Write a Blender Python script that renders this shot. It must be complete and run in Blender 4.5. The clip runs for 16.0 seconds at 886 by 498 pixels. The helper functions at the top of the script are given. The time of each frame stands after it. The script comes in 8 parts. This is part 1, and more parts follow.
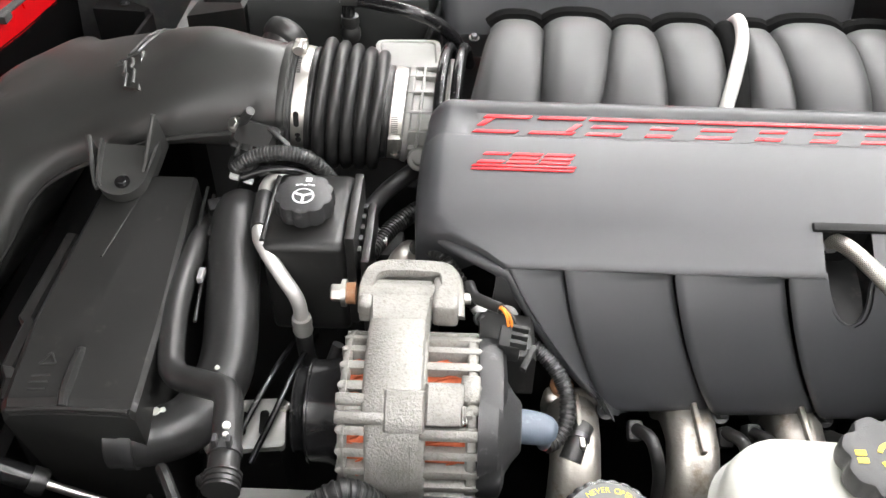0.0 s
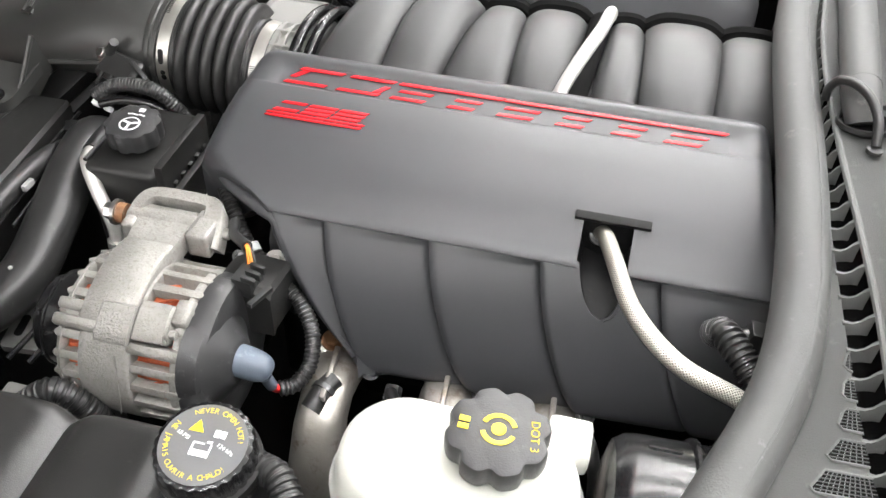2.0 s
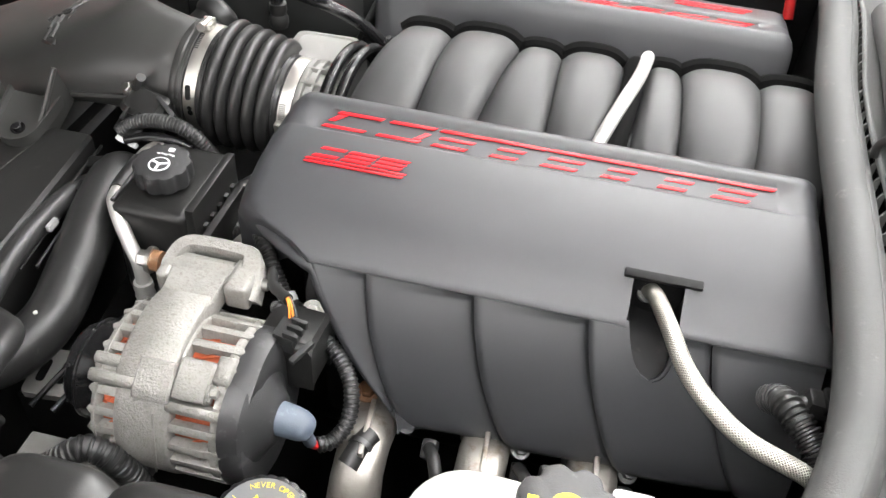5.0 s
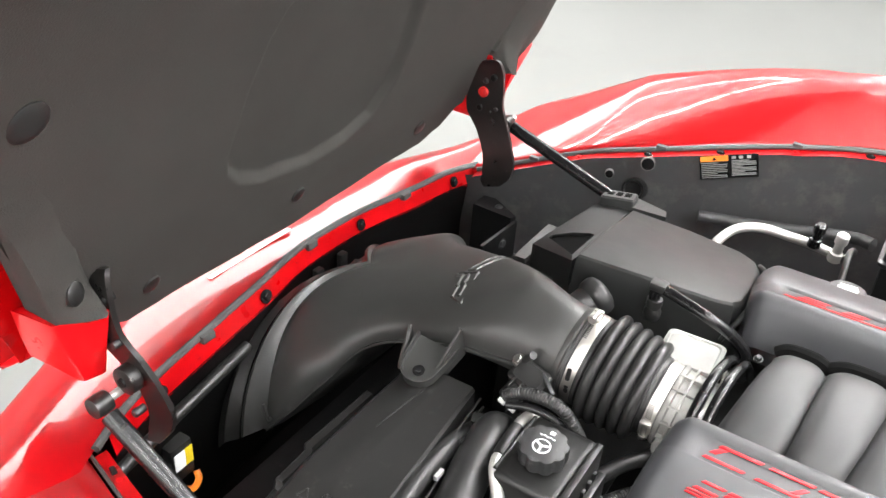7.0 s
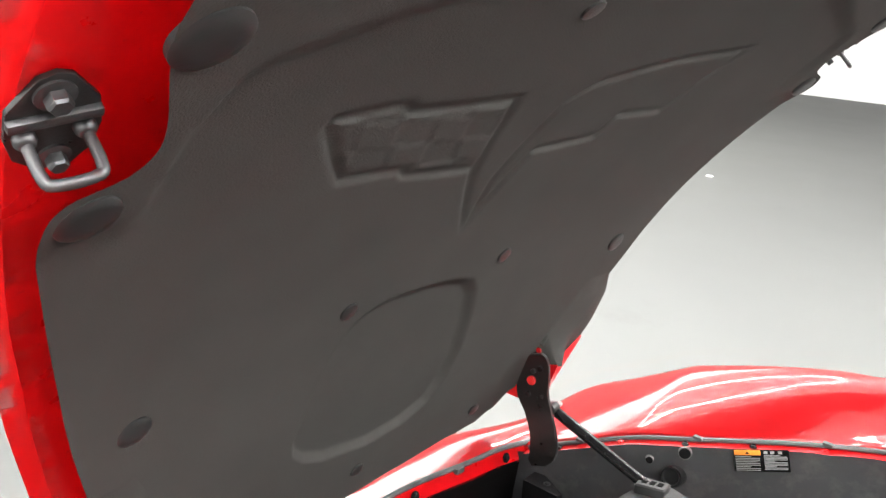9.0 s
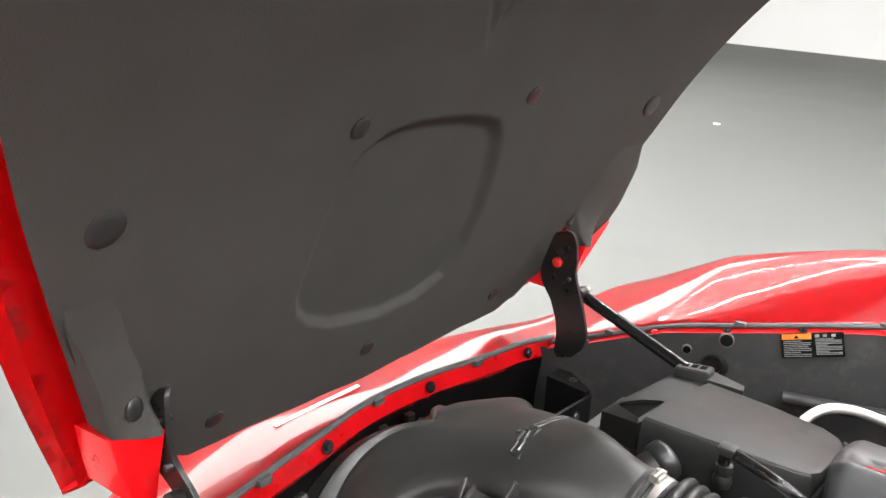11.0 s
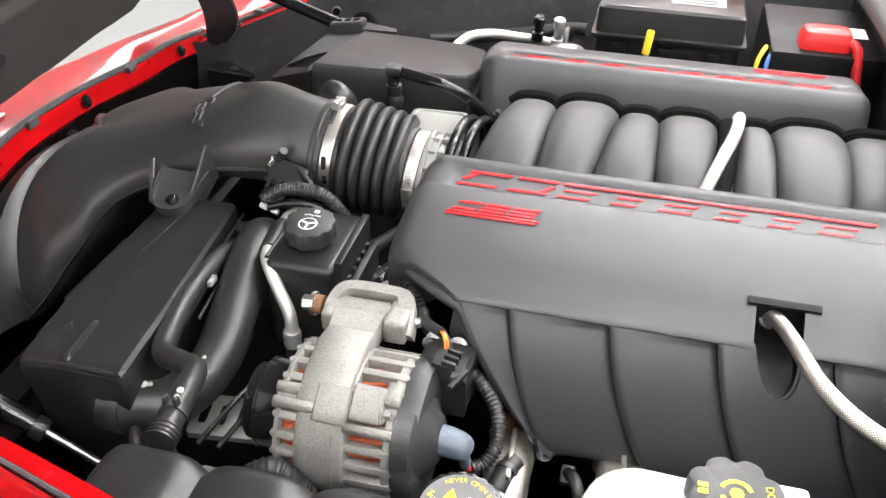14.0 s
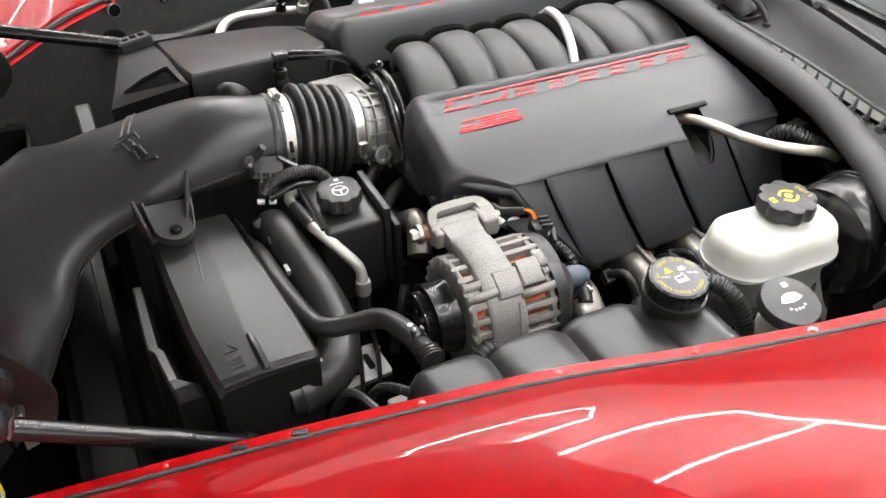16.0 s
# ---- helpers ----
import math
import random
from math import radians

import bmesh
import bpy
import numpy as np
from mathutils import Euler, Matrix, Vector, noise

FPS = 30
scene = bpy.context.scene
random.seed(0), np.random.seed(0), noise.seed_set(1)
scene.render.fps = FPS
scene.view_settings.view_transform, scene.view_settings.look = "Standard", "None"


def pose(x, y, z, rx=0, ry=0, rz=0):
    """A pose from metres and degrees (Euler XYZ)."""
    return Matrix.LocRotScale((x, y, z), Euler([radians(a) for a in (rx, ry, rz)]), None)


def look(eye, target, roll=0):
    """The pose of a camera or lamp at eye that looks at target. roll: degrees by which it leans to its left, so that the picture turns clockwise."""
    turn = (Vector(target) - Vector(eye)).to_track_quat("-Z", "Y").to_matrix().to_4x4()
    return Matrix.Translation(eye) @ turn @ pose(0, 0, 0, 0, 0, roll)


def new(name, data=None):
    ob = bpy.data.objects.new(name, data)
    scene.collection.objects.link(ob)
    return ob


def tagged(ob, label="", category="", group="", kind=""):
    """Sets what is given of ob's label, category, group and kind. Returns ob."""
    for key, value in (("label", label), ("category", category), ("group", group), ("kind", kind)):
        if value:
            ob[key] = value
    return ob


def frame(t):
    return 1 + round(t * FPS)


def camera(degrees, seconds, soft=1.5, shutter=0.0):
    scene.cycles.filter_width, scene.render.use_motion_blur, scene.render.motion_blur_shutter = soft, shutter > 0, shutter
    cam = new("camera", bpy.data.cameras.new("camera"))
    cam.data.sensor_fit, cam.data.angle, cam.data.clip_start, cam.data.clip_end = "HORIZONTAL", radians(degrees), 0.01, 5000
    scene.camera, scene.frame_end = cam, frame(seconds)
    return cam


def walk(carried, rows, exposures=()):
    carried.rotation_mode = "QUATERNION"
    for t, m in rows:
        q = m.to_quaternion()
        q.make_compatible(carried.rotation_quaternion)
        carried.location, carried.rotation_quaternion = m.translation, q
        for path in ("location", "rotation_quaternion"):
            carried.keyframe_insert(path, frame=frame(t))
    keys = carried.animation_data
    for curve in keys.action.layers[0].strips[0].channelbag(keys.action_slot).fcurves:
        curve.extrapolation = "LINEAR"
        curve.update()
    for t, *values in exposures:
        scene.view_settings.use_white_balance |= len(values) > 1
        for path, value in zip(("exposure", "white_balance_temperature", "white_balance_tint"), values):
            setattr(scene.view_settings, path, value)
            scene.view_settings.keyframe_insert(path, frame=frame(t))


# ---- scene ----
cam = camera(54.6, 16.0)
PATH = [
    (0, (0.0065, 0.0069, 1.3761), (-0.0183, 1.1108, 0.3608), 1.04),
    (0.5, (0.1259, 0.0289, 1.3616), (0.0294, 1.1337, 0.3516), 1.16),
    (1, (0.2316, 0.0285, 1.3594), (0.0603, 1.1162, 0.3408), 1.06),
    (1.5, (0.3197, 0.0151, 1.3621), (0.1063, 1.0950, 0.3431), 2.14),
    (2, (0.3669, 0.0056, 1.3521), (0.1460, 1.0921, 0.3417), 2.68),
    (2.5, (0.3964, 0.0008, 1.3553), (0.1762, 1.0837, 0.3410), 2.76),
    (3, (0.4105, -0.0014, 1.3467), (0.1896, 1.0828, 0.3340), 2.55),
    (3.2, (0.4147, -0.0004, 1.3451), (0.1952, 1.0856, 0.3340), 2.50),
    (5.3, (0.2568, 0.0374, 1.3867), (0.0661, 1.1392, 0.3869), 4.93),
    (5.5, (0.2316, 0.0345, 1.4031), (0.0387, 1.1298, 0.3965), 5.03),
    (6, (0.1634, 0.0349, 1.4899), (-0.1147, 1.1077, 0.4791), 3.89),
    (6.2, (0.1360, 0.0288, 1.5221), (-0.2267, 1.1207, 0.5597), 4.02),
    (6.5, (0.1127, 0.0134, 1.5382), (-0.3843, 1.1167, 0.6518), 3.82),
    (7, (0.1093, -0.0120, 1.5734), (-0.5277, 1.0744, 0.7585), 4.29),
    (7.5, (0.1512, -0.0170, 1.6309), (-0.5948, 1.0537, 0.8912), 3.58),
    (8, (0.2329, -0.0476, 1.7103), (-0.6078, 1.0372, 1.1050), 2.97),
    (8.5, (0.2715, -0.0835, 1.7592), (-0.6112, 1.0244, 1.2660), 3.11),
    (8.7, (0.2923, -0.0890, 1.7751), (-0.6068, 1.0182, 1.3104), 3.16),
    (10.8, (0.2119, -0.0305, 1.5631), (-0.6986, 1.0765, 1.1209), 2.89),
    (11, (0.1969, -0.0207, 1.5044), (-0.6916, 1.0803, 1.0058), 2.83),
    (11.5, (0.1714, 0.0316, 1.4286), (-0.6681, 1.0813, 0.7627), 2.36),
    (12, (0.1812, 0.0543, 1.3900), (-0.6044, 1.0549, 0.5953), 2.33),
    (12.5, (0.2312, 0.0345, 1.3815), (-0.5231, 0.9984, 0.5144), 2.00),
    (13, (0.3043, 0.0038, 1.3868), (-0.4416, 0.9626, 0.5069), 1.55),
    (13.3, (0.3572, 0.0125, 1.3936), (-0.3337, 1.0007, 0.5013), -0.99),
    (13.5, (0.3353, -0.0262, 1.3793), (-0.2301, 1.0542, 0.5057), 1.19),
    (14, (0.2102, -0.1006, 1.3814), (-0.0690, 1.0890, 0.5115), 0.99),
    (14.5, (0.1197, -0.1623, 1.4114), (0.0214, 1.0357, 0.5141), 0.55),
    (15, (0.0081, -0.2571, 1.4478), (0.0872, 0.9346, 0.5402), 0.61),
    (15.5, (-0.1856, -0.3016, 1.4714), (0.0951, 0.8533, 0.5563), 0.31),
    (16, (-0.4881, -0.2783, 1.4782), (0.0232, 0.7943, 0.5628), 0.07),
]
EXPOSURES = [(0.0, 0.3), (3.0, 0.22), (5.5, 0.33), (6.5, 0.55), (7.5, 0.5), (8.5, 0.54), (11.0, 0.26), (12.0, 0.38), (13.0, 0.36), (14.5, 0.16), (16.0, -0.2)]
walk(cam, [(t, look(eye, target, roll)) for t, eye, target, roll in PATH], EXPOSURES)
from mathutils.bvhtree import BVHTree

# light of the room: a dim ceiling with tube lamps over the car
world = bpy.data.worlds.new("room_light")
world.use_nodes = True
world.node_tree.nodes["Background"].inputs[0].default_value = (1.0, 0.985, 0.96, 1)
world.node_tree.nodes["Background"].inputs[1].default_value = 0.2
scene.world = world
scene.view_settings.exposure = 0.0


def lamp(name, x, y, z, sx, sy, watts, colour=(1.0, 0.988, 0.962)):
    data = bpy.data.lights.new(name, "AREA")
    data.shape, data.size, data.size_y, data.energy, data.color = "RECTANGLE", sx, sy, watts, colour
    ob = new(name, data)
    ob.location = (x, y, z)
    return ob


# unseen lamp panels further off, added for broad reflections and soft light
lamp("added_panel_lamp", -6.2, 6.3, 4.1, 3.4, 8.4, 900)
lamp("added_panel_lamp", 0.5, 7.0, 4.1, 11.0, 11.0, 600)
lamp("added_panel_lamp", 0.5, -3.4, 4.1, 10.0, 5.0, 110)
# unseen window light, added to brighten the cover flanks by reflection
lamp("added_daylight", 0.0, -6.7, 2.0, 18.0, 3.2, 640).rotation_euler = (radians(90), 0, 0)

# ---------------------------------------------------------------- materials


def material(name, col, rough=0.5, metal=0.0, var=0.2, scale=25.0, bump=0.1, fine=500.0, coat=0.0, spec=0.5, dirt=None, dirt_amount=0.3, dirt_scale=60.0, random_col=0.0):
    """A surface with broad variation, optional specks of dirt, and a fine grain in the relief."""
    m = bpy.data.materials.new(name)
    m.use_nodes = True
    nt = m.node_tree
    b = nt.nodes["Principled BSDF"]
    N, Lk = nt.nodes.new, nt.links.new
    tc = N("ShaderNodeTexCoord")
    n1 = N("ShaderNodeTexNoise")
    n1.inputs["Scale"].default_value, n1.inputs["Detail"].default_value = scale, 6
    Lk(tc.outputs["Object"], n1.inputs["Vector"])
    mix = N("ShaderNodeMix")
    mix.data_type = "RGBA"
    mix.inputs["A"].default_value = (*[c * (1 - var) for c in col], 1)
    mix.inputs["B"].default_value = (*[min(1, c * (1 + var)) for c in col], 1)
    Lk(n1.outputs["Fac"], mix.inputs["Factor"])
    out = mix.outputs["Result"]
    n2 = N("ShaderNodeTexNoise")
    n2.inputs["Scale"].default_value, n2.inputs["Detail"].default_value = fine, 3
    Lk(tc.outputs["Object"], n2.inputs["Vector"])
    if dirt:
        n3 = N("ShaderNodeTexNoise")
        n3.inputs["Scale"].default_value, n3.inputs["Detail"].default_value = dirt_scale, 8
        n3.inputs["Roughness"].default_value = 0.7
        Lk(tc.outputs["Object"], n3.inputs["Vector"])
        mr = N("ShaderNodeMapRange")
        mr.inputs["From Min"].default_value, mr.inputs["From Max"].default_value = 0.62 - 0.25 * dirt_amount, 0.72
        mr.inputs["To Max"].default_value = min(1.0, 0.5 + dirt_amount)
        Lk(n3.outputs["Fac"], mr.inputs["Value"])
        mx = N("ShaderNodeMix")
        mx.data_type = "RGBA"
        mx.inputs["B"].default_value = (*dirt, 1)
        Lk(mr.outputs["Result"], mx.inputs["Factor"])
        Lk(out, mx.inputs["A"])
        out = mx.outputs["Result"]
    Lk(out, b.inputs["Base Color"])
    rr = N("ShaderNodeMapRange")
    rr.inputs["To Min"].default_value, rr.inputs["To Max"].default_value = max(0.02, rough - 0.08), min(1, rough + 0.08)
    Lk(n1.outputs["Fac"], rr.inputs["Value"])
    Lk(rr.outputs["Result"], b.inputs["Roughness"])
    b.inputs["Metallic"].default_value = metal
    b.inputs["Specular IOR Level"].default_value = spec
    b.inputs["Coat Weight"].default_value = coat
    b.inputs["Coat Roughness"].default_value = 0.03
    b.inputs["Coat IOR"].default_value = 1.6
    if bump:
        bp = N("ShaderNodeBump")
        bp.inputs["Strength"].default_value, bp.inputs["Distance"].default_value = bump, 0.001
        Lk(n2.outputs["Fac"], bp.inputs["Height"])
        Lk(bp.outputs["Normal"], b.inputs["Normal"])
    return m


COVER = material("cover_plastic", (0.036, 0.0370, 0.0398), 0.42, var=0.08, scale=8, bump=0.12, fine=1500)
MANIFOLD = material("manifold_nylon", (0.036, 0.0364, 0.0370), 0.50, var=0.1, scale=15, bump=0.15, fine=900)
DUCT = material("duct_plastic", (0.034, 0.0342, 0.0330), 0.33, var=0.06, scale=5, bump=0.10, fine=1300, dirt=(0.05, 0.048, 0.044), dirt_amount=0.04, dirt_scale=30)
PLASTIC = material("black_plastic", (0.0140, 0.0139, 0.0136), 0.33, var=0.2, scale=20, bump=0.2, fine=900, dirt=(0.06, 0.055, 0.05), dirt_amount=0.08, dirt_scale=50)
# dark plastic parts; also the shade colour of hidden metal and recesses
DARK = material("dark_plastic_and_shade", (0.004, 0.004, 0.0042), 0.5, var=0.3, scale=20, bump=0.2, fine=700, dirt=(0.05, 0.045, 0.04), dirt_amount=0.12, dirt_scale=40, spec=0.22)
# matt black parts, and the painted shade of openings
MESHBLACK = material("matt_black_and_shade", (0.006, 0.006, 0.006), 0.9, var=0.2, scale=40, bump=0.3, fine=700, spec=0.04)
GLOSSY = material("glossy_black", (0.008, 0.008, 0.0085), 0.2, var=0.2, scale=20, bump=0.05, fine=400, dirt=(0.08, 0.075, 0.07), dirt_amount=0.08)
RUBBER = material("rubber", (0.0175, 0.0174, 0.0174), 0.38, var=0.2, scale=30, bump=0.15, fine=500, dirt=(0.07, 0.07, 0.065), dirt_amount=0.08)
SEAL = material("seal_rubber", (0.052, 0.053, 0.052), 0.6, var=0.12, scale=18, bump=0.3, fine=600, dirt=(0.14, 0.14, 0.135), dirt_amount=0.1)
COWL = material("cowl_plastic", (0.088, 0.09, 0.088), 0.6, var=0.12, scale=14, bump=0.5, fine=900, dirt=(0.2, 0.2, 0.19), dirt_amount=0.1, dirt_scale=30)
CAST = material("cast_aluminium", (0.245, 0.238, 0.225), 0.55, 0.45, var=0.3, scale=40, bump=1.0, fine=420, dirt=(0.16, 0.145, 0.12), dirt_amount=0.42, dirt_scale=260)
ALLOY = material("machined_alloy", (0.28, 0.276, 0.266), 0.48, 0.55, var=0.15, scale=40, bump=0.35, fine=500, dirt=(0.22, 0.21, 0.19), dirt_amount=0.15, dirt_scale=90)
STEEL = material("bright_steel", (0.5, 0.49, 0.47), 0.32, 1.0, var=0.1, scale=60, bump=0.15, fine=600)
CLAMP = material("clamp_steel", (0.58, 0.565, 0.53), 0.36, 0.95, var=0.1, scale=50, bump=0.15, fine=500, dirt=(0.36, 0.33, 0.27), dirt_amount=0.12, dirt_scale=80)
HOUSING = material("housing_plastic", (0.0205, 0.0212, 0.0210), 0.42, var=0.15, scale=15, bump=0.2, fine=900, spec=0.3)
BLACKSTEEL = material("blackened_steel", (0.016, 0.0145, 0.014), 0.3, 0.2, var=0.25, scale=60, bump=0.2, fine=500, dirt=(0.06, 0.055, 0.05), dirt_amount=0.06)
DARKSTEEL = material("dark_steel", (0.085, 0.085, 0.087), 0.35, 0.8, var=0.2, scale=60, bump=0.2, fine=500)
PIPE = material("dull_aluminium", (0.55, 0.54, 0.52), 0.5, 0.75, var=0.15, scale=40, bump=0.2, fine=500)
SHIELD = material("heat_shield_steel", (0.36, 0.34, 0.31), 0.4, 0.8, var=0.3, scale=25, bump=0.5, fine=200, dirt=(0.16, 0.12, 0.08), dirt_amount=0.35, dirt_scale=40)
RUST = material("rusty_steel", (0.2, 0.1, 0.05), 0.7, 0.5, var=0.4, scale=90, bump=0.6, fine=300, dirt=(0.3, 0.27, 0.22), dirt_amount=0.3, dirt_scale=150)
COPPER = material("copper_wire", (0.46, 0.11, 0.05), 0.4, 0.5, var=0.5, scale=150, bump=0.8, fine=250)
PAINT = material("red_paint", (0.52, 0.002, 0.006), 0.32, 0.0, var=0.04, scale=3, bump=0.0, coat=1.0, spec=0.4)
# same red made lighter in colour, to offset the weak light inside
PAINTIN = material("red_paint_inner_lightened", (0.68, 0.004, 0.008), 0.3, 0.0, var=0.1, scale=20, bump=0.15, fine=150, coat=0.4, dirt=(0.25, 0.02, 0.02), dirt_amount=0.05)
LETTER = material("red_letter_paint", (0.62, 0.012, 0.02), 0.3, 0.1, var=0.1, scale=40, bump=0.15, fine=900)
FELT = material("hood_liner_felt", (0.0435, 0.0422, 0.0395), 0.95, var=0.22, scale=9, bump=0.9, fine=420, spec=0.15)
RESERVOIR = material("milky_plastic", (0.47, 0.475, 0.44), 0.38, var=0.05, scale=10, bump=0.08, fine=300, dirt=(0.5, 0.5, 0.44), dirt_amount=0.05)
RB = RESERVOIR.node_tree.nodes["Principled BSDF"]
RB.inputs["Subsurface Weight"].default_value, RB.inputs["Subsurface Scale"].default_value = 0.75, 0.05
RB.inputs["Subsurface Radius"].default_value = (1.0, 1.0, 0.95)
CAPGREY = material("cap_plastic", (0.0235, 0.0237, 0.0245), 0.42, var=0.15, scale=30, bump=0.25, fine=800, dirt=(0.12, 0.12, 0.12), dirt_amount=0.1)
WHITE = material("white_print", (0.75, 0.76, 0.76), 0.5, var=0.05, bump=0.0)
YELLOW = material("yellow_print", (0.75, 0.55, 0.02), 0.5, var=0.1, bump=0.0)
ORANGE = material("orange_plastic", (0.8, 0.22, 0.02), 0.45, var=0.1, bump=0.05)
BLUEBOOT = material("slate_blue_rubber", (0.088, 0.108, 0.138), 0.5, var=0.12, scale=30, bump=0.2, fine=500, dirt=(0.25, 0.27, 0.3), dirt_amount=0.1)
REDPL = material("red_plastic", (0.6, 0.02, 0.02), 0.35, var=0.1, bump=0.1)
LABELG = material("label_foil", (0.3, 0.3, 0.3), 0.4, 0.3, var=0.1, bump=0.1)
FLOOR = material("sealed_floor", (0.100, 0.103, 0.098), 0.62, var=0.10, scale=1.6, bump=0.15, fine=40, spec=0.35, dirt=(0.085, 0.087, 0.083), dirt_amount=0.15, dirt_scale=0.9)
CEIL = material("ceiling_paint", (0.27, 0.27, 0.27), 0.8, var=0.05, scale=1, bump=0.05, fine=60)
WALL = material("white_wall", (0.84, 0.84, 0.83), 0.7, var=0.03, scale=1, bump=0.05, fine=60)
GREEN = material("olive_bracket", (0.2, 0.22, 0.12), 0.5, 0.3, var=0.3, scale=60, bump=0.3)
BLUE = material("blue_wire", (0.03, 0.1, 0.3), 0.4, var=0.1, bump=0.05)
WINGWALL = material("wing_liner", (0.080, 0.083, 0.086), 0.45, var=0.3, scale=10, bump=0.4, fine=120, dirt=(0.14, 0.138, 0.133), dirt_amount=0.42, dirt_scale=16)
SPECK = material("pale_paint_speck", (0.5, 0.5, 0.46), 0.6, var=0.1, bump=0.1)
DISC = material("printed_disc", (0.095, 0.096, 0.10), 0.45, var=0.15, scale=60, bump=0.1)
GLASS = material("dark_glass", (0.02, 0.022, 0.022), 0.05, var=0.1, bump=0.0, spec=0.6)


def emitter(name, col, strength):
    m = bpy.data.materials.new(name)
    m.use_nodes = True
    b = m.node_tree.nodes["Principled BSDF"]
    b.inputs["Base Color"].default_value = (*col, 1)
    b.inputs["Emission Color"].default_value = (*col, 1)
    b.inputs["Emission Strength"].default_value = strength
    return m


TUBELIGHT = emitter("tube_light", (1, 0.99, 0.98), 128.0)


def braid_material():
    m = bpy.data.materials.new("steel_braid")
    m.use_nodes = True
    nt = m.node_tree
    b = nt.nodes["Principled BSDF"]
    N, Lk = nt.nodes.new, nt.links.new
    uv = N("ShaderNodeUVMap")
    wave = []
    for sgn in (1, -1):
        mp = N("ShaderNodeMapping")
        mp.inputs["Rotation"].default_value[2] = radians(45 * sgn)
        Lk(uv.outputs["UV"], mp.inputs["Vector"])
        w = N("ShaderNodeTexWave")
        w.inputs["Scale"].default_value = 1.9
        Lk(mp.outputs["Vector"], w.inputs["Vector"])
        wave.append(w)
    mx = N("ShaderNodeMath")
    mx.operation = "MAXIMUM"
    Lk(wave[0].outputs["Fac"], mx.inputs[0])
    Lk(wave[1].outputs["Fac"], mx.inputs[1])
    ramp = N("ShaderNodeMix")
    ramp.data_type = "RGBA"
    ramp.inputs["A"].default_value, ramp.inputs["B"].default_value = (0.05, 0.046, 0.04, 1), (0.66, 0.63, 0.56, 1)
    Lk(mx.outputs[0], ramp.inputs["Factor"])
    Lk(ramp.outputs["Result"], b.inputs["Base Color"])
    bp = N("ShaderNodeBump")
    bp.inputs["Strength"].default_value, bp.inputs["Distance"].default_value = 0.8, 0.0008
    Lk(mx.outputs[0], bp.inputs["Height"])
    Lk(bp.outputs["Normal"], b.inputs["Normal"])
    b.inputs["Metallic"].default_value, b.inputs["Roughness"].default_value = 0.9, 0.32
    return m


BRAID = braid_material()

# ---------------------------------------------------------------- building helpers


def part(name, bm, mat, parent=None, label="", smooth=True, angle=38):
    """Links a bmesh, given in world metres, as one mesh object, under a thing or under a part."""
    bmesh.ops.recalc_face_normals(bm, faces=bm.faces)
    bm.normal_update()
    lim = radians(angle)
    for f in bm.faces:
        f.smooth = smooth
    for e in bm.edges:
        if len(e.link_faces) == 2 and e.calc_face_angle(0) > lim:
            e.smooth = False
    me = bpy.data.meshes.new(name)
    bm.to_mesh(me)
    bm.free()
    me.materials.append(mat)
    ob = new(name, me)
    if parent is not None:
        ob.parent = parent
        if parent.type == "EMPTY":
            ob.matrix_parent_inverse = Matrix.Translation(-parent.location)
    if label:
        ob["label"] = label
    return ob


def thing(name, at, label, category, group="", kind=""):
    ob = new(name)
    ob.location = at
    ob.empty_display_size = 0.02
    return tagged(ob, label, category, group, kind)


def solo(name, bm, mat, label, category, group="", kind="", smooth=True, angle=38):
    return tagged(part(name, bm, mat, None, "", smooth, angle), label, category, group, kind)


def B():
    return bmesh.new()


def V(*a):
    return Vector(a)


def axis(at, z=(0, 0, 1), x=(1, 0, 0)):
    """A pose at `at` whose local z runs along z and whose local x lies near x."""
    z = Vector(z).normalized()
    x = Vector(x)
    x = x - z * x.dot(z)
    if x.length < 1e-4:
        x = Vector((0, 1, 0)) - z * z.y
    x.normalize()
    y = z.cross(x)
    return Matrix(((x.x, y.x, z.x, at[0]), (x.y, y.y, z.y, at[1]), (x.z, y.z, z.z, at[2]), (0, 0, 0, 1)))


def box(bm, c, s, bev=0.003, m=None, seg=2):
    """A bevelled box of size s round c, then posed by m."""
    ret = bmesh.ops.create_cube(bm, size=1.0)
    vs = ret["verts"]
    bmesh.ops.scale(bm, vec=s, verts=vs)
    bmesh.ops.translate(bm, vec=c, verts=vs)
    if m is not None:
        bmesh.ops.transform(bm, matrix=m, verts=vs)
    if bev:
        es = list({e for v in vs for e in v.link_edges})
        bmesh.ops.bevel(bm, geom=es, offset=min(bev, min(s) * 0.45), segments=seg, profile=0.6, affect="EDGES")
    return bm


def catmull(pts, n):
    pts = [Vector(p) for p in pts]
    P = [2 * pts[0] - pts[1]] + pts + [2 * pts[-1] - pts[-2]]
    out = []
    for i in range(1, len(P) - 2):
        a, b, c, d = P[i - 1 : i + 3]
        for k in range(n):
            t = k / n
            out.append(0.5 * ((2 * b) + (c - a) * t + (2 * a - 5 * b + 4 * c - d) * t * t + (3 * b - a - 3 * c + d) * t ** 3))
    out.append(pts[-1])
    return out


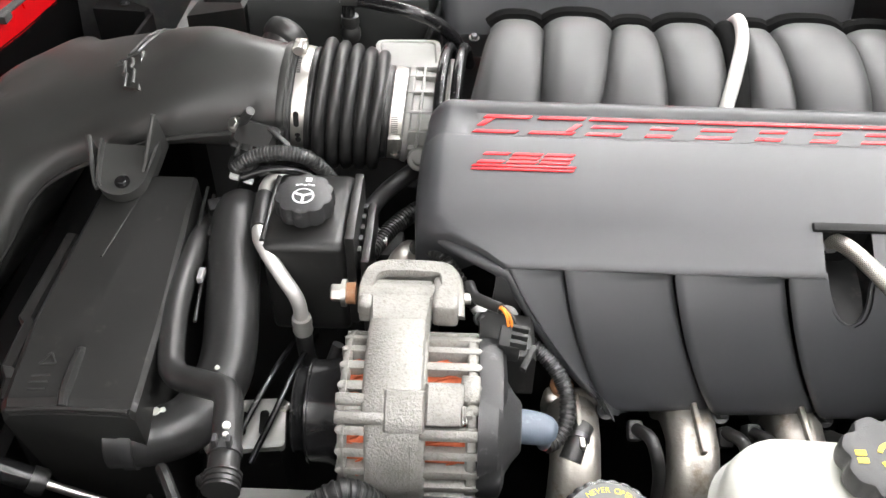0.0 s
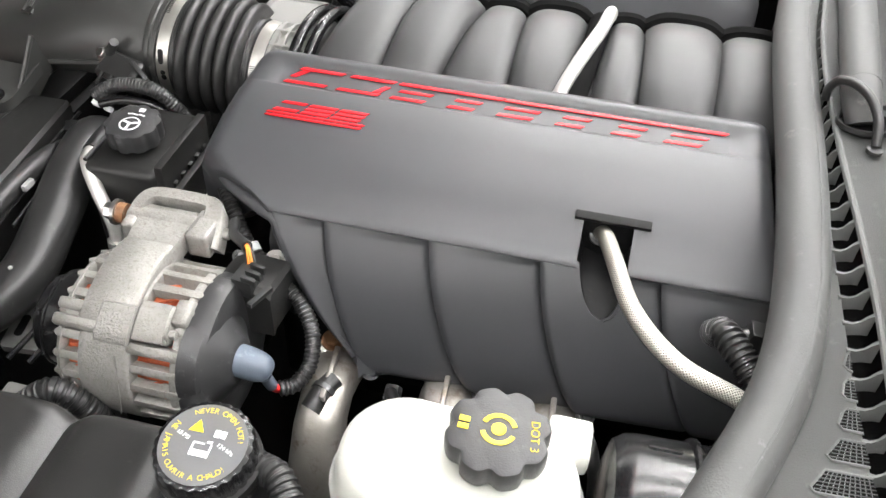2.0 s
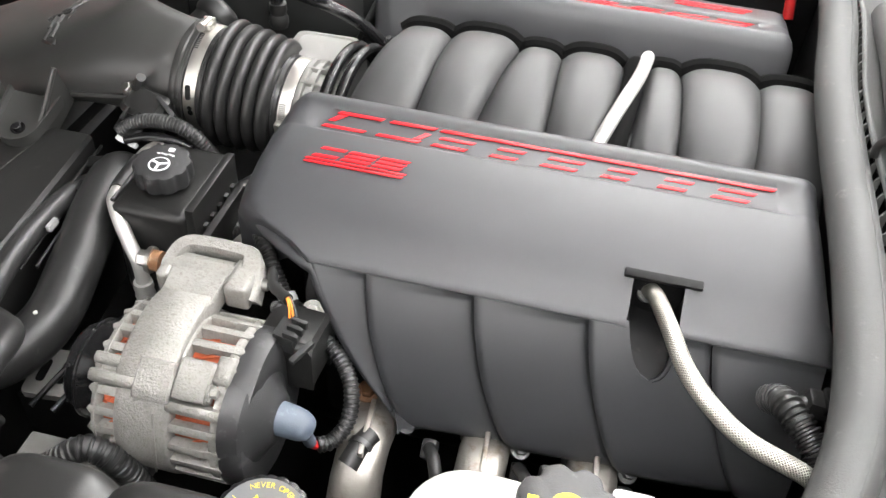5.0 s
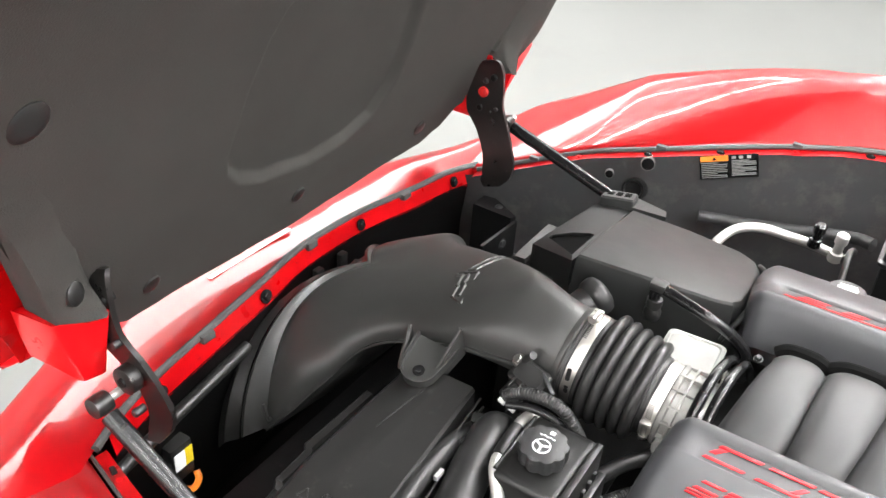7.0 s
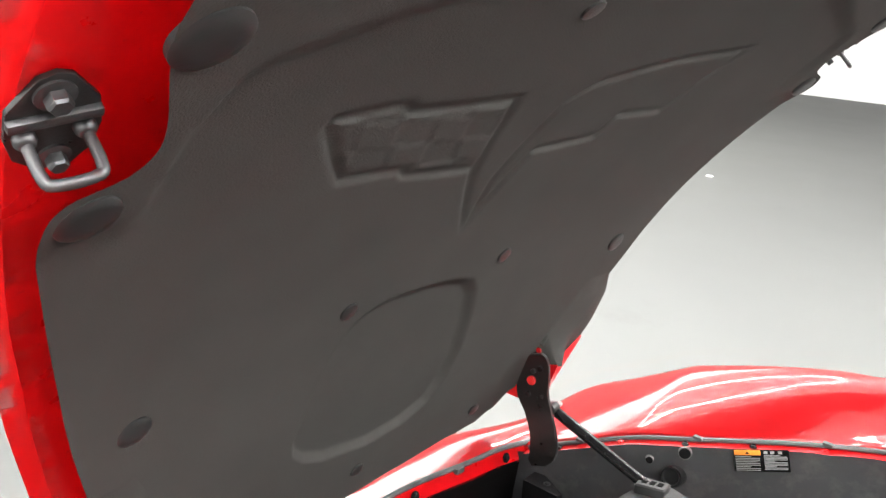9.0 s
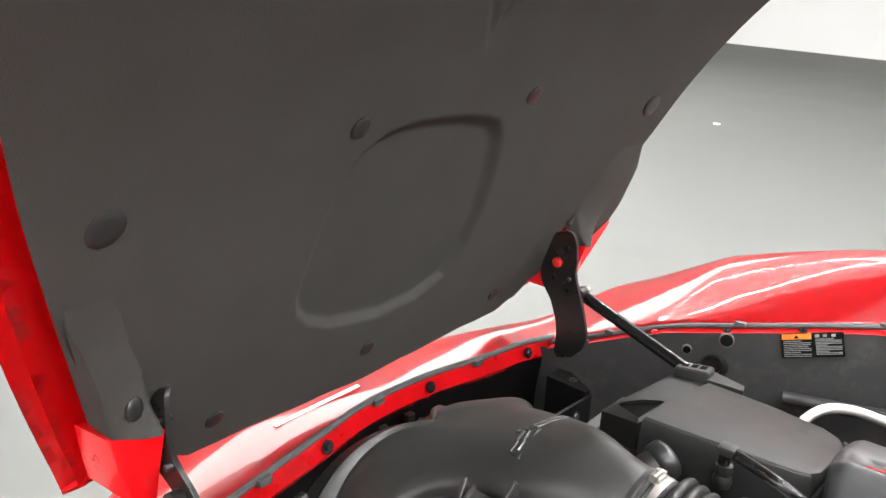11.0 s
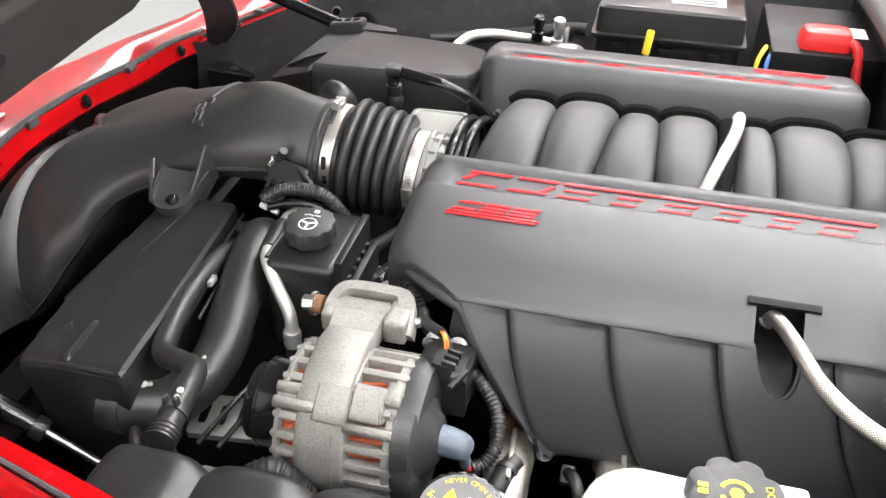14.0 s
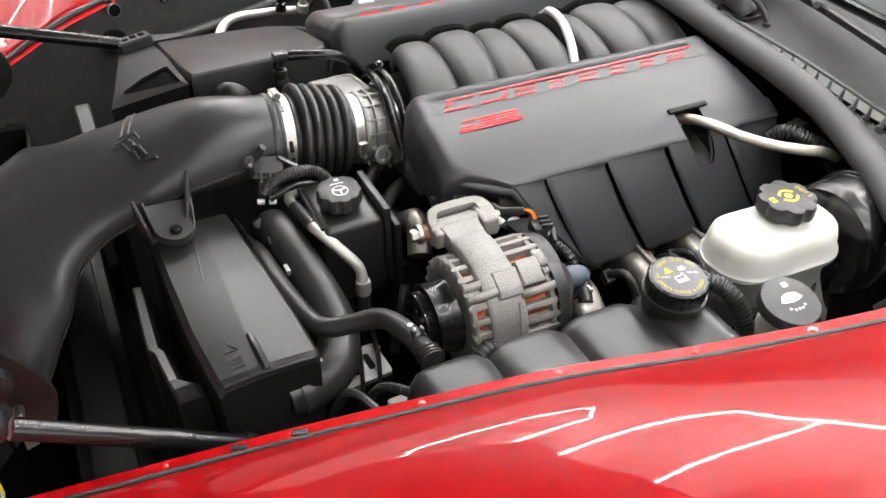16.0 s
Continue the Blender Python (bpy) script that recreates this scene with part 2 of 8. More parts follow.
def tube(bm, pts, r, seg=14, n=8, wave=0.0, pitch=0.006, uv=False, flat=1.0):
    """A round hose along a smooth path. r: one radius, or one for each point; wave: depth of corrugations."""
    path = catmull(pts, n)
    if wave:
        length = sum((b - a).length for a, b in zip(path, path[1:]))
        m = max(8, int(length / pitch * 6))
        acc, dense, k = 0.0, [path[0]], 0
        cum = [0.0]
        for a, b in zip(path, path[1:]):
            cum.append(cum[-1] + (b - a).length)
        for i in range(1, m + 1):
            d = length * i / m
            while k < len(cum) - 2 and cum[k + 1] < d:
                k += 1
            f = (d - cum[k]) / max(1e-9, cum[k + 1] - cum[k])
            dense.append(path[k].lerp(path[k + 1], f))
        path = dense
    rings, up = [], None
    total = len(path)
    lay = bm.loops.layers.uv.verify() if uv else None
    acc, lens = 0.0, []
    for i, p in enumerate(path):
        if i:
            acc += (p - path[i - 1]).length
        lens.append(acc)
        d = (path[min(i + 1, total - 1)] - path[max(i - 1, 0)]).normalized()
        if up is None:
            up = d.orthogonal().normalized()
        up = (up - d * up.dot(d)).normalized()
        side = d.cross(up)
        if isinstance(r, (int, float)):
            rr = r
        else:
            f = i / (total - 1) * (len(r) - 1)
            k = min(int(f), len(r) - 2)
            rr = r[k] + (r[k + 1] - r[k]) * (f - k)
        if wave:
            rr *= 1 + wave * (1 if (i % 6) in (1, 2, 3) else -0.6)
        rings.append([bm.verts.new(p + (up * math.cos(a) + side * math.sin(a) * flat) * rr) for a in [2 * math.pi * j / seg for j in range(seg)]])
    for i in range(total - 1):
        for j in range(seg):
            f = bm.faces.new((rings[i][j], rings[i][(j + 1) % seg], rings[i + 1][(j + 1) % seg], rings[i + 1][j]))
            if uv:
                w = 4.0
                for lp, (uu, vv) in zip(f.loops, ((j, i), (j + 1, i), (j + 1, i + 1), (j, i + 1))):
                    lp[lay].uv = (uu / seg * w, lens[vv] / 0.05 * w)
    for ring in (rings[0][::-1], rings[-1]):
        bm.faces.new(ring)
    return bm


def lathe(bm, prof, m, seg=32):
    """Turns (radius, height) pairs round the local z of m; ends are closed."""
    rings = []
    for r, h in prof:
        rings.append([bm.verts.new(m @ Vector((r * math.cos(2 * math.pi * j / seg), r * math.sin(2 * math.pi * j / seg), h))) for j in range(seg)])
    for a, b in zip(rings, rings[1:]):
        for j in range(seg):
            bm.faces.new((a[j], a[(j + 1) % seg], b[(j + 1) % seg], b[j]))
    for ring in (rings[0][::-1], rings[-1]):
        bm.faces.new(ring)
    return bm


def loft(bm, rings, cap=True, closed=True):
    rs = [[bm.verts.new(p) for p in ring] for ring in rings]
    n = len(rs[0])
    for a, b in zip(rs, rs[1:]):
        for j in range(n if closed else n - 1):
            bm.faces.new((a[j], a[(j + 1) % n], b[(j + 1) % n], b[j]))
    if cap and closed:
        bm.faces.new(rs[0][::-1])
        bm.faces.new(rs[-1])
    return bm


def prism(bm, outline, h, m, bev=0.0):
    """Extrudes a flat outline by h along the local z of m."""
    lo = [bm.verts.new(m @ Vector((x, y, 0))) for x, y in outline]
    hi = [bm.verts.new(m @ Vector((x, y, h))) for x, y in outline]
    n = len(lo)
    bm.faces.new(lo[::-1])
    top = bm.faces.new(hi)
    for j in range(n):
        bm.faces.new((lo[j], lo[(j + 1) % n], hi[(j + 1) % n], hi[j]))
    if bev:
        bmesh.ops.bevel(bm, geom=list(top.edges), offset=bev, segments=2, profile=0.6, affect="EDGES")
    return bm


def rounded(w, h, r, n=5):
    """A rectangle w x h round the origin with rounded corners."""
    pts = []
    for cx, cy, a0 in ((w / 2 - r, h / 2 - r, 0), (-w / 2 + r, h / 2 - r, 90), (-w / 2 + r, -h / 2 + r, 180), (w / 2 - r, -h / 2 + r, 270)):
        for k in range(n + 1):
            a = radians(a0 + 90 * k / n)
            pts.append((cx + r * math.cos(a), cy + r * math.sin(a)))
    return pts


def surface(bm, fn, nu, nv, thick=0.0):
    """A sheet fn(u, v), with thickness laid on behind its normal."""
    g = [[bm.verts.new(fn(i / nu, j / nv)) for j in range(nv + 1)] for i in range(nu + 1)]
    fs = [bm.faces.new((g[i][j], g[i + 1][j], g[i + 1][j + 1], g[i][j + 1])) for i in range(nu) for j in range(nv)]
    if thick:
        bmesh.ops.solidify(bm, geom=fs, thickness=thick)
    return bm


def bolt(at, z, r=0.006, h=0.005, mat=STEEL, parent=None, washer=True, name="bolt"):
    bm = B()
    m = axis(at, z)
    if washer:
        lathe(bm, [(r * 1.55, 0), (r * 1.55, h * 0.3)], m, 16)
    lathe(bm, [(r, h * 0.3), (r, h * 0.9), (r * 0.85, h)], m, 6)
    return part(name, bm, mat, parent, angle=25)


def lerp(a, b, t):
    return a + (b - a) * t


def poly(pts, t):
    """Value on a list of (t, value) pairs, straight between them."""
    for (a, x), (b, y) in zip(pts, pts[1:]):
        if t <= b:
            return x + (y - x) * (t - a) / (b - a) if t > a else x
    return pts[-1][1]


def smooth(pts, t):
    """As poly, but rounded where the pieces meet."""
    for (a, x), (b, y) in zip(pts, pts[1:]):
        if t <= b:
            f = min(1, max(0, (t - a) / (b - a)))
            return x + (y - x) * f * f * (3 - 2 * f)
    return pts[-1][1]

# ---------------------------------------------------------------- the room
bm = B()
box(bm, (-2, 6, -0.05), (50, 50, 0.1), 0)
tagged(part("floor", bm, FLOOR), "pale grey sealed concrete floor, slightly shiny", "floor", kind="structure")
for nm, c, s in (("wall_north", (-2, 16.6, 2.1), (36, 0.2, 4.2)), ("wall_east", (14.1, 4, 2.1), (0.2, 26, 4.2)), ("wall_west", (-16.1, 4, 2.1), (0.2, 26, 4.2))):
    bm = B()
    box(bm, c, s, 0)
    tagged(part(nm, bm, WALL), "plain white painted wall", "wall", kind="structure")
bm = B()
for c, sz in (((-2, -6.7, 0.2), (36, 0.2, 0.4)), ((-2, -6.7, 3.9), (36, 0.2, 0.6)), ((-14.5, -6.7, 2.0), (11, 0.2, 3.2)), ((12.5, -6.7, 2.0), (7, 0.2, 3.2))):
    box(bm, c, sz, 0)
tagged(part("wall_south", bm, WALL), "white painted wall, out of view, round the added window", "wall", kind="structure")
# added window out of view, placed where the cover flank mirrors it
t = thing("unseen_window_1", (0, -6.6, 0.4), "added wide window with dark upright bars, out of view", "window", kind="structure")
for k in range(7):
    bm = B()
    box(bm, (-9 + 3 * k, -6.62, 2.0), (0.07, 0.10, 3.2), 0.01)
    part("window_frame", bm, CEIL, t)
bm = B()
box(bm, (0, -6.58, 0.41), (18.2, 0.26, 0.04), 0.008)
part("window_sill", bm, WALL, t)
bm = B()
box(bm, (-2, 4, 4.25), (36, 26, 0.1), 0)
tagged(part("ceiling", bm, CEIL), "plain grey ceiling", "ceiling", kind="structure")

bm = B()
lathe(bm, [(0.035, 0.0), (0.035, 0.006), (0.028, 0.008)], axis((-3.0, 8.07, 0.0)), 16)
solo("floor_marker", bm, material("marker_white", (0.9, 0.9, 0.88), 0.5, var=0.02, bump=0.0), "small round white marker on the floor", "marker")


def hex_lamp(cx, cy, side):
    t = thing("hexagon_lamp", (cx, cy, 3.3), "six-sided lamp of thin white light tubes under the ceiling", "lamp", "ceiling lamps")
    for k in range(6):
        a, b = radians(60 * k), radians(60 * k + 60)
        bm = B()
        tube(bm, [(cx + side * math.cos(a), cy + side * math.sin(a), 3.3), (cx + side * math.cos(b), cy + side * math.sin(b), 3.3)], 0.022, 8, 1)
        part("light_tube", bm, TUBELIGHT, t)
    for k in (0, 3):
        a = radians(60 * k)
        bm = B()
        tube(bm, [(cx + side * math.cos(a), cy + side * math.sin(a), 3.32), (cx + side * math.cos(a), cy + side * math.sin(a), 4.2)], 0.004, 6, 1)
        part("hanger", bm, STEEL, t)


for cx, cy in ((0.3, -1.2), (2.6, 0.3), (-1.8, 0.75), (-1.9, 3.2), (4.6, 2.2), (0.4, 5.0)):
    hex_lamp(cx, cy, 1.0)


def line_lamp(a, b):
    t = thing("line_lamp", ((a[0] + b[0]) / 2, (a[1] + b[1]) / 2, 3.3), "long thin white light tube under the ceiling", "lamp", "ceiling line lamps")
    bm = B()
    tube(bm, [(a[0], a[1], 3.3), (b[0], b[1], 3.3)], 0.022, 8, 1)
    part("light_tube", bm, TUBELIGHT, t)
    for f in (0.1, 0.9):
        bm = B()
        tube(bm, [(lerp(a[0], b[0], f), lerp(a[1], b[1], f), 3.32), (lerp(a[0], b[0], f), lerp(a[1], b[1], f), 4.2)], 0.004, 6, 1)
        part("hanger", bm, STEEL, t)


line_lamp((-0.5, 3.1), (2.5, 3.4))
line_lamp((2.5, 3.4), (2.75, 2.6))
line_lamp((2.75, 2.56), (2.7, 1.5))
line_lamp((-0.5, 1.45), (2.7, 2.58))

# ---------------------------------------------------------------- engine
YC = 0.99  # the engine's middle line


def cover_profile():
    # outward from the middle line, height, front end, rear end
    return [
        (0.130, 0.772, -0.014, 0.540),
        (0.149, 0.830, -0.016, 0.545),
        (0.155, 0.843, -0.019, 0.545),
        (0.163, 0.850, -0.022, 0.545),
        (0.171, 0.850, -0.024, 0.545),
        (0.176, 0.8485, -0.025, 0.545),
        (0.179, 0.847, -0.025, 0.545),
        (0.196, 0.8445, -0.027, 0.546),
        (0.213, 0.8405, -0.029, 0.547),
        (0.216, 0.8400, -0.029, 0.547),
        (0.220, 0.8405, -0.030, 0.547),
        (0.260, 0.8320, -0.032, 0.550),
        (0.300, 0.8200, -0.033, 0.553),
        (0.318, 0.8130, -0.031, 0.556),
        (0.328, 0.8080, -0.018, 0.557),
        (0.336, 0.8035, 0.000, 0.558),
        (0.350, 0.7940, 0.035, 0.560),
        (0.3575, 0.789, 0.048, 0.560),
        (0.362, 0.786, 0.056, 0.560),
        (0.3635, 0.783, 0.058, 0.560),
        (0.360, 0.778, 0.058, 0.560),
    ]


SEAMS = (0.055, 0.114, 0.224, 0.337, 0.455, 0.56)
FLANK = [(0.358, 0.786), (0.3635, 0.780), (0.371, 0.770), (0.381, 0.755), (0.393, 0.733), (0.405, 0.706), (0.416, 0.676), (0.422, 0.650), (0.420, 0.632), (0.408, 0.622)]


def seam_x(k, z):
    """The place of a flank seam at height z: seams lean back towards the bottom."""
    f = max(0, 0.785 - z)
    if k == 0:
        return SEAMS[0] + f * 0.62 + f * f * 1.3
    if k == len(SEAMS) - 1:
        return SEAMS[-1]
    return SEAMS[k] + f * 0.18 + f * f * 1.4


catmull_flank = [(p.y, p.z) for p in catmull([(0, o, z) for o, z in FLANK], 6)]


def build_cover(side):
    near = side < 0
    t = thing("engine_cover", (0.26, YC + side * 0.3, 0.66), "black satin plastic engine cover with ribbed flank and red marks", "engine cover", "engine covers")
    prof = cover_profile()
    bm = B()
    xs_u = [0.65 * i / 60 for i in range(60)] + [0.65 + 0.07 * i / 8 for i in range(8)] + [0.72 + 0.28 * i / 30 for i in range(31)]

    def along_x(xs, xe, u):
        if u < 0.65:
            return lerp(xs, 0.3725, u / 0.65)
        if u < 0.72:
            return lerp(0.3725, 0.4215, (u - 0.65) / 0.07)
        return lerp(0.4215, xe, (u - 0.72) / 0.28)

    rows = []
    for u in xs_u:
        row = []
        for o, z, xs, xe in prof:
            x = along_x(xs, xe, u)
            dz = 0.0
            if 0.177 < o < 0.2145:  # shallow recess that carries the marks
                e = min(1, max(0, x - 0.0) / 0.018, max(0, 0.525 - x) / 0.018)
                dz -= 0.0035 * e
            if o < 0.33:
                dz -= 0.012 * max(0, 1 - (x - xs) / 0.018) ** 2
                dz -= 0.006 * max(0, 1 - (xe - x) / 0.015) ** 2
            row.append(bm.verts.new((x, YC + side * o, z + dz)))
        rows.append(row)
    for i in range(len(xs_u) - 1):
        for j in range(len(prof) - 1):
            o = (prof[j][0] + prof[j + 1][0]) / 2
            if near and 0.318 < o and 0.65 < (xs_u[i] + xs_u[i + 1]) / 2 < 0.72:
                continue
            bm.faces.new((rows[i][j], rows[i + 1][j], rows[i + 1][j + 1], rows[i][j + 1]))
    for row, sg in ((rows[0], -1), (rows[-1], 1)):  # front and rear skirts
        last = row
        for d in (0.004, 0.012, 0.04, 0.085):
            cur = []
            for (o, z, xs, xe), v in zip(prof, row):
                cur.append(bm.verts.new((v.co.x + sg * (0.003 if d < 0.005 else 0.006), v.co.y - side * (0.0 if o < 0.32 else d * 0.3), v.co.z - d * (1.0 if o < 0.345 else 0.5))))
            for a, b, c, e in zip(last, last[1:], cur[1:], cur):
                bm.faces.new((a, b, c, e))
            last = cur
    part("top_shell", bm, COVER, t, angle=50)
    def slot_half(o):
        f = min(1, max(0, (o - 0.345) / 0.0435))
        return lerp(0.0245, 0.0185, f) * math.sqrt(max(0, 1 - f ** 5))

    for k in range(5):
        spans = [(0, 1)]
        if near and k == 3:
            spans = [("l", 0), ("r", 0)]
        bm = B()
        for span in spans:
            nu, g = 24, []
            for i in range(nu + 1):
                col = []
                for o, z in catmull_flank:
                    xa, xb = seam_x(k, z), seam_x(k + 1, z)
                    mid = 0.398 + 0.16 * (0.785 - z)
                    if span[0] == "l":
                        x = lerp(xa, mid - slot_half(o), i / nu)
                    elif span[0] == "r":
                        x = lerp(mid + slot_half(o), xb, i / nu)
                    else:
                        x = lerp(xa, xb, i / nu)
                    q = (x - xa) / (xb - xa)
                    din = 0.009 * q ** 1.7 + 0.006 * max(0, (q - 0.93) / 0.07) ** 2 + 0.004 * max(0, (0.06 - q) / 0.06) ** 2
                    if k == 4:
                        din = 0.004 + 0.004 * max(0, (0.06 - q) / 0.06) ** 2
                    f = min(1, max(0.25, (0.786 - z) / 0.012))
                    col.append(V(x, YC + side * (o - din * f), z - din * 0.4 * f))
                g.append(col)
            vs = [[bm.verts.new(p) for p in c] for c in g]
            for i in range(nu):
                for j in range(len(catmull_flank) - 1):
                    bm.faces.new((vs[i][j], vs[i + 1][j], vs[i + 1][j + 1], vs[i][j + 1]))
        bmesh.ops.recalc_face_normals(bm, faces=bm.faces)
        bmesh.ops.solidify(bm, geom=bm.faces[:], thickness=0.004)
        part("flank_panel", bm, COVER, t, angle=55)
    bm = B()
    tube(bm, [V(-0.026, YC + side * 0.305, 0.785), V(0.004, YC + side * 0.334, 0.783), V(0.045, YC + side * 0.354, 0.775)] + [V(seam_x(0, z) - 0.004, YC + side * (o - 0.012), z) for o, z in FLANK[2:8]], 0.007, 14, 5)
    part("front_lip", bm, COVER, t)
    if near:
        # slot inside is coloured far darker than the cover, as the recess's shade
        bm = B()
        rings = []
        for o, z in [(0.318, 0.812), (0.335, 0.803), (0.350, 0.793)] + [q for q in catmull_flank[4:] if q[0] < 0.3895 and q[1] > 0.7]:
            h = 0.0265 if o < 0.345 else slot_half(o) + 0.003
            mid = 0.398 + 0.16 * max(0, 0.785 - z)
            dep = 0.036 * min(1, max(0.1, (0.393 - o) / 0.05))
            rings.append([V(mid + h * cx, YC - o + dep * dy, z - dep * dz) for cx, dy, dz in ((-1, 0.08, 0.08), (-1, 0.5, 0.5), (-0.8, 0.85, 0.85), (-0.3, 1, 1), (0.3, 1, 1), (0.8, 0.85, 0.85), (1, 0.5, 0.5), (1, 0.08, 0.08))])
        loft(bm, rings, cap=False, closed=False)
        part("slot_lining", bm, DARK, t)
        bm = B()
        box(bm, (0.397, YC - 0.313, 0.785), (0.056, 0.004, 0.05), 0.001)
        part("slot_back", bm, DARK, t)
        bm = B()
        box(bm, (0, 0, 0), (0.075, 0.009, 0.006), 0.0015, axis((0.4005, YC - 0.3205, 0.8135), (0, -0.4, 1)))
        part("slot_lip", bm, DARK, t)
    bm = B()
    box(bm, (0.3, YC + side * 0.25, 0.72), (0.44, 0.16, 0.05), 0.01)
    part("inner_baffle", bm, DARK, t)
    marks(t, side)
    return t


def surf_m(side, x, o, z, slope):
    """A pose on the sloping top: local x along the car, local y outward and down, local z off the surface."""
    yv = Vector((0, side * math.cos(slope), -math.sin(slope)))
    xv = Vector((1 if side < 0 else -1, 0, 0))
    return axis((x, YC + side * o, z), xv.cross(yv) if xv.cross(yv).z > 0 else yv.cross(xv), xv)


def sheared(w, h, k):
    return [(-w / 2 + k * h, h / 2), (-w / 2 - k * h, -h / 2), (w / 2 - k * h, -h / 2), (w / 2 + k * h, h / 2)]


def marks(t, side):
    """Red slanting bars that stand for the two emblems."""
    slope = math.atan2(0.0042, 0.017)
    n, x0, x1 = 8, 0.022, 0.497
    step = (x1 - x0) / n
    K = 0.55
    # bars of each mark: across, down, width, height as shares of its cell
    kinds = (((0, 0.4, 1, 0.14), (-0.04, -0.4, 0.94, 0.14), (-0.40, 0.1, 0.16, 0.4)),
             ((0, 0.4, 1, 0.14), (0, -0.4, 0.95, 0.14), (0.40, -0.1, 0.14, 0.4)),
             ((0.02, 0.4, 1.16, 0.14), (-0.04, 0.0, 0.74, 0.13), (-0.06, -0.4, 0.74, 0.14)),
             ((0.0, 0.4, 1.16, 0.14), (-0.04, 0.0, 0.56, 0.13), (-0.06, -0.4, 0.56, 0.14)))
    H, W = 0.027, step * 0.84
    for k in range(n):
        cx = x0 + step * (k + 0.5)
        if side > 0:
            cx = x0 + x1 - cx
        m = surf_m(side, cx, 0.1965, 0.8411, slope)
        bm = B()
        for i, (px, py, w, h) in enumerate(kinds[(0, 1, 2, 3, 2, 3, 3, 2)[k]]):
            prism(bm, [(x + px * W + K * py * H, y + py * H) for x, y in sheared(w * W, h * H, K)], 0.0012 - 0.00012 * i, m, 0.0003)
        part("emblem_bar", bm, LETTER, t, "red painted mark")
    slope = math.atan2(0.0085, 0.04)
    for k, (cx, o, w, h) in enumerate(((0.042, 0.2495, 0.026, 0.0155), (0.075, 0.2495, 0.030, 0.0155), (0.109, 0.2495, 0.030, 0.0155), (0.0735, 0.2605, 0.108, 0.0022), (0.072, 0.265, 0.106, 0.0022))):
        if side > 0:
            cx = 0.52 - cx
        m = surf_m(side, cx, o, 0.8408 - (o - 0.220) * 0.2125, slope)
        bm = B()
        if h > 0.005:
            for i, yy in enumerate((-h / 2 + 0.002, h / 2 - 0.002) + ((0.0,) if k else ())):
                prism(bm, [(x + K * yy, y + yy) for x, y in sheared(w, 0.0036, K)], 0.0012 - 0.0001 * i, m, 0.0003)
        else:
            prism(bm, sheared(w, h, K), 0.0012, m, 0.0003)
        part("emblem_bar", bm, LETTER, t, "red painted mark")


build_cover(-1)
build_cover(1)

# intake manifold with seven humps seen between the covers
t = thing("intake_manifold", (0.3, YC, 0.66), "black nylon intake manifold with rounded runner humps", "intake manifold")
bm = B()
box(bm, (0.31, YC, 0.75), (0.52, 0.2, 0.12), 0.03, seg=4)
part("plenum_chamber", bm, MANIFOLD, t)
TOPS = ((0.040, 0.111), (0.111, 0.197), (0.197, 0.256), (0.256, 0.334), (0.361, 0.408), (0.408, 0.501), (0.501, 0.58))
BOTS = ((0.000, 0.094), (0.094, 0.157), (0.157, 0.256), (0.256, 0.322), (0.350, 0.412), (0.412, 0.492), (0.492, 0.575))
LIFT = (0.0, 0.008, -0.004, 0.002, -0.004, 0.008, 0.0)
ARCH = [(1.065, 0.80), (1.05, 0.828), (1.02, 0.840), (0.975, 0.842), (0.92, 0.832), (0.88, 0.812), (0.852, 0.78), (0.838, 0.745), (0.832, 0.70)]
arch = catmull([(0, y, z) for y, z in ARCH], 4)
for (a0, a1), (b0, b1), lift in zip(TOPS, BOTS, LIFT):
    bm = B()
    rings = []
    for i, p in enumerate(arch):
        f = i / (len(arch) - 1)
        g = min(1, max(0, (f - 0.25) / 0.6))
        x0, x1 = lerp(a0, b0, g), lerp(a1, b1, g)
        q = arch[min(i + 1, len(arch) - 1)] - arch[max(i - 1, 0)]
        nrm = Vector((0, -q.z, q.y)).normalized()
        if nrm.z < 0 and i < 20:
            nrm = -nrm
        if nrm.y > 0 and i >= 20:
            nrm = -nrm
        ring = []
        for k in range(13):
            s = -1 + 2 * k / 12
            hgt = (1 - abs(s) ** 3.2) * 0.014 - 0.010 + lift * 0.7
            ring.append(Vector((lerp(x0, x1, k / 12), p.y, p.z)) + nrm * hgt)
        for k in (12, 0):
            ring.append(Vector((lerp(x0, x1, k / 12), p.y, p.z)) - nrm * 0.03)
        rings.append(ring)
    loft(bm, rings)
    part("runner", bm, MANIFOLD, t, angle=55)
# the black gasket line behind the humps
for (a0, a1), lift in zip(TOPS, LIFT):
    bm = B()
    tube(bm, [(lerp(a0, a1, (k / 8)), 1.060, 0.829 + (1 - abs(-1 + k / 4) ** 3.2) * 0.013 - 0.008 + lift * 0.7) for k in range(9)], 0.009, 8, 2)
    part("gasket", bm, MESHBLACK, t)
# black tube as the shade of the groove that the crossover pipe lies in
bm = B()
tube(bm, [(0.3485, 1.062, 0.812), (0.3485, 1.04, 0.830), (0.347, 0.98, 0.832), (0.341, 0.92, 0.822), (0.336, 0.872, 0.80), (0.335, 0.845, 0.77), (0.335, 0.835, 0.72)], 0.0135, 12, 5)
part("pipe_groove_shade", bm, MESHBLACK, t)
# the bright crossover pipe in the gap
bm = B()
tube(bm, [(0.360, 1.06, 0.83), (0.360, 1.035, 0.848), (0.352, 0.98, 0.85), (0.334, 0.92, 0.838), (0.316, 0.87, 0.81), (0.308, 0.84, 0.775)], 0.0085, 14, 6)
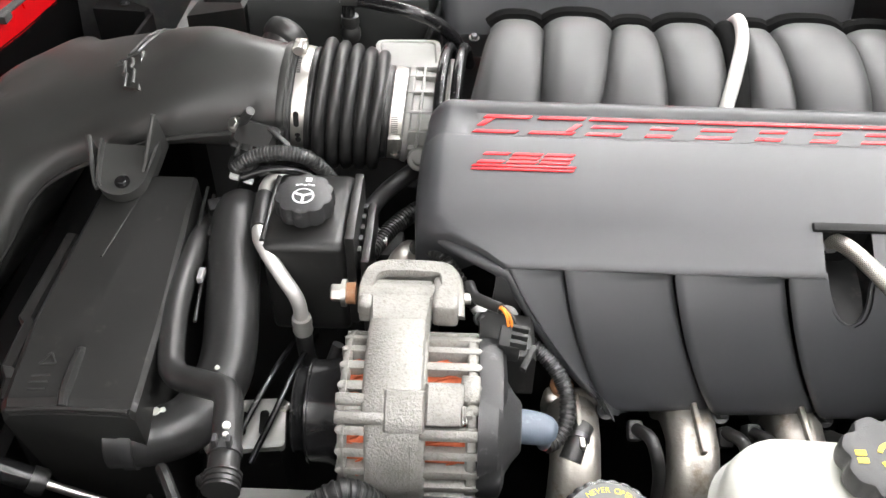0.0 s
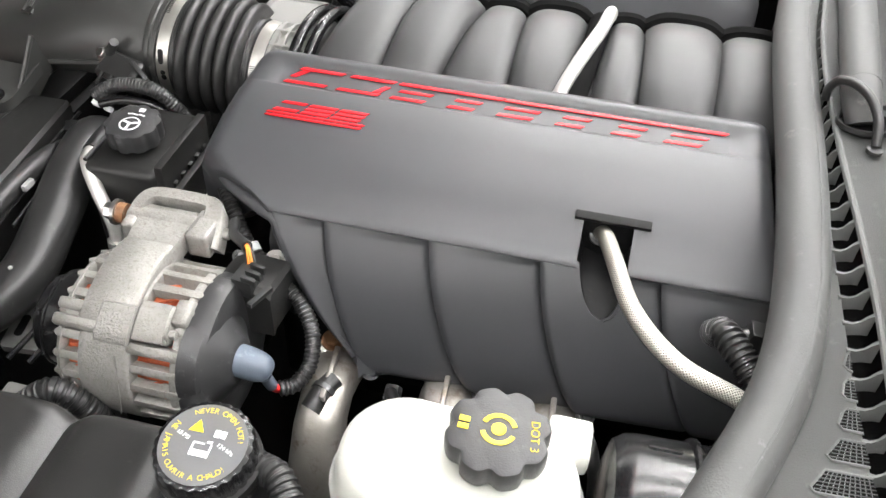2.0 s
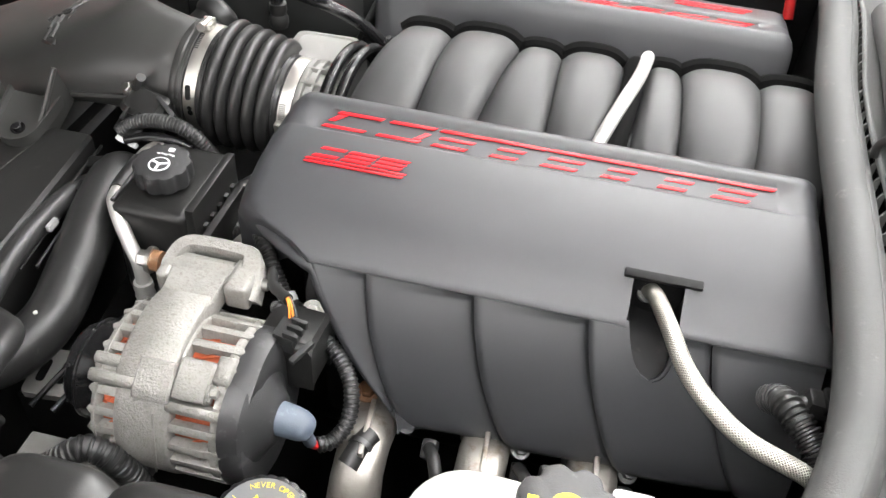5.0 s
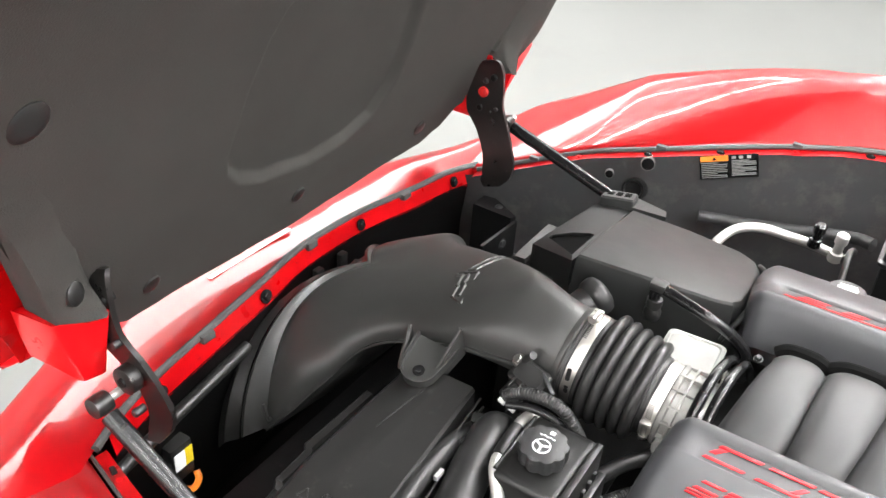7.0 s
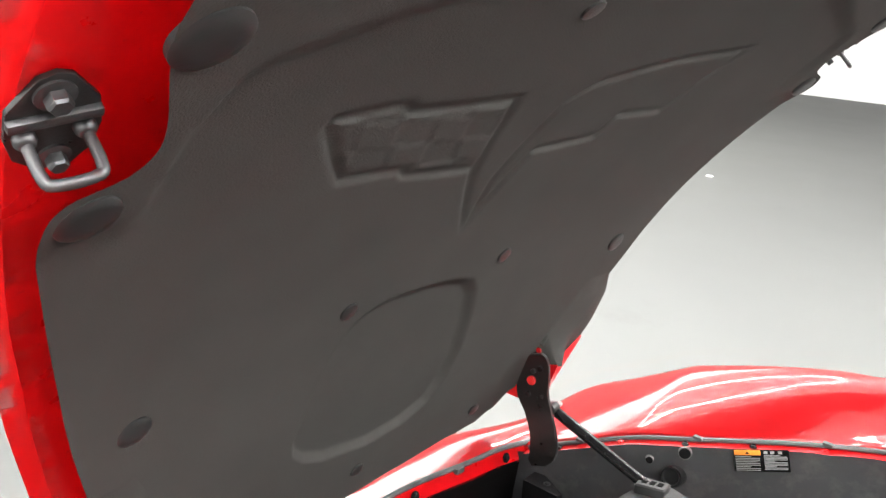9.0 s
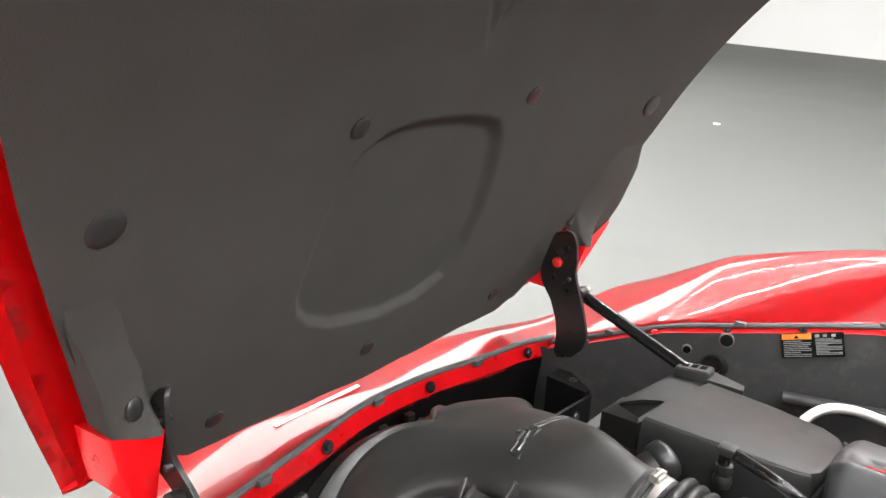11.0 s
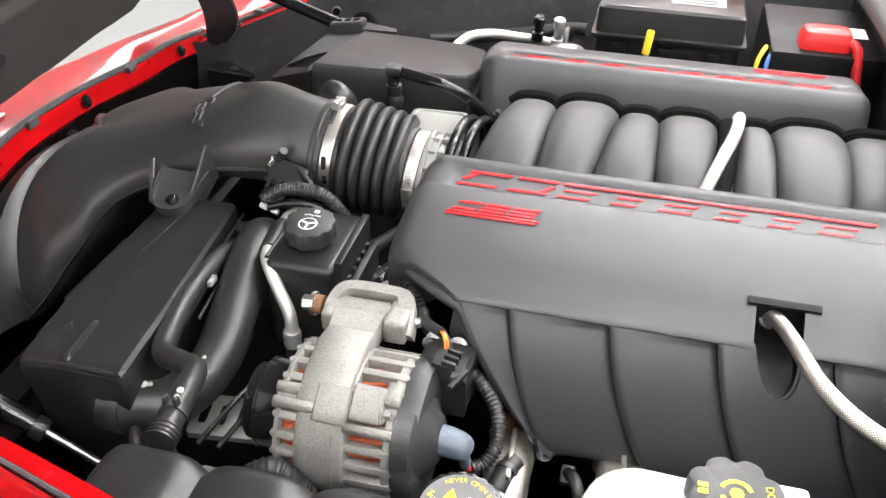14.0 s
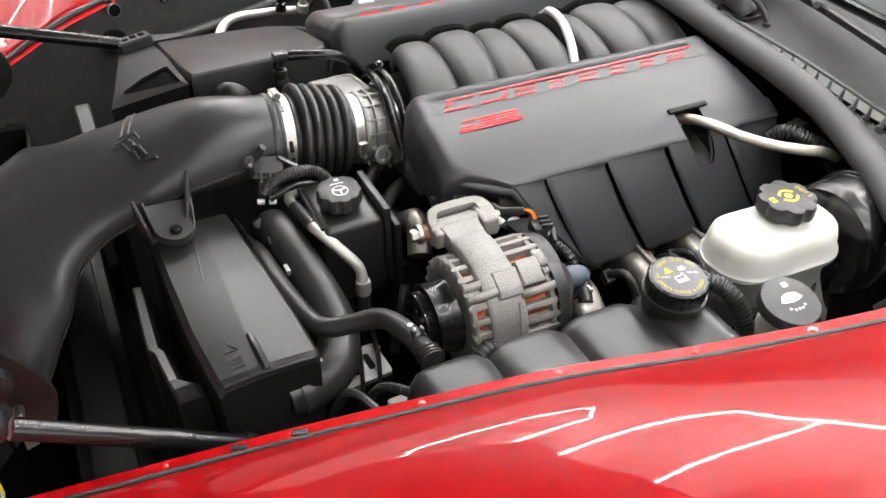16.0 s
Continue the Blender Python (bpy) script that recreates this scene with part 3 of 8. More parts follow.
solo("crossover_pipe", bm, PIPE, "bright metal fuel pipe lying between the manifold humps", "pipe")

# throttle body, bellows and clamps; the axis dips a little towards the engine
TB = Vector((-0.198, 0.958, 0.757))
TDIR = Vector((1.0, -0.01, -0.115)).normalized()


def along(d):
    return TB + TDIR * d


def ring_m(d):
    return axis(along(d), TDIR, (0, 0, 1))


t = thing("throttle_body", (-0.05, 0.955, 0.66), "cast aluminium throttle body with ribs and a motor housing", "throttle body")
bm = B()
lathe(bm, [(0.05, 0.128), (0.0605, 0.130), (0.0625, 0.133), (0.0625, 0.138), (0.058, 0.140), (0.058, 0.186), (0.05, 0.19)], axis(TB, TDIR, (0, 0, 1)), 40)
part("bore_housing", bm, ALLOY, t)
for d in (0.150, 0.169):
    bm = B()
    lathe(bm, [(0.057, d - 0.0022), (0.0645, d - 0.0014), (0.0645, d + 0.0014), (0.057, d + 0.0022)], axis(TB, TDIR, (0, 0, 1)), 40)
    part("ring_web", bm, ALLOY, t)
bm = B()
prism(bm, rounded(0.128, 0.128, 0.026, 5), 0.012, ring_m(0.182), 0.002)
part("mounting_flange", bm, ALLOY, t)
for k, (u, w) in enumerate(((-0.052, -0.052), (0.052, -0.052), (0.052, 0.052), (-0.052, 0.052))):
    p = ring_m(0.182) @ V(u, w, 0.0)
    bolt(p, -TDIR, 0.0055, 0.007, STEEL, t)
for a in (95, 118, 141, 164, 187, 210, 233):
    bm = B()
    a = radians(a)
    c = along(0.160) + V(0, math.cos(a) * 0.0610, math.sin(a) * 0.0610)
    box(bm, (0, 0, 0), (0.044, 0.0034, 0.009), 0.001, axis(c, (0, math.cos(a), math.sin(a)), (1, 0, 0)))
    part("rib", bm, ALLOY, t)
bm = B()
loft(bm, [[axis((-0.068, 1.03, z), (0, 0.12, 1), (1, 0.06, 0)) @ V(x, y, 0) for x, y in rounded(w, h, 0.012, 4)] for w, h, z in ((0.076, 0.082, 0.735), (0.078, 0.084, 0.772), (0.079, 0.085, 0.7775), (0.088, 0.094, 0.779), (0.089, 0.095, 0.787), (0.086, 0.092, 0.790), (0.076, 0.082, 0.7905), (0.072, 0.078, 0.788), (0.066, 0.072, 0.7885))])
part("motor_housing", bm, ALLOY, t, angle=40)
bm = B()
c = along(0.153) + V(0, -0.060, -0.022)
lathe(bm, [(0.015, -0.006), (0.015, 0.014), (0.0125, 0.016), (0.008, 0.016), (0.008, 0.008)], axis(c, (0, -1, 0.35)), 24)
part("plug", bm, ALLOY, t)

t = thing("intake_bellows", along(0.07), "ribbed black rubber intake bellows between two clamps", "hose")
bm = B()
lathe(bm, [(0.05, -0.020), (0.0685, -0.020), (0.071, -0.017), (0.071, -0.011), (0.0695, -0.010), (0.0695, 0.010), (0.071, 0.011), (0.071, 0.015), (0.066, 0.018), (0.064, 0.06), (0.063, 0.100), (0.0605, 0.106), (0.0605, 0.111), (0.0585, 0.112), (0.0585, 0.130), (0.0615, 0.131), (0.0615, 0.136), (0.05, 0.137)], axis(TB, TDIR, (0, 0, 1)), 48)
part("sleeve", bm, RUBBER, t, angle=40)
for k in range(5):
    d = 0.0205 + k * 0.0172
    big = 0.0855 - 0.0018 * k
    bm = B()
    prof = [(0.062, d - 0.0030)]
    for q in range(13):
        a = math.pi * q / 12
        prof.append((big - 0.009 + 0.009 * math.sin(a) - (0.012 if q in (0, 12) else 0), d + 0.0068 - 0.0078 * math.cos(a)))
    prof.append((0.062, d + 0.0166))
    lathe(bm, prof, axis(TB, TDIR, (0, 0, 1)), 56)
    part("fold", bm, RUBBER, t, angle=70)


def clamp(d, r, w, screw, way=1):
    t = thing("hose_clamp", along(d), "bright stainless worm-drive hose clamp round the intake bellows", "hose clamp", "hose clamps")
    bm = B()
    lathe(bm, [(r - 0.0015, -w / 2), (r, -w / 2), (r + 0.0006, 0), (r, w / 2), (r - 0.0015, w / 2)], ring_m(d), 48)
    part("band", bm, CLAMP, t)
    a = radians(screw)
    c = along(d) + V(0, math.cos(a) * (r + 0.004), math.sin(a) * (r + 0.004))
    tang = V(0, -math.sin(a), math.cos(a))
    bm = B()
    box(bm, (0, 0, 0), (w * 1.1, 0.020, 0.007), 0.002, axis(c, (0, math.cos(a), math.sin(a)), (1, 0, 0)))
    part("screw_housing", bm, CLAMP, t)
    bm = B()
    lathe(bm, [(0.0045, -0.012), (0.0045, 0.012), (0.006, 0.012), (0.006, 0.017)], axis(c + V(0, math.cos(a), math.sin(a)) * 0.003, tang), 12)
    part("screw", bm, STEEL, t)
    bm = B()
    box(bm, (0, 0, 0), (w * 0.95, 0.006, 0.010), 0.002, axis(c - tang * 0.010 + V(0, math.cos(a), math.sin(a)) * 0.002, (0, math.cos(a), math.sin(a)), (1, 0, 0)))
    part("screw_saddle", bm, CLAMP, t)
    for k in range(9):
        b = a + way * radians(13 + 2.4 * k)
        bm = B()
        box(bm, (0, 0, 0), (w * 0.55, 0.0011, 0.0012), 0, axis(along(d) + V(0, math.cos(b) * (r + 0.0004), math.sin(b) * (r + 0.0004)), (0, math.cos(b), math.sin(b)), (1, 0, 0)))
        part("slot_mark", bm, DARKSTEEL, t)
    if way > 0:
        for turn, long in ((80, 0.020), (98, 0.006), (104, 0.008)):
            b = a + radians(turn)
            bm = B()
            prism(bm, rounded(w * 0.42, long, w * 0.2), 0.0012, axis(along(d) + V(0, math.cos(b) * r, math.sin(b) * r), (0, math.cos(b), math.sin(b)), (1, 0, 0)))
            part("band_slot", bm, DARK, t)


clamp(0.0, 0.0705, 0.016, 86)
clamp(0.1215, 0.0595, 0.0155, 184, -1)

# the broad air duct: a tube that flattens, widens forward and bows down on both sides over the radiator
DS = [  # near seam x, y, z; crown x, y, z; far seam y, z; fullness near, far; forward bow
    (-0.212, 0.8895, 0.760, -0.204, 0.958, 0.828, 1.026, 0.760, 2.0, 2.0, 0.0),
    (-0.250, 0.887, 0.757, -0.246, 0.957, 0.837, 1.028, 0.757, 2.0, 2.0, 0.0),
    (-0.310, 0.886, 0.750, -0.310, 0.972, 0.838, 1.055, 0.755, 2.2, 2.2, 0.0),
    (-0.380, 0.887, 0.737, -0.370, 0.995, 0.814, 1.100, 0.725, 2.4, 2.5, 0.0),
    (-0.440, 0.890, 0.710, -0.430, 1.015, 0.787, 1.135, 0.690, 2.5, 2.7, 0.0),
    (-0.495, 0.893, 0.686, -0.485, 1.030, 0.764, 1.165, 0.660, 2.5, 2.9, 0.0),
    (-0.535, 0.880, 0.666, -0.530, 1.040, 0.746, 1.190, 0.630, 2.4, 3.0, 0.0),
    (-0.560, 0.860, 0.642, -0.565, 1.045, 0.732, 1.225, 0.600, 2.3, 3.2, 0.004),
    (-0.578, 0.832, 0.612, -0.595, 1.045, 0.720, 1.265, 0.565, 2.2, 3.3, 0.010),
    (-0.605, 0.812, 0.575, -0.620, 1.040, 0.711, 1.265, 0.530, 2.1, 2.8, 0.020),
    (-0.635, 0.788, 0.530, -0.638, 1.035, 0.705, 1.265, 0.500, 2.0, 2.2, 0.034),
    (-0.675, 0.770, 0.480, -0.648, 1.030, 0.700, 1.255, 0.470, 1.8, 1.7, 0.050),
]


def duct_section(row, n=32):
    sx, sy, sz, tx, ty, tz, fy, fz, p, q, bow = row
    ring = []
    for k in range(n + 1):
        a = math.pi * k / n
        c, s = math.cos(a), max(0.0, math.sin(a))
        e = p if c > 0 else q
        v = abs(c) ** (2 / e)
        h = s ** (2 / e)
        base, half = (sz, ty - sy) if c > 0 else (fz, fy - ty)
        x = tx + (sx - tx) * v * v - bow * 4 * v * (1 - v)
        ring.append(V(x, ty - half * v if c > 0 else ty + half * v, base + (tz - base) * h))
    return ring


fine = []
cols = [catmull([(i, r[j], 0) for i, r in enumerate(DS)], 4) for j in range(11)]
for i in range(len(cols[0])):
    fine.append([cols[j][i].y for j in range(11)])
rings = []
for row in fine:
    ring = duct_section(row)
    a, b = ring[-1], ring[0]
    f = min(1, max(0, (-0.25 - row[0]) / 0.2))
    for k in range(1, 14):
        u = k / 14
        ring.append(a.lerp(b, u) + V(0, 0, -lerp(0.066, 0.03, f) * math.sin(math.pi * u) ** 0.6))
    rings.append(ring)
t = thing("air_duct", (-0.5, 1.0, 0.5), "broad black plastic intake duct flaring forward over the radiator", "air duct")
bm = B()
loft(bm, rings)
DUCT_TREE = BVHTree.FromBMesh(bm)
part("duct_body", bm, DUCT, t, angle=75)


def on_duct(x, y, up=0.0):
    p = DUCT_TREE.ray_cast(V(x, y, 1.2), V(0, 0, -1))[0]
    return p + V(0, 0, up)


bm = B()
lathe(bm, [(0.06, -0.008), (0.0715, -0.008), (0.0735, -0.004), (0.0735, 0.0), (0.0715, 0.002), (0.0715, 0.005), (0.0735, 0.006), (0.0735, 0.009), (0.06, 0.010)], ring_m(-0.019), 40)
part("duct_collar", bm, DUCT, t)
# crescent flange round the mouth, with a second step in front of it
join = [p for p in duct_section(DS[-1], 40)]
ins, mid, outs, low = [], [], [], []
for k, p in enumerate(join):
    a = math.pi * k / 40
    f = max(0.0, math.cos(a)) ** 2.2
    d = V(-0.35, -math.cos(a), math.sin(a)).normalized()
    ins.append(p + V(0.006, 0, 0) - d * 0.006)
    mid.append(p + d * 0.003 + V(-0.006, 0, 0))
    outs.append(p + d * (0.003 + 0.036 * f) + V(-0.008, 0, 0))
    low.append(p + d * (0.003 + 0.036 * f) + V(-0.014, 0, -0.006))
bm = B()
loft(bm, [ins, mid, outs, low], closed=False)
part("flange", bm, DUCT, t)
bm = B()
near_low = low[:22]
loft(bm, [[p + V(-0.004, 0, -0.004) for p in near_low], [p + V(-0.022, -0.018 * max(0, math.cos(math.pi * k / 40)) ** 2, -0.010) for k, p in enumerate(near_low)], [p + V(-0.04, -0.018 * max(0, math.cos(math.pi * k / 40)) ** 2, -0.035) for k, p in enumerate(near_low)]], closed=False)
part("mouth_rim", bm, PLASTIC, t)
bm = B()
tube(bm, [(-0.668, 0.758, 0.552), (-0.662, 0.758, 0.53), (-0.665, 0.766, 0.512), (-0.675, 0.785, 0.503)], 0.0028, 8, 4)
part("locating_rib", bm, DUCT, t)
# seam lip along the near lower edge
bm = B()
edge = [V(r[0], r[1], r[2]) for r in fine]
loft(bm, [[p + V(0, 0.004, 0.004), p + V(0, -0.004, 0.0035), p + V(0, -0.0045, -0.001), p + V(0, 0.004, -0.004)] for p in edge])
part("seam", bm, DUCT, t)
# bracket with bolt
bm = B()
m = axis((-0.405, 0.828, 0.716), (0.05, -0.35, 1), (1, 0, 0))
prism(bm, [(-0.036, 0.05)] + [(0.030 * math.cos(radians(a)), 0.03 * math.sin(radians(a)) - 0.0) for a in range(180, 361, 20)] + [(0.036, 0.05)], 0.008, m, 0.002)
part("bracket", bm, DUCT, t)
outline = [(-0.036, 0.05), (-0.033, 0.02)] + [(0.030 * math.cos(radians(a)), 0.03 * math.sin(radians(a))) for a in range(180, 361, 20)] + [(0.033, 0.02), (0.036, 0.05)]
bm = B()
loft(bm, [[m @ V(x * f, y * f if y < 0.01 else y, h) for f, h in ((1.0, 0.0), (1.02, 0.018), (0.92, 0.018), (0.90, 0.0))] for x, y in outline])
part("bracket_wall", bm, DUCT, t)
for lo, hi in (((-0.440, 0.822, 0.716), (-0.453, 0.866, 0.757)), ((-0.386, 0.834, 0.716), (-0.366, 0.868, 0.789))):
    bm = B()
    lo, hi = V(*lo), V(*hi)
    tube(bm, [V(-0.41, 0.806, 0.722).lerp(lo, 0.75), lo, hi], 0.0035, 8, 3)
    loft(bm, [[lo + V(-0.002, 0, 0), lo + V(0.002, 0, 0), lo + V(0.002, 0.02, -0.03), lo + V(-0.002, 0.02, -0.03)], [hi + V(-0.002, 0, 0), hi + V(0.002, 0, 0), hi + V(0.002, 0.02, -0.06), hi + V(-0.002, 0.02, -0.06)]])
    part("gusset", bm, DUCT, t)
bolt(m @ V(0, -0.006, 0.008), m.to_3x3() @ V(0, 0, 1), 0.006, 0.006, GLOSSY, t)
FLAGS = (
    ((-0.453, 0.995), (-0.441, 0.997), (-0.433, 0.965), (-0.428, 0.962), (-0.424, 0.936), (-0.399, 0.92), (-0.418, 1.005), (-0.451, 1.004), (-0.453, 0.995)),
    ((-0.441, 1.014), (-0.43, 1.056), (-0.418, 1.076), (-0.403, 1.095), (-0.407, 1.071), (-0.42, 1.041), (-0.429, 1.016), (-0.441, 1.014)),
    ((-0.431, 0.998), (-0.425, 0.981), (-0.426, 0.974), (-0.418, 0.964), (-0.412, 0.937)),
)
# raised emblem as the outlines of two plain flags
for line in FLAGS:
    bm = B()
    tube(bm, [on_duct(x, y, 0.0006) for x, y in line], 0.0030, 8, 1)
    part("badge", bm, DUCT, t, "raised black badge")
bm = B()
lathe(bm, [(0.027, -0.05), (0.027, 0.016), (0.0305, 0.019), (0.0325, 0.024), (0.0325, 0.036), (0.030, 0.042), (0.022, 0.047), (0.012, 0.049)], axis((-0.256, 1.060, 0.765), (0.42, 0.72, 0.42)), 28)
part("spigot", bm, RUBBER, t)

# airflow sensor with its loom
t = thing("airflow_sensor", (-0.255, 0.873, 0.74), "black airflow sensor with a wired plug beside the clamp", "sensor")
SM = axis((-0.246, 0.868, 0.757), (0.05, -0.55, 1), (1, -0.28, 0))
bm = B()
loft(bm, [[SM @ V(x, y, z) for x, y in rounded(w, h, 0.007, 4)] for w, h, z in ((0.050, 0.034, -0.030), (0.050, 0.034, -0.002), (0.056, 0.040, 0.000), (0.056, 0.040, 0.007), (0.048, 0.034, 0.010), (0.044, 0.030, 0.014))])
part("sensor_body", bm, PLASTIC, t, angle=35)
bm = B()
loft(bm, [[SM @ V(x - 0.002, y - 0.032, z) for x, y in rounded(w, h, 0.005, 3)] for w, h, z in ((0.034, 0.026, -0.026), (0.036, 0.030, -0.010), (0.036, 0.030, 0.002), (0.028, 0.022, 0.006))])
part("plug", bm, DARK, t)
bm = B()
box(bm, (0, 0, 0), (0.034, 0.006, 0.008), 0.002, SM @ pose(0.030, 0.006, 0.012, 0, 8, -24))
part("spring_clip", bm, DARKSTEEL, t, "dull metal spring clip")
bolt(SM @ V(-0.026, 0.008, 0.008), SM.to_3x3() @ V(-0.3, -0.2, 1), 0.0068, 0.011, STEEL, t)
bm = B()
tube(bm, [SM @ V(-0.022, 0.010, 0.008), SM @ V(-0.012, 0.018, 0.026), SM @ V(-0.008, 0.020, 0.034)], 0.0058, 12, 3)
part("rubber_stem", bm, RUBBER, t)
for dx in (-0.012, 0.002, 0.014):
    bm = B()
    box(bm, (0, 0, 0), (0.004, 0.030, 0.004), 0.001, SM @ pose(dx, -0.018, 0.012))
    part("latch_rib", bm, PLASTIC, t)
for dx in (-0.012, 0.006):
    bm = B()
    box(bm, (0, 0, 0), (0.012, 0.008, 0.008), 0.002, SM @ pose(dx, -0.049, -0.014))
    part("plug_lock", bm, WHITE, t, "pale plug lock")
bm = B()
tube(bm, [(-0.266, 0.832, 0.738), (-0.252, 0.836, 0.748), (-0.232, 0.839, 0.756), (-0.206, 0.840, 0.7585), (-0.182, 0.841, 0.753), (-0.165, 0.842, 0.738), (-0.152, 0.848, 0.712), (-0.145, 0.86, 0.68)], 0.0092, 12, 7, wave=0.05, pitch=0.0042)
part("loom", bm, RUBBER, t)
bm = B()
tube(bm, [(-0.258, 0.826, 0.731), (-0.226, 0.830, 0.740), (-0.198, 0.832, 0.739), (-0.172, 0.838, 0.724), (-0.160, 0.85, 0.69)], 0.006, 10, 6)
part("loom", bm, GLOSSY, t)

# shroud box in front of the engine
t = thing("radiator_shroud", (-0.37, 0.66, 0.42), "black plastic radiator shroud box with a raised rib", "shroud")
bm = B()
zt = 0.709
SH = ((0.488, -0.418, -0.297, zt - 0.001, zt + 0.003, 0.40), (0.497, -0.421, -0.295, zt + 0.001, zt + 0.004, 0.40), (0.60, -0.432, -0.301, zt, zt + 0.004, 0.47), (0.73, -0.436, -0.313, zt - 0.006, zt + 0.002, 0.55), (0.85, -0.438, -0.325, zt - 0.012, zt, 0.60))


def shroud_top(y, f):
    """Place on the lid: f runs from the duct side to the hose side, with a low ridge between two planes."""
    x0, x1, z0, z1, c = [poly([(r[0], r[k]) for r in SH], y) for k in (1, 2, 3, 4, 5)]
    ridge = 0.0042 * (f / c if f < c else (1 - f) / (1 - c))
    return V(lerp(x0, x1, f), y, lerp(z0, z1, f) + ridge)


rings = []
for y in (0.488, 0.492, 0.50, 0.60, 0.73, 0.85):
    c = poly([(r[0], r[5]) for r in SH], y)
    L, R = shroud_top(y, 0.0), shroud_top(y, 1.0)
    drop = 0.010 if y < 0.49 else 0.002 if y < 0.495 else 0.0
    top = [shroud_top(y, f) - V(0, 0, drop) for f in (0.02, 0.2, c, c + 0.02, 0.8, 0.985)]
    foot = 0.035 if y < 0.55 else 0.0
    rings.append([V(L.x - 0.012 + foot * 0.4, y + foot, 0.46), L - V(0.006, 0, 0.009 + drop)] + top + [R + V(0.0025, 0, -0.005 - drop), V(R.x + 0.0035, y + foot * 0.5, 0.46)])
loft(bm, rings)
part("box", bm, PLASTIC, t, angle=14)
bm = B()
rings = []
for y, f, w, h in ((0.490, 0.47, 0.0045, 0.003), (0.500, 0.47, 0.0045, 0.009), (0.530, 0.475, 0.0045, 0.009), (0.556, 0.48, 0.004, 0.007), (0.562, 0.48, 0.003, 0.001)):
    p = shroud_top(y, f)
    rings.append([p + V(-w, 0, -0.004), p + V(-w, 0, h * 0.6), p + V(-w * 0.5, 0, h), p + V(w * 0.5, 0, h), p + V(w, 0, h * 0.6), p + V(w, 0, -0.004)])
loft(bm, rings)
part("rib", bm, PLASTIC, t)
bm = B()
tube(bm, [shroud_top(0.4895, f) + V(0, -0.0008, -0.002) for f in (0.02, 0.2, 0.4, 0.6, 0.8, 0.98)], 0.0028, 8, 2)
part("front_lip", bm, PLASTIC, t)
bm = B()
tube(bm, [shroud_top(0.835, 0.50) + V(0, 0, 0.0002), shroud_top(0.70, 0.33) + V(0, 0, 0.0002)], 0.0011, 6, 3)
part("mould_line", bm, PLASTIC, t)
tri = [shroud_top(y, f) + V(0, 0, 0.0006) for y, f in ((0.541, 0.18), (0.541, 0.31), (0.556, 0.245), (0.541, 0.18))]
for a, b in zip(tri, tri[1:]):
    bm = B()
    tube(bm, [a, b], 0.0011, 6, 1)
    part("cast_mark", bm, PLASTIC, t)
for y, f0, f1 in ((0.527, 0.15, 0.30), (0.519, 0.15, 0.30), (0.510, 0.15, 0.30)):
    bm = B()
    tube(bm, [shroud_top(y, f0) + V(0, 0, 0.0005), shroud_top(y, f1) + V(0, 0, 0.0005)], 0.0012, 6, 1)
    part("cast_mark", bm, PLASTIC, t)
bm = B()
loft(bm, [[V(-0.487, 0.80, 0.50), V(-0.487, 0.80, 0.650), V(-0.484, 0.80, 0.653), V(-0.474, 0.80, 0.652), V(-0.470, 0.80, 0.645), V(-0.440, 0.80, 0.55)],
          [V(-0.491, 0.657, 0.50), V(-0.491, 0.657, 0.650), V(-0.488, 0.657, 0.653), V(-0.476, 0.657, 0.652), V(-0.472, 0.657, 0.645), V(-0.440, 0.657, 0.55)],
          [V(-0.484, 0.650, 0.50), V(-0.484, 0.650, 0.648), V(-0.481, 0.650, 0.651), V(-0.470, 0.650, 0.650), V(-0.466, 0.650, 0.643), V(-0.440, 0.650, 0.55)],
          [V(-0.477, 0.580, 0.50), V(-0.477, 0.580, 0.655), V(-0.474, 0.580, 0.659), V(-0.464, 0.580, 0.658), V(-0.458, 0.580, 0.650), V(-0.440, 0.580, 0.55)],
          [V(-0.474, 0.572, 0.50), V(-0.474, 0.572, 0.645), V(-0.470, 0.572, 0.649), V(-0.446, 0.572, 0.650), V(-0.438, 0.572, 0.645), V(-0.435, 0.572, 0.55)],
          [V(-0.472, 0.545, 0.50), V(-0.471, 0.545, 0.643), V(-0.467, 0.545, 0.647), V(-0.442, 0.545, 0.648), V(-0.434, 0.545, 0.643), V(-0.430, 0.545, 0.55)]])
part("side_ledge", bm, PLASTIC, t, angle=25)

for k in range(4):
    bm = B()
    tube(bm, [(-0.290 + 0.005 * k, 0.60 + 0.02 * k, zt - 0.010 - 0.013 * k), (-0.300 + 0.005 * k, 0.73, zt - 0.010 - 0.013 * k), (-0.312 + 0.006 * k, 0.85, zt - 0.016 - 0.012 * k)], 0.0022, 8, 2)
    part("louvre", bm, PLASTIC, t)

t = thing("radiator", (-0.55, 1.0, 0.25), "dark radiator core behind the duct, mostly hidden", "radiator")
bm = B()
box(bm, (-0.57, 1.0, 0.33), (0.10, 1.02, 0.34), 0.01)
part("core", bm, DARK, t)
bm = B()
box(bm, (-0.57, 1.0, 0.51), (0.06, 0.9, 0.03), 0.008)
part("top_tank", bm, DARK, t)

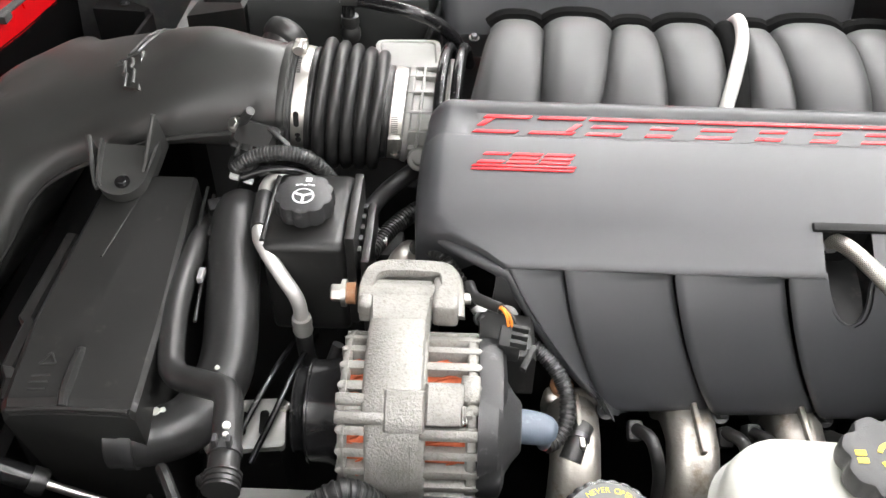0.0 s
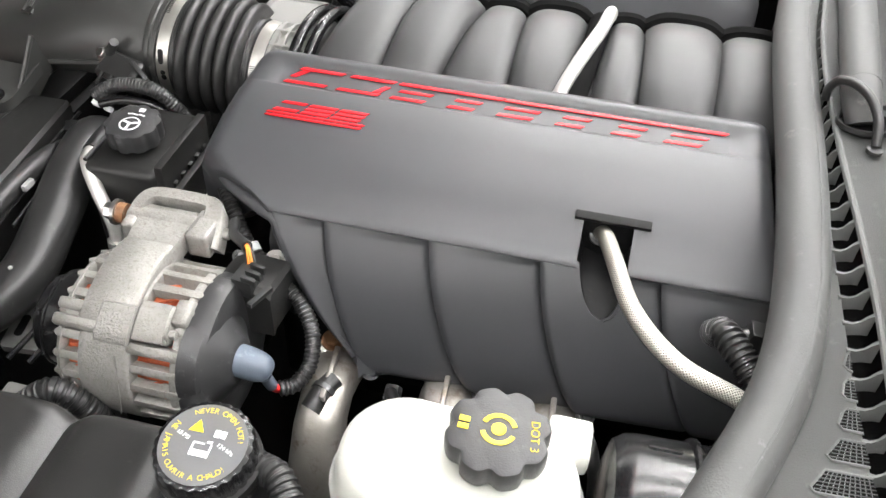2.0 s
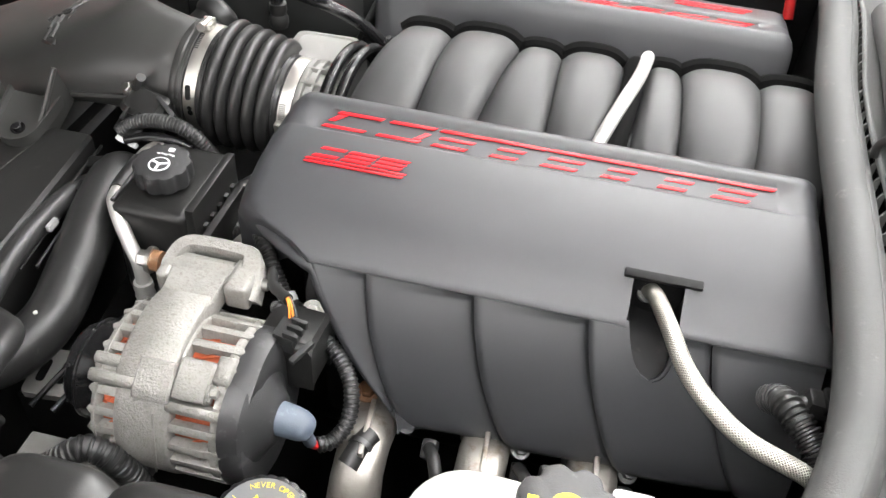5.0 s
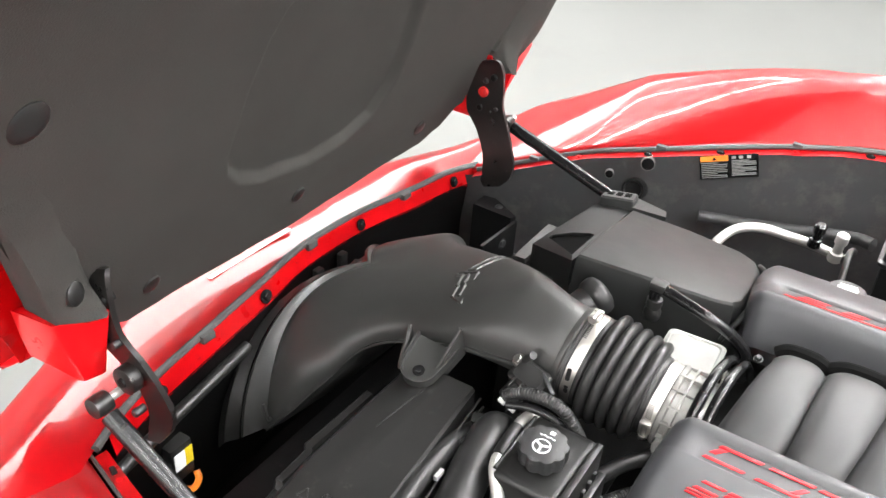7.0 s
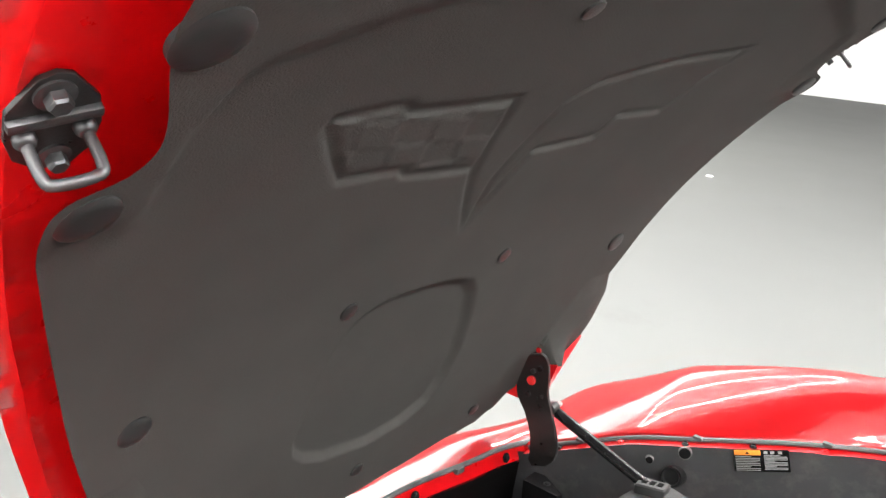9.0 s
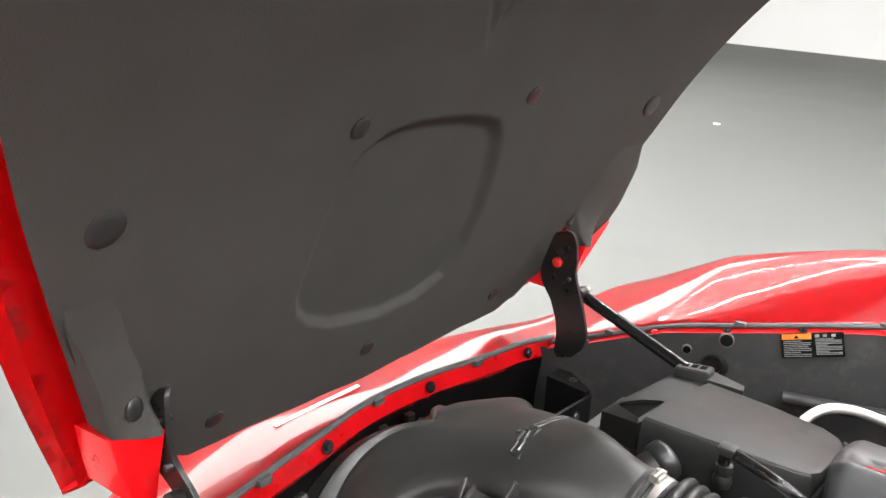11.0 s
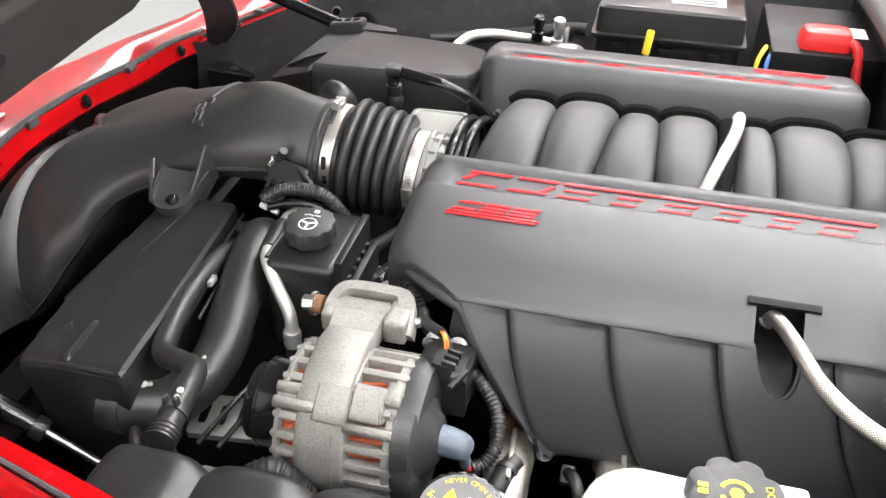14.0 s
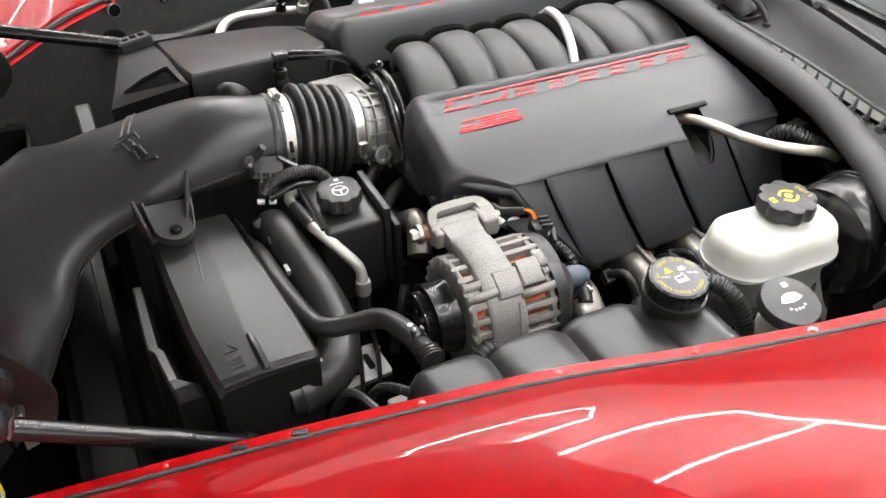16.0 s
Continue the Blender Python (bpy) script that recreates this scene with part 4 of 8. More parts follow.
# hoses
bm = B()
tube(bm, [(-0.262, 0.83, 0.665), (-0.262, 0.80, 0.692), (-0.255, 0.74, 0.69), (-0.243, 0.66, 0.67), (-0.24, 0.59, 0.648), (-0.262, 0.535, 0.638), (-0.30, 0.515, 0.635), (-0.34, 0.51, 0.635)], 0.030, 20, 8)
t = thing("radiator_hose", (-0.26, 0.66, 0.60), "thick black rubber upper radiator hose with a few pale paint specks", "hose")
part("hose", bm, RUBBER, t)
bm = B()
lathe(bm, [(0.030, -0.006), (0.0325, -0.006), (0.0325, 0.006), (0.030, 0.006)], axis((-0.318, 0.512, 0.635), (-1, -0.1, 0)), 28)
part("clamp_band", bm, CAPGREY, t)
for k, (x, y, z, r) in enumerate(((-0.300, 0.520, 0.6652, 0.0045), (-0.292, 0.523, 0.6660, 0.005), (-0.285, 0.525, 0.6665, 0.003), (-0.306, 0.505, 0.6640, 0.0025), (-0.296, 0.500, 0.6620, 0.0025), (-0.259, 0.772, 0.7215, 0.0035), (-0.245, 0.632, 0.6905, 0.0025), (-0.240, 0.575, 0.6745, 0.003))):
    bm = B()
    lathe(bm, [(r, -0.001), (r * 0.9, 0.0008), (r * 0.4, 0.0012)], axis((x, y, z), (0, -0.2, 1)), 9)
    part("paint_speck", bm, SPECK, t)
bm = B()
box(bm, (-0.278, 0.682, 0.703), (0.006, 0.018, 0.008), 0.001)
part("hose_tie", bm, LABELG, t)
bm = B()
tube(bm, [(-0.30, 0.83, 0.66), (-0.30, 0.75, 0.69), (-0.295, 0.65, 0.70), (-0.283, 0.575, 0.70), (-0.268, 0.54, 0.705), (-0.235, 0.522, 0.715), (-0.205, 0.50, 0.73), (-0.192, 0.455, 0.742), (-0.184, 0.40, 0.745)], 0.0135, 16, 8)
t = thing("vent_hose", (-0.24, 0.6, 0.66), "thin black rubber vent hose with a sharp bend", "hose")
part("hose", bm, RUBBER, t)
for x, y, z, r in ((-0.1885, 0.445, 0.7575, 0.004), (-0.187, 0.435, 0.758, 0.003)):
    bm = B()
    lathe(bm, [(r, -0.001), (r * 0.9, 0.0008), (r * 0.4, 0.0012)], axis((x, y, z), (0, -0.1, 1)), 9)
    part("paint_speck", bm, SPECK, t)
bm = B()
tube(bm, [(-0.184, 0.405, 0.745), (-0.183, 0.388, 0.744)], 0.0155, 16, 2, wave=0.06, pitch=0.005)
part("end_sleeve", bm, RUBBER, t)
t = thing("hose_clip", (-0.186, 0.42, 0.745), "dull metal spring clip on the vent hose end", "hose clamp")
bm = B()
lathe(bm, [(0.0135, -0.004), (0.0148, -0.004), (0.0148, 0.004), (0.0135, 0.004)], axis((-0.187, 0.425, 0.745), (0.1, -1, 0)), 24)
part("band", bm, CAPGREY, t)
for dx in (-0.006, 0.006):
    bm = B()
    box(bm, (-0.187 + dx, 0.425, 0.762), (0.004, 0.008, 0.012), 0.001)
    part("clip_ear", bm, CAPGREY, t)
t = thing("coolant_pipe", (-0.2, 0.75, 0.66), "dull aluminium pipe with a black sleeve and crimped end", "pipe")
bm = B()
tube(bm, [(-0.185, 0.865, 0.70), (-0.215, 0.85, 0.714), (-0.228, 0.825, 0.72), (-0.224, 0.78, 0.725), (-0.219, 0.73, 0.727), (-0.21, 0.71, 0.722), (-0.19, 0.69, 0.70), (-0.172, 0.676, 0.675), (-0.169, 0.672, 0.645)], 0.0085, 14, 8)
part("pipe", bm, PIPE, t)
bm = B()
tube(bm, [(-0.2265, 0.80, 0.723), (-0.2225, 0.76, 0.7265), (-0.2195, 0.735, 0.727)], 0.0105, 14, 4)
part("sleeve", bm, RUBBER, t)
bm = B()
lathe(bm, [(0.011, 0), (0.012, 0.004), (0.0105, 0.01), (0.012, 0.016), (0.011, 0.024)], axis((-0.169, 0.671, 0.628), (0, 0, 1)), 20)
part("crimp", bm, PIPE, t)
bm = B()
tube(bm, [(-0.169, 0.671, 0.63), (-0.168, 0.672, 0.58), (-0.16, 0.68, 0.5)], 0.010, 12, 4)
part("lower_hose", bm, RUBBER, t)


def fluted_cap(t, at, z, r, h, lobes, depth, mat, x=(1, 0, 0), label="", bite=2.0):
    """A turned cap with finger lobes round its rim."""
    bm = B()
    m = axis(at, z, x)
    n = lobes * 12
    rings = []
    for f, hh in ((0.97, 0), (1, 0.003), (1, h - 0.004), (0.97, h - 0.001), (0.90, h)):
        rings.append([m @ V(math.cos(2 * math.pi * k / n) * r * f * (1 - depth * (0.5 + 0.5 * math.cos(lobes * 2 * math.pi * k / n)) ** bite), math.sin(2 * math.pi * k / n) * r * f * (1 - depth * (0.5 + 0.5 * math.cos(lobes * 2 * math.pi * k / n)) ** bite), hh) for k in range(n)])
    loft(bm, rings)
    return part("cap", bm, mat, t, label, angle=45)


# power steering reservoir
t = thing("steering_fluid_reservoir", (-0.16, 0.77, 0.58), "black plastic power steering fluid reservoir with a fluted cap", "fluid reservoir")
bm = B()
box(bm, (-0.165, 0.768, 0.665), (0.095, 0.135, 0.14), 0.012, seg=3)
part("tank", bm, PLASTIC, t)
bm = B()
box(bm, (-0.1125, 0.760, 0.680), (0.011, 0.118, 0.136), 0.003)
part("mount_plate", bm, PLASTIC, t)
bm = B()
box(bm, (-0.0965, 0.752, 0.655), (0.010, 0.105, 0.120), 0.003)
part("mount_plate", bm, PLASTIC, t)
for k in range(5):
    bm = B()
    box(bm, (-0.1055, 0.722 + 0.019 * k, 0.700), (0.006, 0.008, 0.030), 0.001)
    part("rib", bm, PLASTIC, t)
bm = B()
tube(bm, [(-0.2115, 0.71, 0.7335), (-0.2115, 0.825, 0.7335)], 0.003, 8, 1)
part("weld_seam", bm, PLASTIC, t)
bm = B()
lathe(bm, [(0.024, 0), (0.024, 0.018)], axis((-0.168, 0.759, 0.73), (0, -0.05, 1)), 24)
part("neck", bm, PLASTIC, t)
cap = fluted_cap(t, (-0.168, 0.757, 0.743), (0, -0.06, 1), 0.034, 0.024, 10, 0.08, CAPGREY)
CAPTOP = axis((-0.168, 0.7555, 0.7672), (0, -0.06, 1), (1, 0, 0))
bm = B()
prism(bm, [(0.0125 * math.cos(radians(a)), 0.0125 * math.sin(radians(a)) - 0.006) for a in range(0, 360, 15)] , 0.0004, CAPTOP)
part("wheel_symbol", bm, WHITE, cap, "white steering wheel symbol")
bm = B()
prism(bm, [(0.0105 * math.cos(radians(a)), 0.0105 * math.sin(radians(a)) - 0.006) for a in range(0, 360, 15)], 0.0007, CAPTOP)
part("wheel_hole", bm, CAPGREY, cap)
for k, a in enumerate((20, 160, 270)):
    bm = B()
    c = CAPTOP @ V(0.005 * math.cos(radians(a)), 0.005 * math.sin(radians(a)) - 0.006, 0.0008)
    box(bm, (0, 0, 0), (0.011, 0.003, 0.0006), 0, CAPTOP.to_3x3().to_4x4() @ pose(0, 0, 0, 0, 0, a))
    bmesh.ops.translate(bm, vec=c, verts=bm.verts)
    part("wheel_spoke", bm, WHITE, cap)
for k in range(5):
    bm = B()
    box(bm, (0, 0, 0), (0.0035, 0.002, 0.0005), 0, CAPTOP @ pose(-0.009 + 0.0045 * k, 0.0115 + (0.001 if k % 2 else 0), 0.0006))
    part("wave_symbol", bm, WHITE, cap)
bm = B()
box(bm, (0, 0, 0), (0.007, 0.006, 0.0005), 0, CAPTOP @ pose(0.003, 0.021, 0.0006))
part("book_symbol", bm, WHITE, cap)

# hoses and a plug in the gap between reservoir and cover
for k, pts in enumerate(([(-0.105, 0.80, 0.70), (-0.085, 0.86, 0.69), (-0.05, 0.90, 0.695), (-0.02, 0.92, 0.70)], [(-0.10, 0.76, 0.67), (-0.07, 0.82, 0.668), (-0.035, 0.85, 0.675), (0.0, 0.86, 0.68)])):
    bm = B()
    tube(bm, pts, 0.011, 12, 6, wave=0.07 if k else 0.0, pitch=0.005)
    solo("steering_hose", bm, RUBBER, "black hose between steering reservoir and engine", "hose", "steering hoses")
t = thing("harness_plug", (-0.093, 0.825, 0.62), "black harness plug with a pale lock", "plug")
bm = B()
box(bm, (-0.080, 0.786, 0.650), (0.040, 0.046, 0.036), 0.004)
part("plug_body", bm, DARK, t)
bm = B()
box(bm, (-0.086, 0.790, 0.672), (0.014, 0.024, 0.010), 0.002)
part("plug_lock", bm, WHITE, t, "pale lock tab")
bm = B()
tube(bm, [(-0.06, 0.80, 0.63), (-0.05, 0.77, 0.66), (-0.055, 0.72, 0.69), (-0.07, 0.68, 0.66)], 0.02, 14, 5)
solo("thermostat_neck", bm, SHIELD, "stained metal coolant neck beside the alternator", "pipe")

# alternator, its axis along the car
AY, AZ = 0.521, 0.681
GIRTH = 1.115  # barrel widened against its drawn section
t = thing("alternator", (-0.04, AY, 0.60), "grey cast aluminium alternator with vent slots and copper windings", "alternator")


def ax(x, a=0.0, r=0.0):
    return V(x, AY - GIRTH * r * math.cos(radians(a)), AZ + GIRTH * r * math.sin(radians(a)))


def out(a):
    return ax(0, a, 1) - ax(0)


AM = axis((0, AY, AZ), (1, 0, 0), (0, 0, 1))
BARREL = AM @ Matrix.Diagonal((GIRTH, GIRTH, 1, 1))
bm = B()
lathe(bm, [(0.04, -0.092), (0.054, -0.091), (0.056, -0.080), (0.056, 0.020), (0.04, 0.022)], BARREL, 40)
part("core", bm, DARK, t)
rng = random.Random(11)
for x0, x1 in ((-0.092, -0.068), (-0.020, 0.024)):
    bm = B()
    lathe(bm, [(0.05, x0 + 0.002), (0.0615, x0 + 0.003), (0.0615, x1 - 0.003), (0.05, x1 - 0.002)], BARREL, 40)
    for k in range(76):
        a = 360 / 76 * k + rng.uniform(-1, 1)
        lean = 5.0 if k % 2 else -3.0
        rr = 0.0632 + rng.uniform(-0.001, 0.0014)
        tube(bm, [ax(x0, a - lean, rr - 0.004), ax((x0 + x1) / 2, a, rr + 0.0005), ax(x1, a + lean, rr - 0.004)], 0.0014, 5, 1)
    part("winding", bm, COPPER, t, "copper winding behind the slots")
bm = B()
lathe(bm, [(0.045, -0.0975), (0.062, -0.0975), (0.0690, -0.0960), (0.0715, -0.0935), (0.0722, -0.0905), (0.0700, -0.0885), (0.062, -0.0885)], BARREL, 60)
part("front_rim", bm, CAST, t, angle=50)
bm = B()
lathe(bm, [(0.058, -0.0725), (0.0715, -0.0720), (0.0735, -0.0700), (0.0742, -0.064), (0.0742, -0.022), (0.0735, -0.0185), (0.0715, -0.0170), (0.058, -0.0165)], BARREL, 60)
part("middle_band", bm, CAST, t, angle=50)
bm = B()
lathe(bm, [(0.061, 0.0195), (0.0690, 0.0200), (0.0715, 0.0215), (0.0715, 0.0270), (0.0690, 0.0300), (0.045, 0.0305)], BARREL, 60)
part("rear_rim", bm, CAST, t, angle=50)
for x0, x1, n, rr in ((-0.0985, -0.068, 24, 0.0678), (-0.021, 0.0335, 24, 0.0690)):
    for k in range(n):
        a = -4 + 360 / n * k
        bm = B()
        prism(bm, rounded(x1 - x0, 0.0082, 0.0039, 5), 0.0118, axis(ax((x0 + x1) / 2, a, rr - 0.0068), out(a), (1, 0, 0)), 0.0019)
        part("fin", bm, CAST, t, angle=50)


def arc_plate(x0, x1, rows, depth=0.012, bev=0.0025):
    """A raised pad lying on the barrel: rows of (angle, radius)."""
    bm = B()
    rings = []
    for a, r in rows:
        rings.append([ax(x0, a, r - depth), ax(x0, a, r - bev), ax(x0 + bev, a, r), ax(x1 - bev, a, r), ax(x1, a, r - bev), ax(x1, a, r - depth)])
    loft(bm, rings)
    return bm


# saddle that climbs from the belly to the pivot
part("saddle", arc_plate(-0.075, -0.020, [(47, 0.0765), (54, 0.0785), (62, 0.0790), (72, 0.0785), (82, 0.0795), (95, 0.0825), (108, 0.086), (120, 0.089)], 0.016, 0.003), CAST, t, angle=50)
part("ledge", arc_plate(-0.0985, -0.046, [(57, 0.0740), (58.5, 0.0775), (61, 0.0785), (64, 0.0780), (65, 0.074)], 0.016, 0.002), CAST, t, angle=50)
part("ledge", arc_plate(-0.0985, -0.042, [(45.5, 0.0745), (47, 0.0790), (50, 0.0800), (53, 0.0790), (54, 0.0745)], 0.016, 0.002), CAST, t, angle=50)
part("pad", arc_plate(-0.0545, -0.0178, [(41, 0.0745), (42, 0.079), (46, 0.0812), (50, 0.0812), (66, 0.0812), (67, 0.079)], 0.018, 0.0022), CAST, t, angle=40)
part("pad", arc_plate(-0.0172, 0.0165, [(46, 0.0755), (47, 0.0800), (50, 0.0815), (66, 0.0815), (71, 0.080), (72, 0.076)], 0.018, 0.0022), CAST, t, angle=40)
part("ledge", arc_plate(-0.022, 0.0318, [(36.5, 0.0735), (38, 0.0770), (41, 0.0780), (44, 0.0770), (45, 0.073)], 0.016, 0.002), CAST, t, angle=50)
part("ledge", arc_plate(0.0145, 0.0318, [(60, 0.0735), (62, 0.0775), (66, 0.0780), (71, 0.0775), (78, 0.0765), (80, 0.072)], 0.016, 0.002), CAST, t, angle=50)
bolt(ax(0.0165, 54, 0.0765), (1, 0, 0.1), 0.0048, 0.009, CAST, t)
bolt(ax(0.0165, 50, 0.0765), (1, 0, 0.1), 0.003, 0.004, STEEL, t)
bm = B()
box(bm, (0, 0, 0), (0.0016, 0.070, 0.0012), 0, axis(ax(-0.0297, 12, 0.0742), out(12), (1, 0, 0)))
part("parting_line", bm, CAST, t)
bm = B()
tube(bm, [(-0.088, 0.604, 0.760), (-0.04, 0.604, 0.760), (0.004, 0.604, 0.760)], 0.014, 16, 2)
part("pivot_boss", bm, CAST, t)
bm = B()
loft(bm, [[V(-0.0465 + w * cx, y, z + dz) for cx, dz in ((-1, -0.02), (-1, -0.004), (-0.9, 0.001), (0.9, 0.001), (1, -0.004), (1, -0.02))] for y, z, w in ((0.530, 0.7575, 0.0275), (0.548, 0.7625, 0.0275), (0.566, 0.7665, 0.0285), (0.582, 0.769, 0.030), (0.598, 0.7705, 0.0315), (0.612, 0.7715, 0.032), (0.617, 0.770, 0.032), (0.619, 0.760, 0.031))])
part("neck", bm, CAST, t)
t = thing("alternator_bracket", (-0.04, 0.62, 0.74), "rough cast aluminium bracket forked round the alternator pivot", "bracket")
bm = B()
arm = [V(-0.082, 0.588, 0.752), V(-0.0825, 0.602, 0.762), V(-0.0795, 0.617, 0.769), V(-0.072, 0.627, 0.772), V(-0.055, 0.630, 0.773), V(-0.025, 0.630, 0.773), V(-0.006, 0.628, 0.772), V(0.001, 0.617, 0.769), V(0.002, 0.602, 0.762), V(0.001, 0.587, 0.752)]
path = catmull(arm, 5)
rings = []
for i, p in enumerate(path):
    d = (path[min(i + 1, len(path) - 1)] - path[max(i - 1, 0)]).normalized()
    up = Vector((0, -0.3, 1)).normalized()
    sd = d.cross(up).normalized()
    up = sd.cross(d).normalized()
    f = i / (len(path) - 1)
    w = 0.0075 + 0.008 * max(0, (f - 0.62) / 0.38)
    rings.append([p + sd * (cx * w) + up * (cz * 0.013) for cx, cz in ((-1, 0.5), (-0.8, 0.72), (0.8, 0.72), (1, 0.5), (1, -1), (-1, -1))])
loft(bm, rings)
part("fork", bm, CAST, t, angle=50)
bm = B()
m = axis((-0.093, 0.604, 0.763), (-1, 0, 0))
lathe(bm, [(0.011, 0), (0.011, 0.009)], m, 20)
part("bushing", bm, RUST, t, "rusty bushing")
bolt((-0.102, 0.604, 0.763), (-1, 0, 0), 0.009, 0.016, STEEL, t)
bm = B()
lathe(bm, [(0.006, 0), (0.006, 0.013), (0.005, 0.014)], axis((0.008, 0.604, 0.761), (1, 0, 0)), 16)
part("bolt_end", bm, STEEL, t)
bm = B()
box(bm, (-0.003, 0.600, 0.760), (0.026, 0.044, 0.030), 0.006, seg=3)
part("clevis", bm, CAST, t)
bm = B()
box(bm, (-0.0815, 0.596, 0.758), (0.014, 0.030, 0.026), 0.005, seg=3)
part("clevis", bm, CAST, t)
t = thing("alternator_pulley", (-0.13, AY, 0.62), "black alternator pulley with a ribbed rim and a smooth drum", "pulley")
bm = B()
lathe(bm, [(0.02, -0.096), (0.052, -0.0965), (0.0550, -0.099), (0.0545, -0.104), (0.0515, -0.110), (0.0500, -0.124), (0.0500, -0.1290), (0.0515, -0.1300), (0.0515, -0.1318), (0.047, -0.1330)], AM, 56)
part("drum", bm, GLOSSY, t, angle=25)
bm = B()
lathe(bm, [(0.036, -0.1325), (0.0405, -0.1330)] + [(0.0405 if k % 2 else 0.0425, -0.134 - 0.0017 * k) for k in range(6)] + [(0.0430, -0.1440), (0.0425, -0.1460), (0.038, -0.1465), (0.034, -0.141), (0.020, -0.140), (0.018, -0.146), (0.009, -0.146)], AM, 56)
part("ribbed_rim", bm, GLOSSY, t, angle=25)
t = thing("alternator_rear_cover", (0.04, AY, 0.62), "dark grey plastic rear cover of the alternator with a stud boss", "cover")
bm = B()
lathe(bm, [(0.04, 0.0308), (0.0720, 0.0310), (0.0725, 0.0330), (0.0720, 0.0480), (0.0700, 0.0530), (0.0620, 0.0570), (0.045, 0.0590), (0.02, 0.060)], BARREL, 40)
part("cover_shell", bm, CAPGREY, t, angle=28)
bm = B()
lathe(bm, [(0.054, -0.022), (0.050, -0.004), (0.044, 0.002), (0.032, 0.009), (0.025, 0.015), (0.021, 0.017)], axis((0.056, 0.494, 0.702), (1, -0.05, 0.05)), 28)
part("stud_boss", bm, CAPGREY, t, angle=30)
bm = B()
loft(bm, [[V(0.0315, y, z), V(0.082, y, z - 0.004), V(0.086, y, z - 0.010), V(0.086, y, z - 0.06), V(0.0315, y, z - 0.06)] for y, z in ((0.545, 0.748), (0.551, 0.7525), (0.604, 0.7425), (0.610, 0.734))])
part("terminal_shelf", bm, PLASTIC, t, angle=30)
bm = B()
box(bm, (0, 0, 0), (0.003, 0.030, 0.002), 0.0006, axis((0.040, 0.575, 0.7455), (0, 0.16, 1), (1, 0.2, 0)))
part("tag_edge", bm, GREEN, t, "olive painted strip")
t = thing("battery_cable_boot", (0.085, 0.49, 0.70), "slate blue rubber terminal boot on a red-ended cable", "cable boot")
bm = B()
tube(bm, [(0.062, 0.494, 0.704), (0.072, 0.493, 0.705), (0.084, 0.492, 0.7045), (0.094, 0.491, 0.7035), (0.1005, 0.491, 0.702), (0.1045, 0.491, 0.701), (0.1060, 0.491, 0.7005)], [0.0165, 0.0165, 0.0160, 0.0150, 0.0125, 0.0085, 0.003], 24, 6)
part("boot", bm, BLUEBOOT, t)
bm = B()
tube(bm, [(0.097, 0.492, 0.690), (0.098, 0.497, 0.674), (0.097, 0.502, 0.664)], 0.0062, 12, 3)
part("lower_boot", bm, BLUEBOOT, t)
bm = B()
tube(bm, [(0.097, 0.502, 0.664), (0.098, 0.505, 0.657), (0.100, 0.508, 0.652)], 0.0046, 12, 2)
part("red_sleeve", bm, REDPL, t)
bm = B()
tube(bm, [(0.101, 0.509, 0.651), (0.114, 0.519, 0.650), (0.124, 0.538, 0.662), (0.120, 0.562, 0.683), (0.100, 0.585, 0.700), (0.070, 0.602, 0.712), (0.045, 0.616, 0.722), (0.029, 0.625, 0.728), (0.012, 0.642, 0.743), (-0.004, 0.660, 0.755), (-0.022, 0.682, 0.755), (-0.04, 0.70, 0.74)], 0.0078, 12, 8, wave=0.1, pitch=0.005)
part("conduit", bm, RUBBER, t)
bm = B()
lathe(bm, [(0.007, -0.005), (0.0098, -0.005), (0.0098, 0.005), (0.007, 0.005)], axis((0.033, 0.623, 0.727), (-0.6, 0.6, 0.5)), 16)
part("tape_band", bm, WHITE, t, "pale tape band")
t = thing("regulator_plug", (0.062, 0.555, 0.745), "slate black wired plug on the alternator cover", "plug")
PM = axis((0.060, 0.556, 0.751), (0.05, -0.1, 1), (1, -0.15, 0))
bm = B()
box(bm, (0, 0, 0), (0.022, 0.026, 0.024), 0.003, PM)
part("plug_body", bm, HOUSING, t)
bm = B()
lathe(bm, [(0.011, 0), (0.011, 0.010), (0.009, 0.012)], PM @ pose(-0.014, -0.018, -0.006), 18)
part("plug_socket", bm, HOUSING, t)
for k in range(3):
    bm = B()
    box(bm, (0, 0, 0), (0.016, 0.004, 0.010), 0.001, PM @ pose(0.008, -0.010 + 0.009 * k, 0.013))
    part("latch_fin", bm, HOUSING, t)
bm = B()
box(bm, (0, 0, 0), (0.006, 0.030, 0.006), 0.001, PM @ pose(0.020, -0.012, -0.002, 0, 0, -15))
part("latch_bar", bm, HOUSING, t)
for k, mm in enumerate((ORANGE, ORANGE, RUBBER)):
    bm = B()
    tube(bm, [PM @ V(-0.004 + 0.004 * k, 0.010, 0.012), PM @ V(-0.008 + 0.003 * k, 0.017, 0.020), PM @ V(-0.016, 0.026 + 0.002 * k, 0.018), PM @ V(-0.03, 0.034, 0.006)], 0.0014, 6, 4)
    part("wire", bm, mm, t)
bm = B()
tube(bm, [PM @ V(-0.014, 0.026, 0.017), PM @ V(-0.028, 0.034, 0.012), PM @ V(-0.042, 0.044, 0.006), PM @ V(-0.05, 0.06, 0.004)], 0.0058, 10, 5)
part("loom", bm, RUBBER, t)
bolt((0.030, 0.598, 0.738), (0.6, -0.4, 0.6), 0.0045, 0.008, DARKSTEEL, None, name="stud_nut")
tagged(bpy.data.objects["stud_nut"], "small bright nut behind the alternator", "nut")
bm = B()
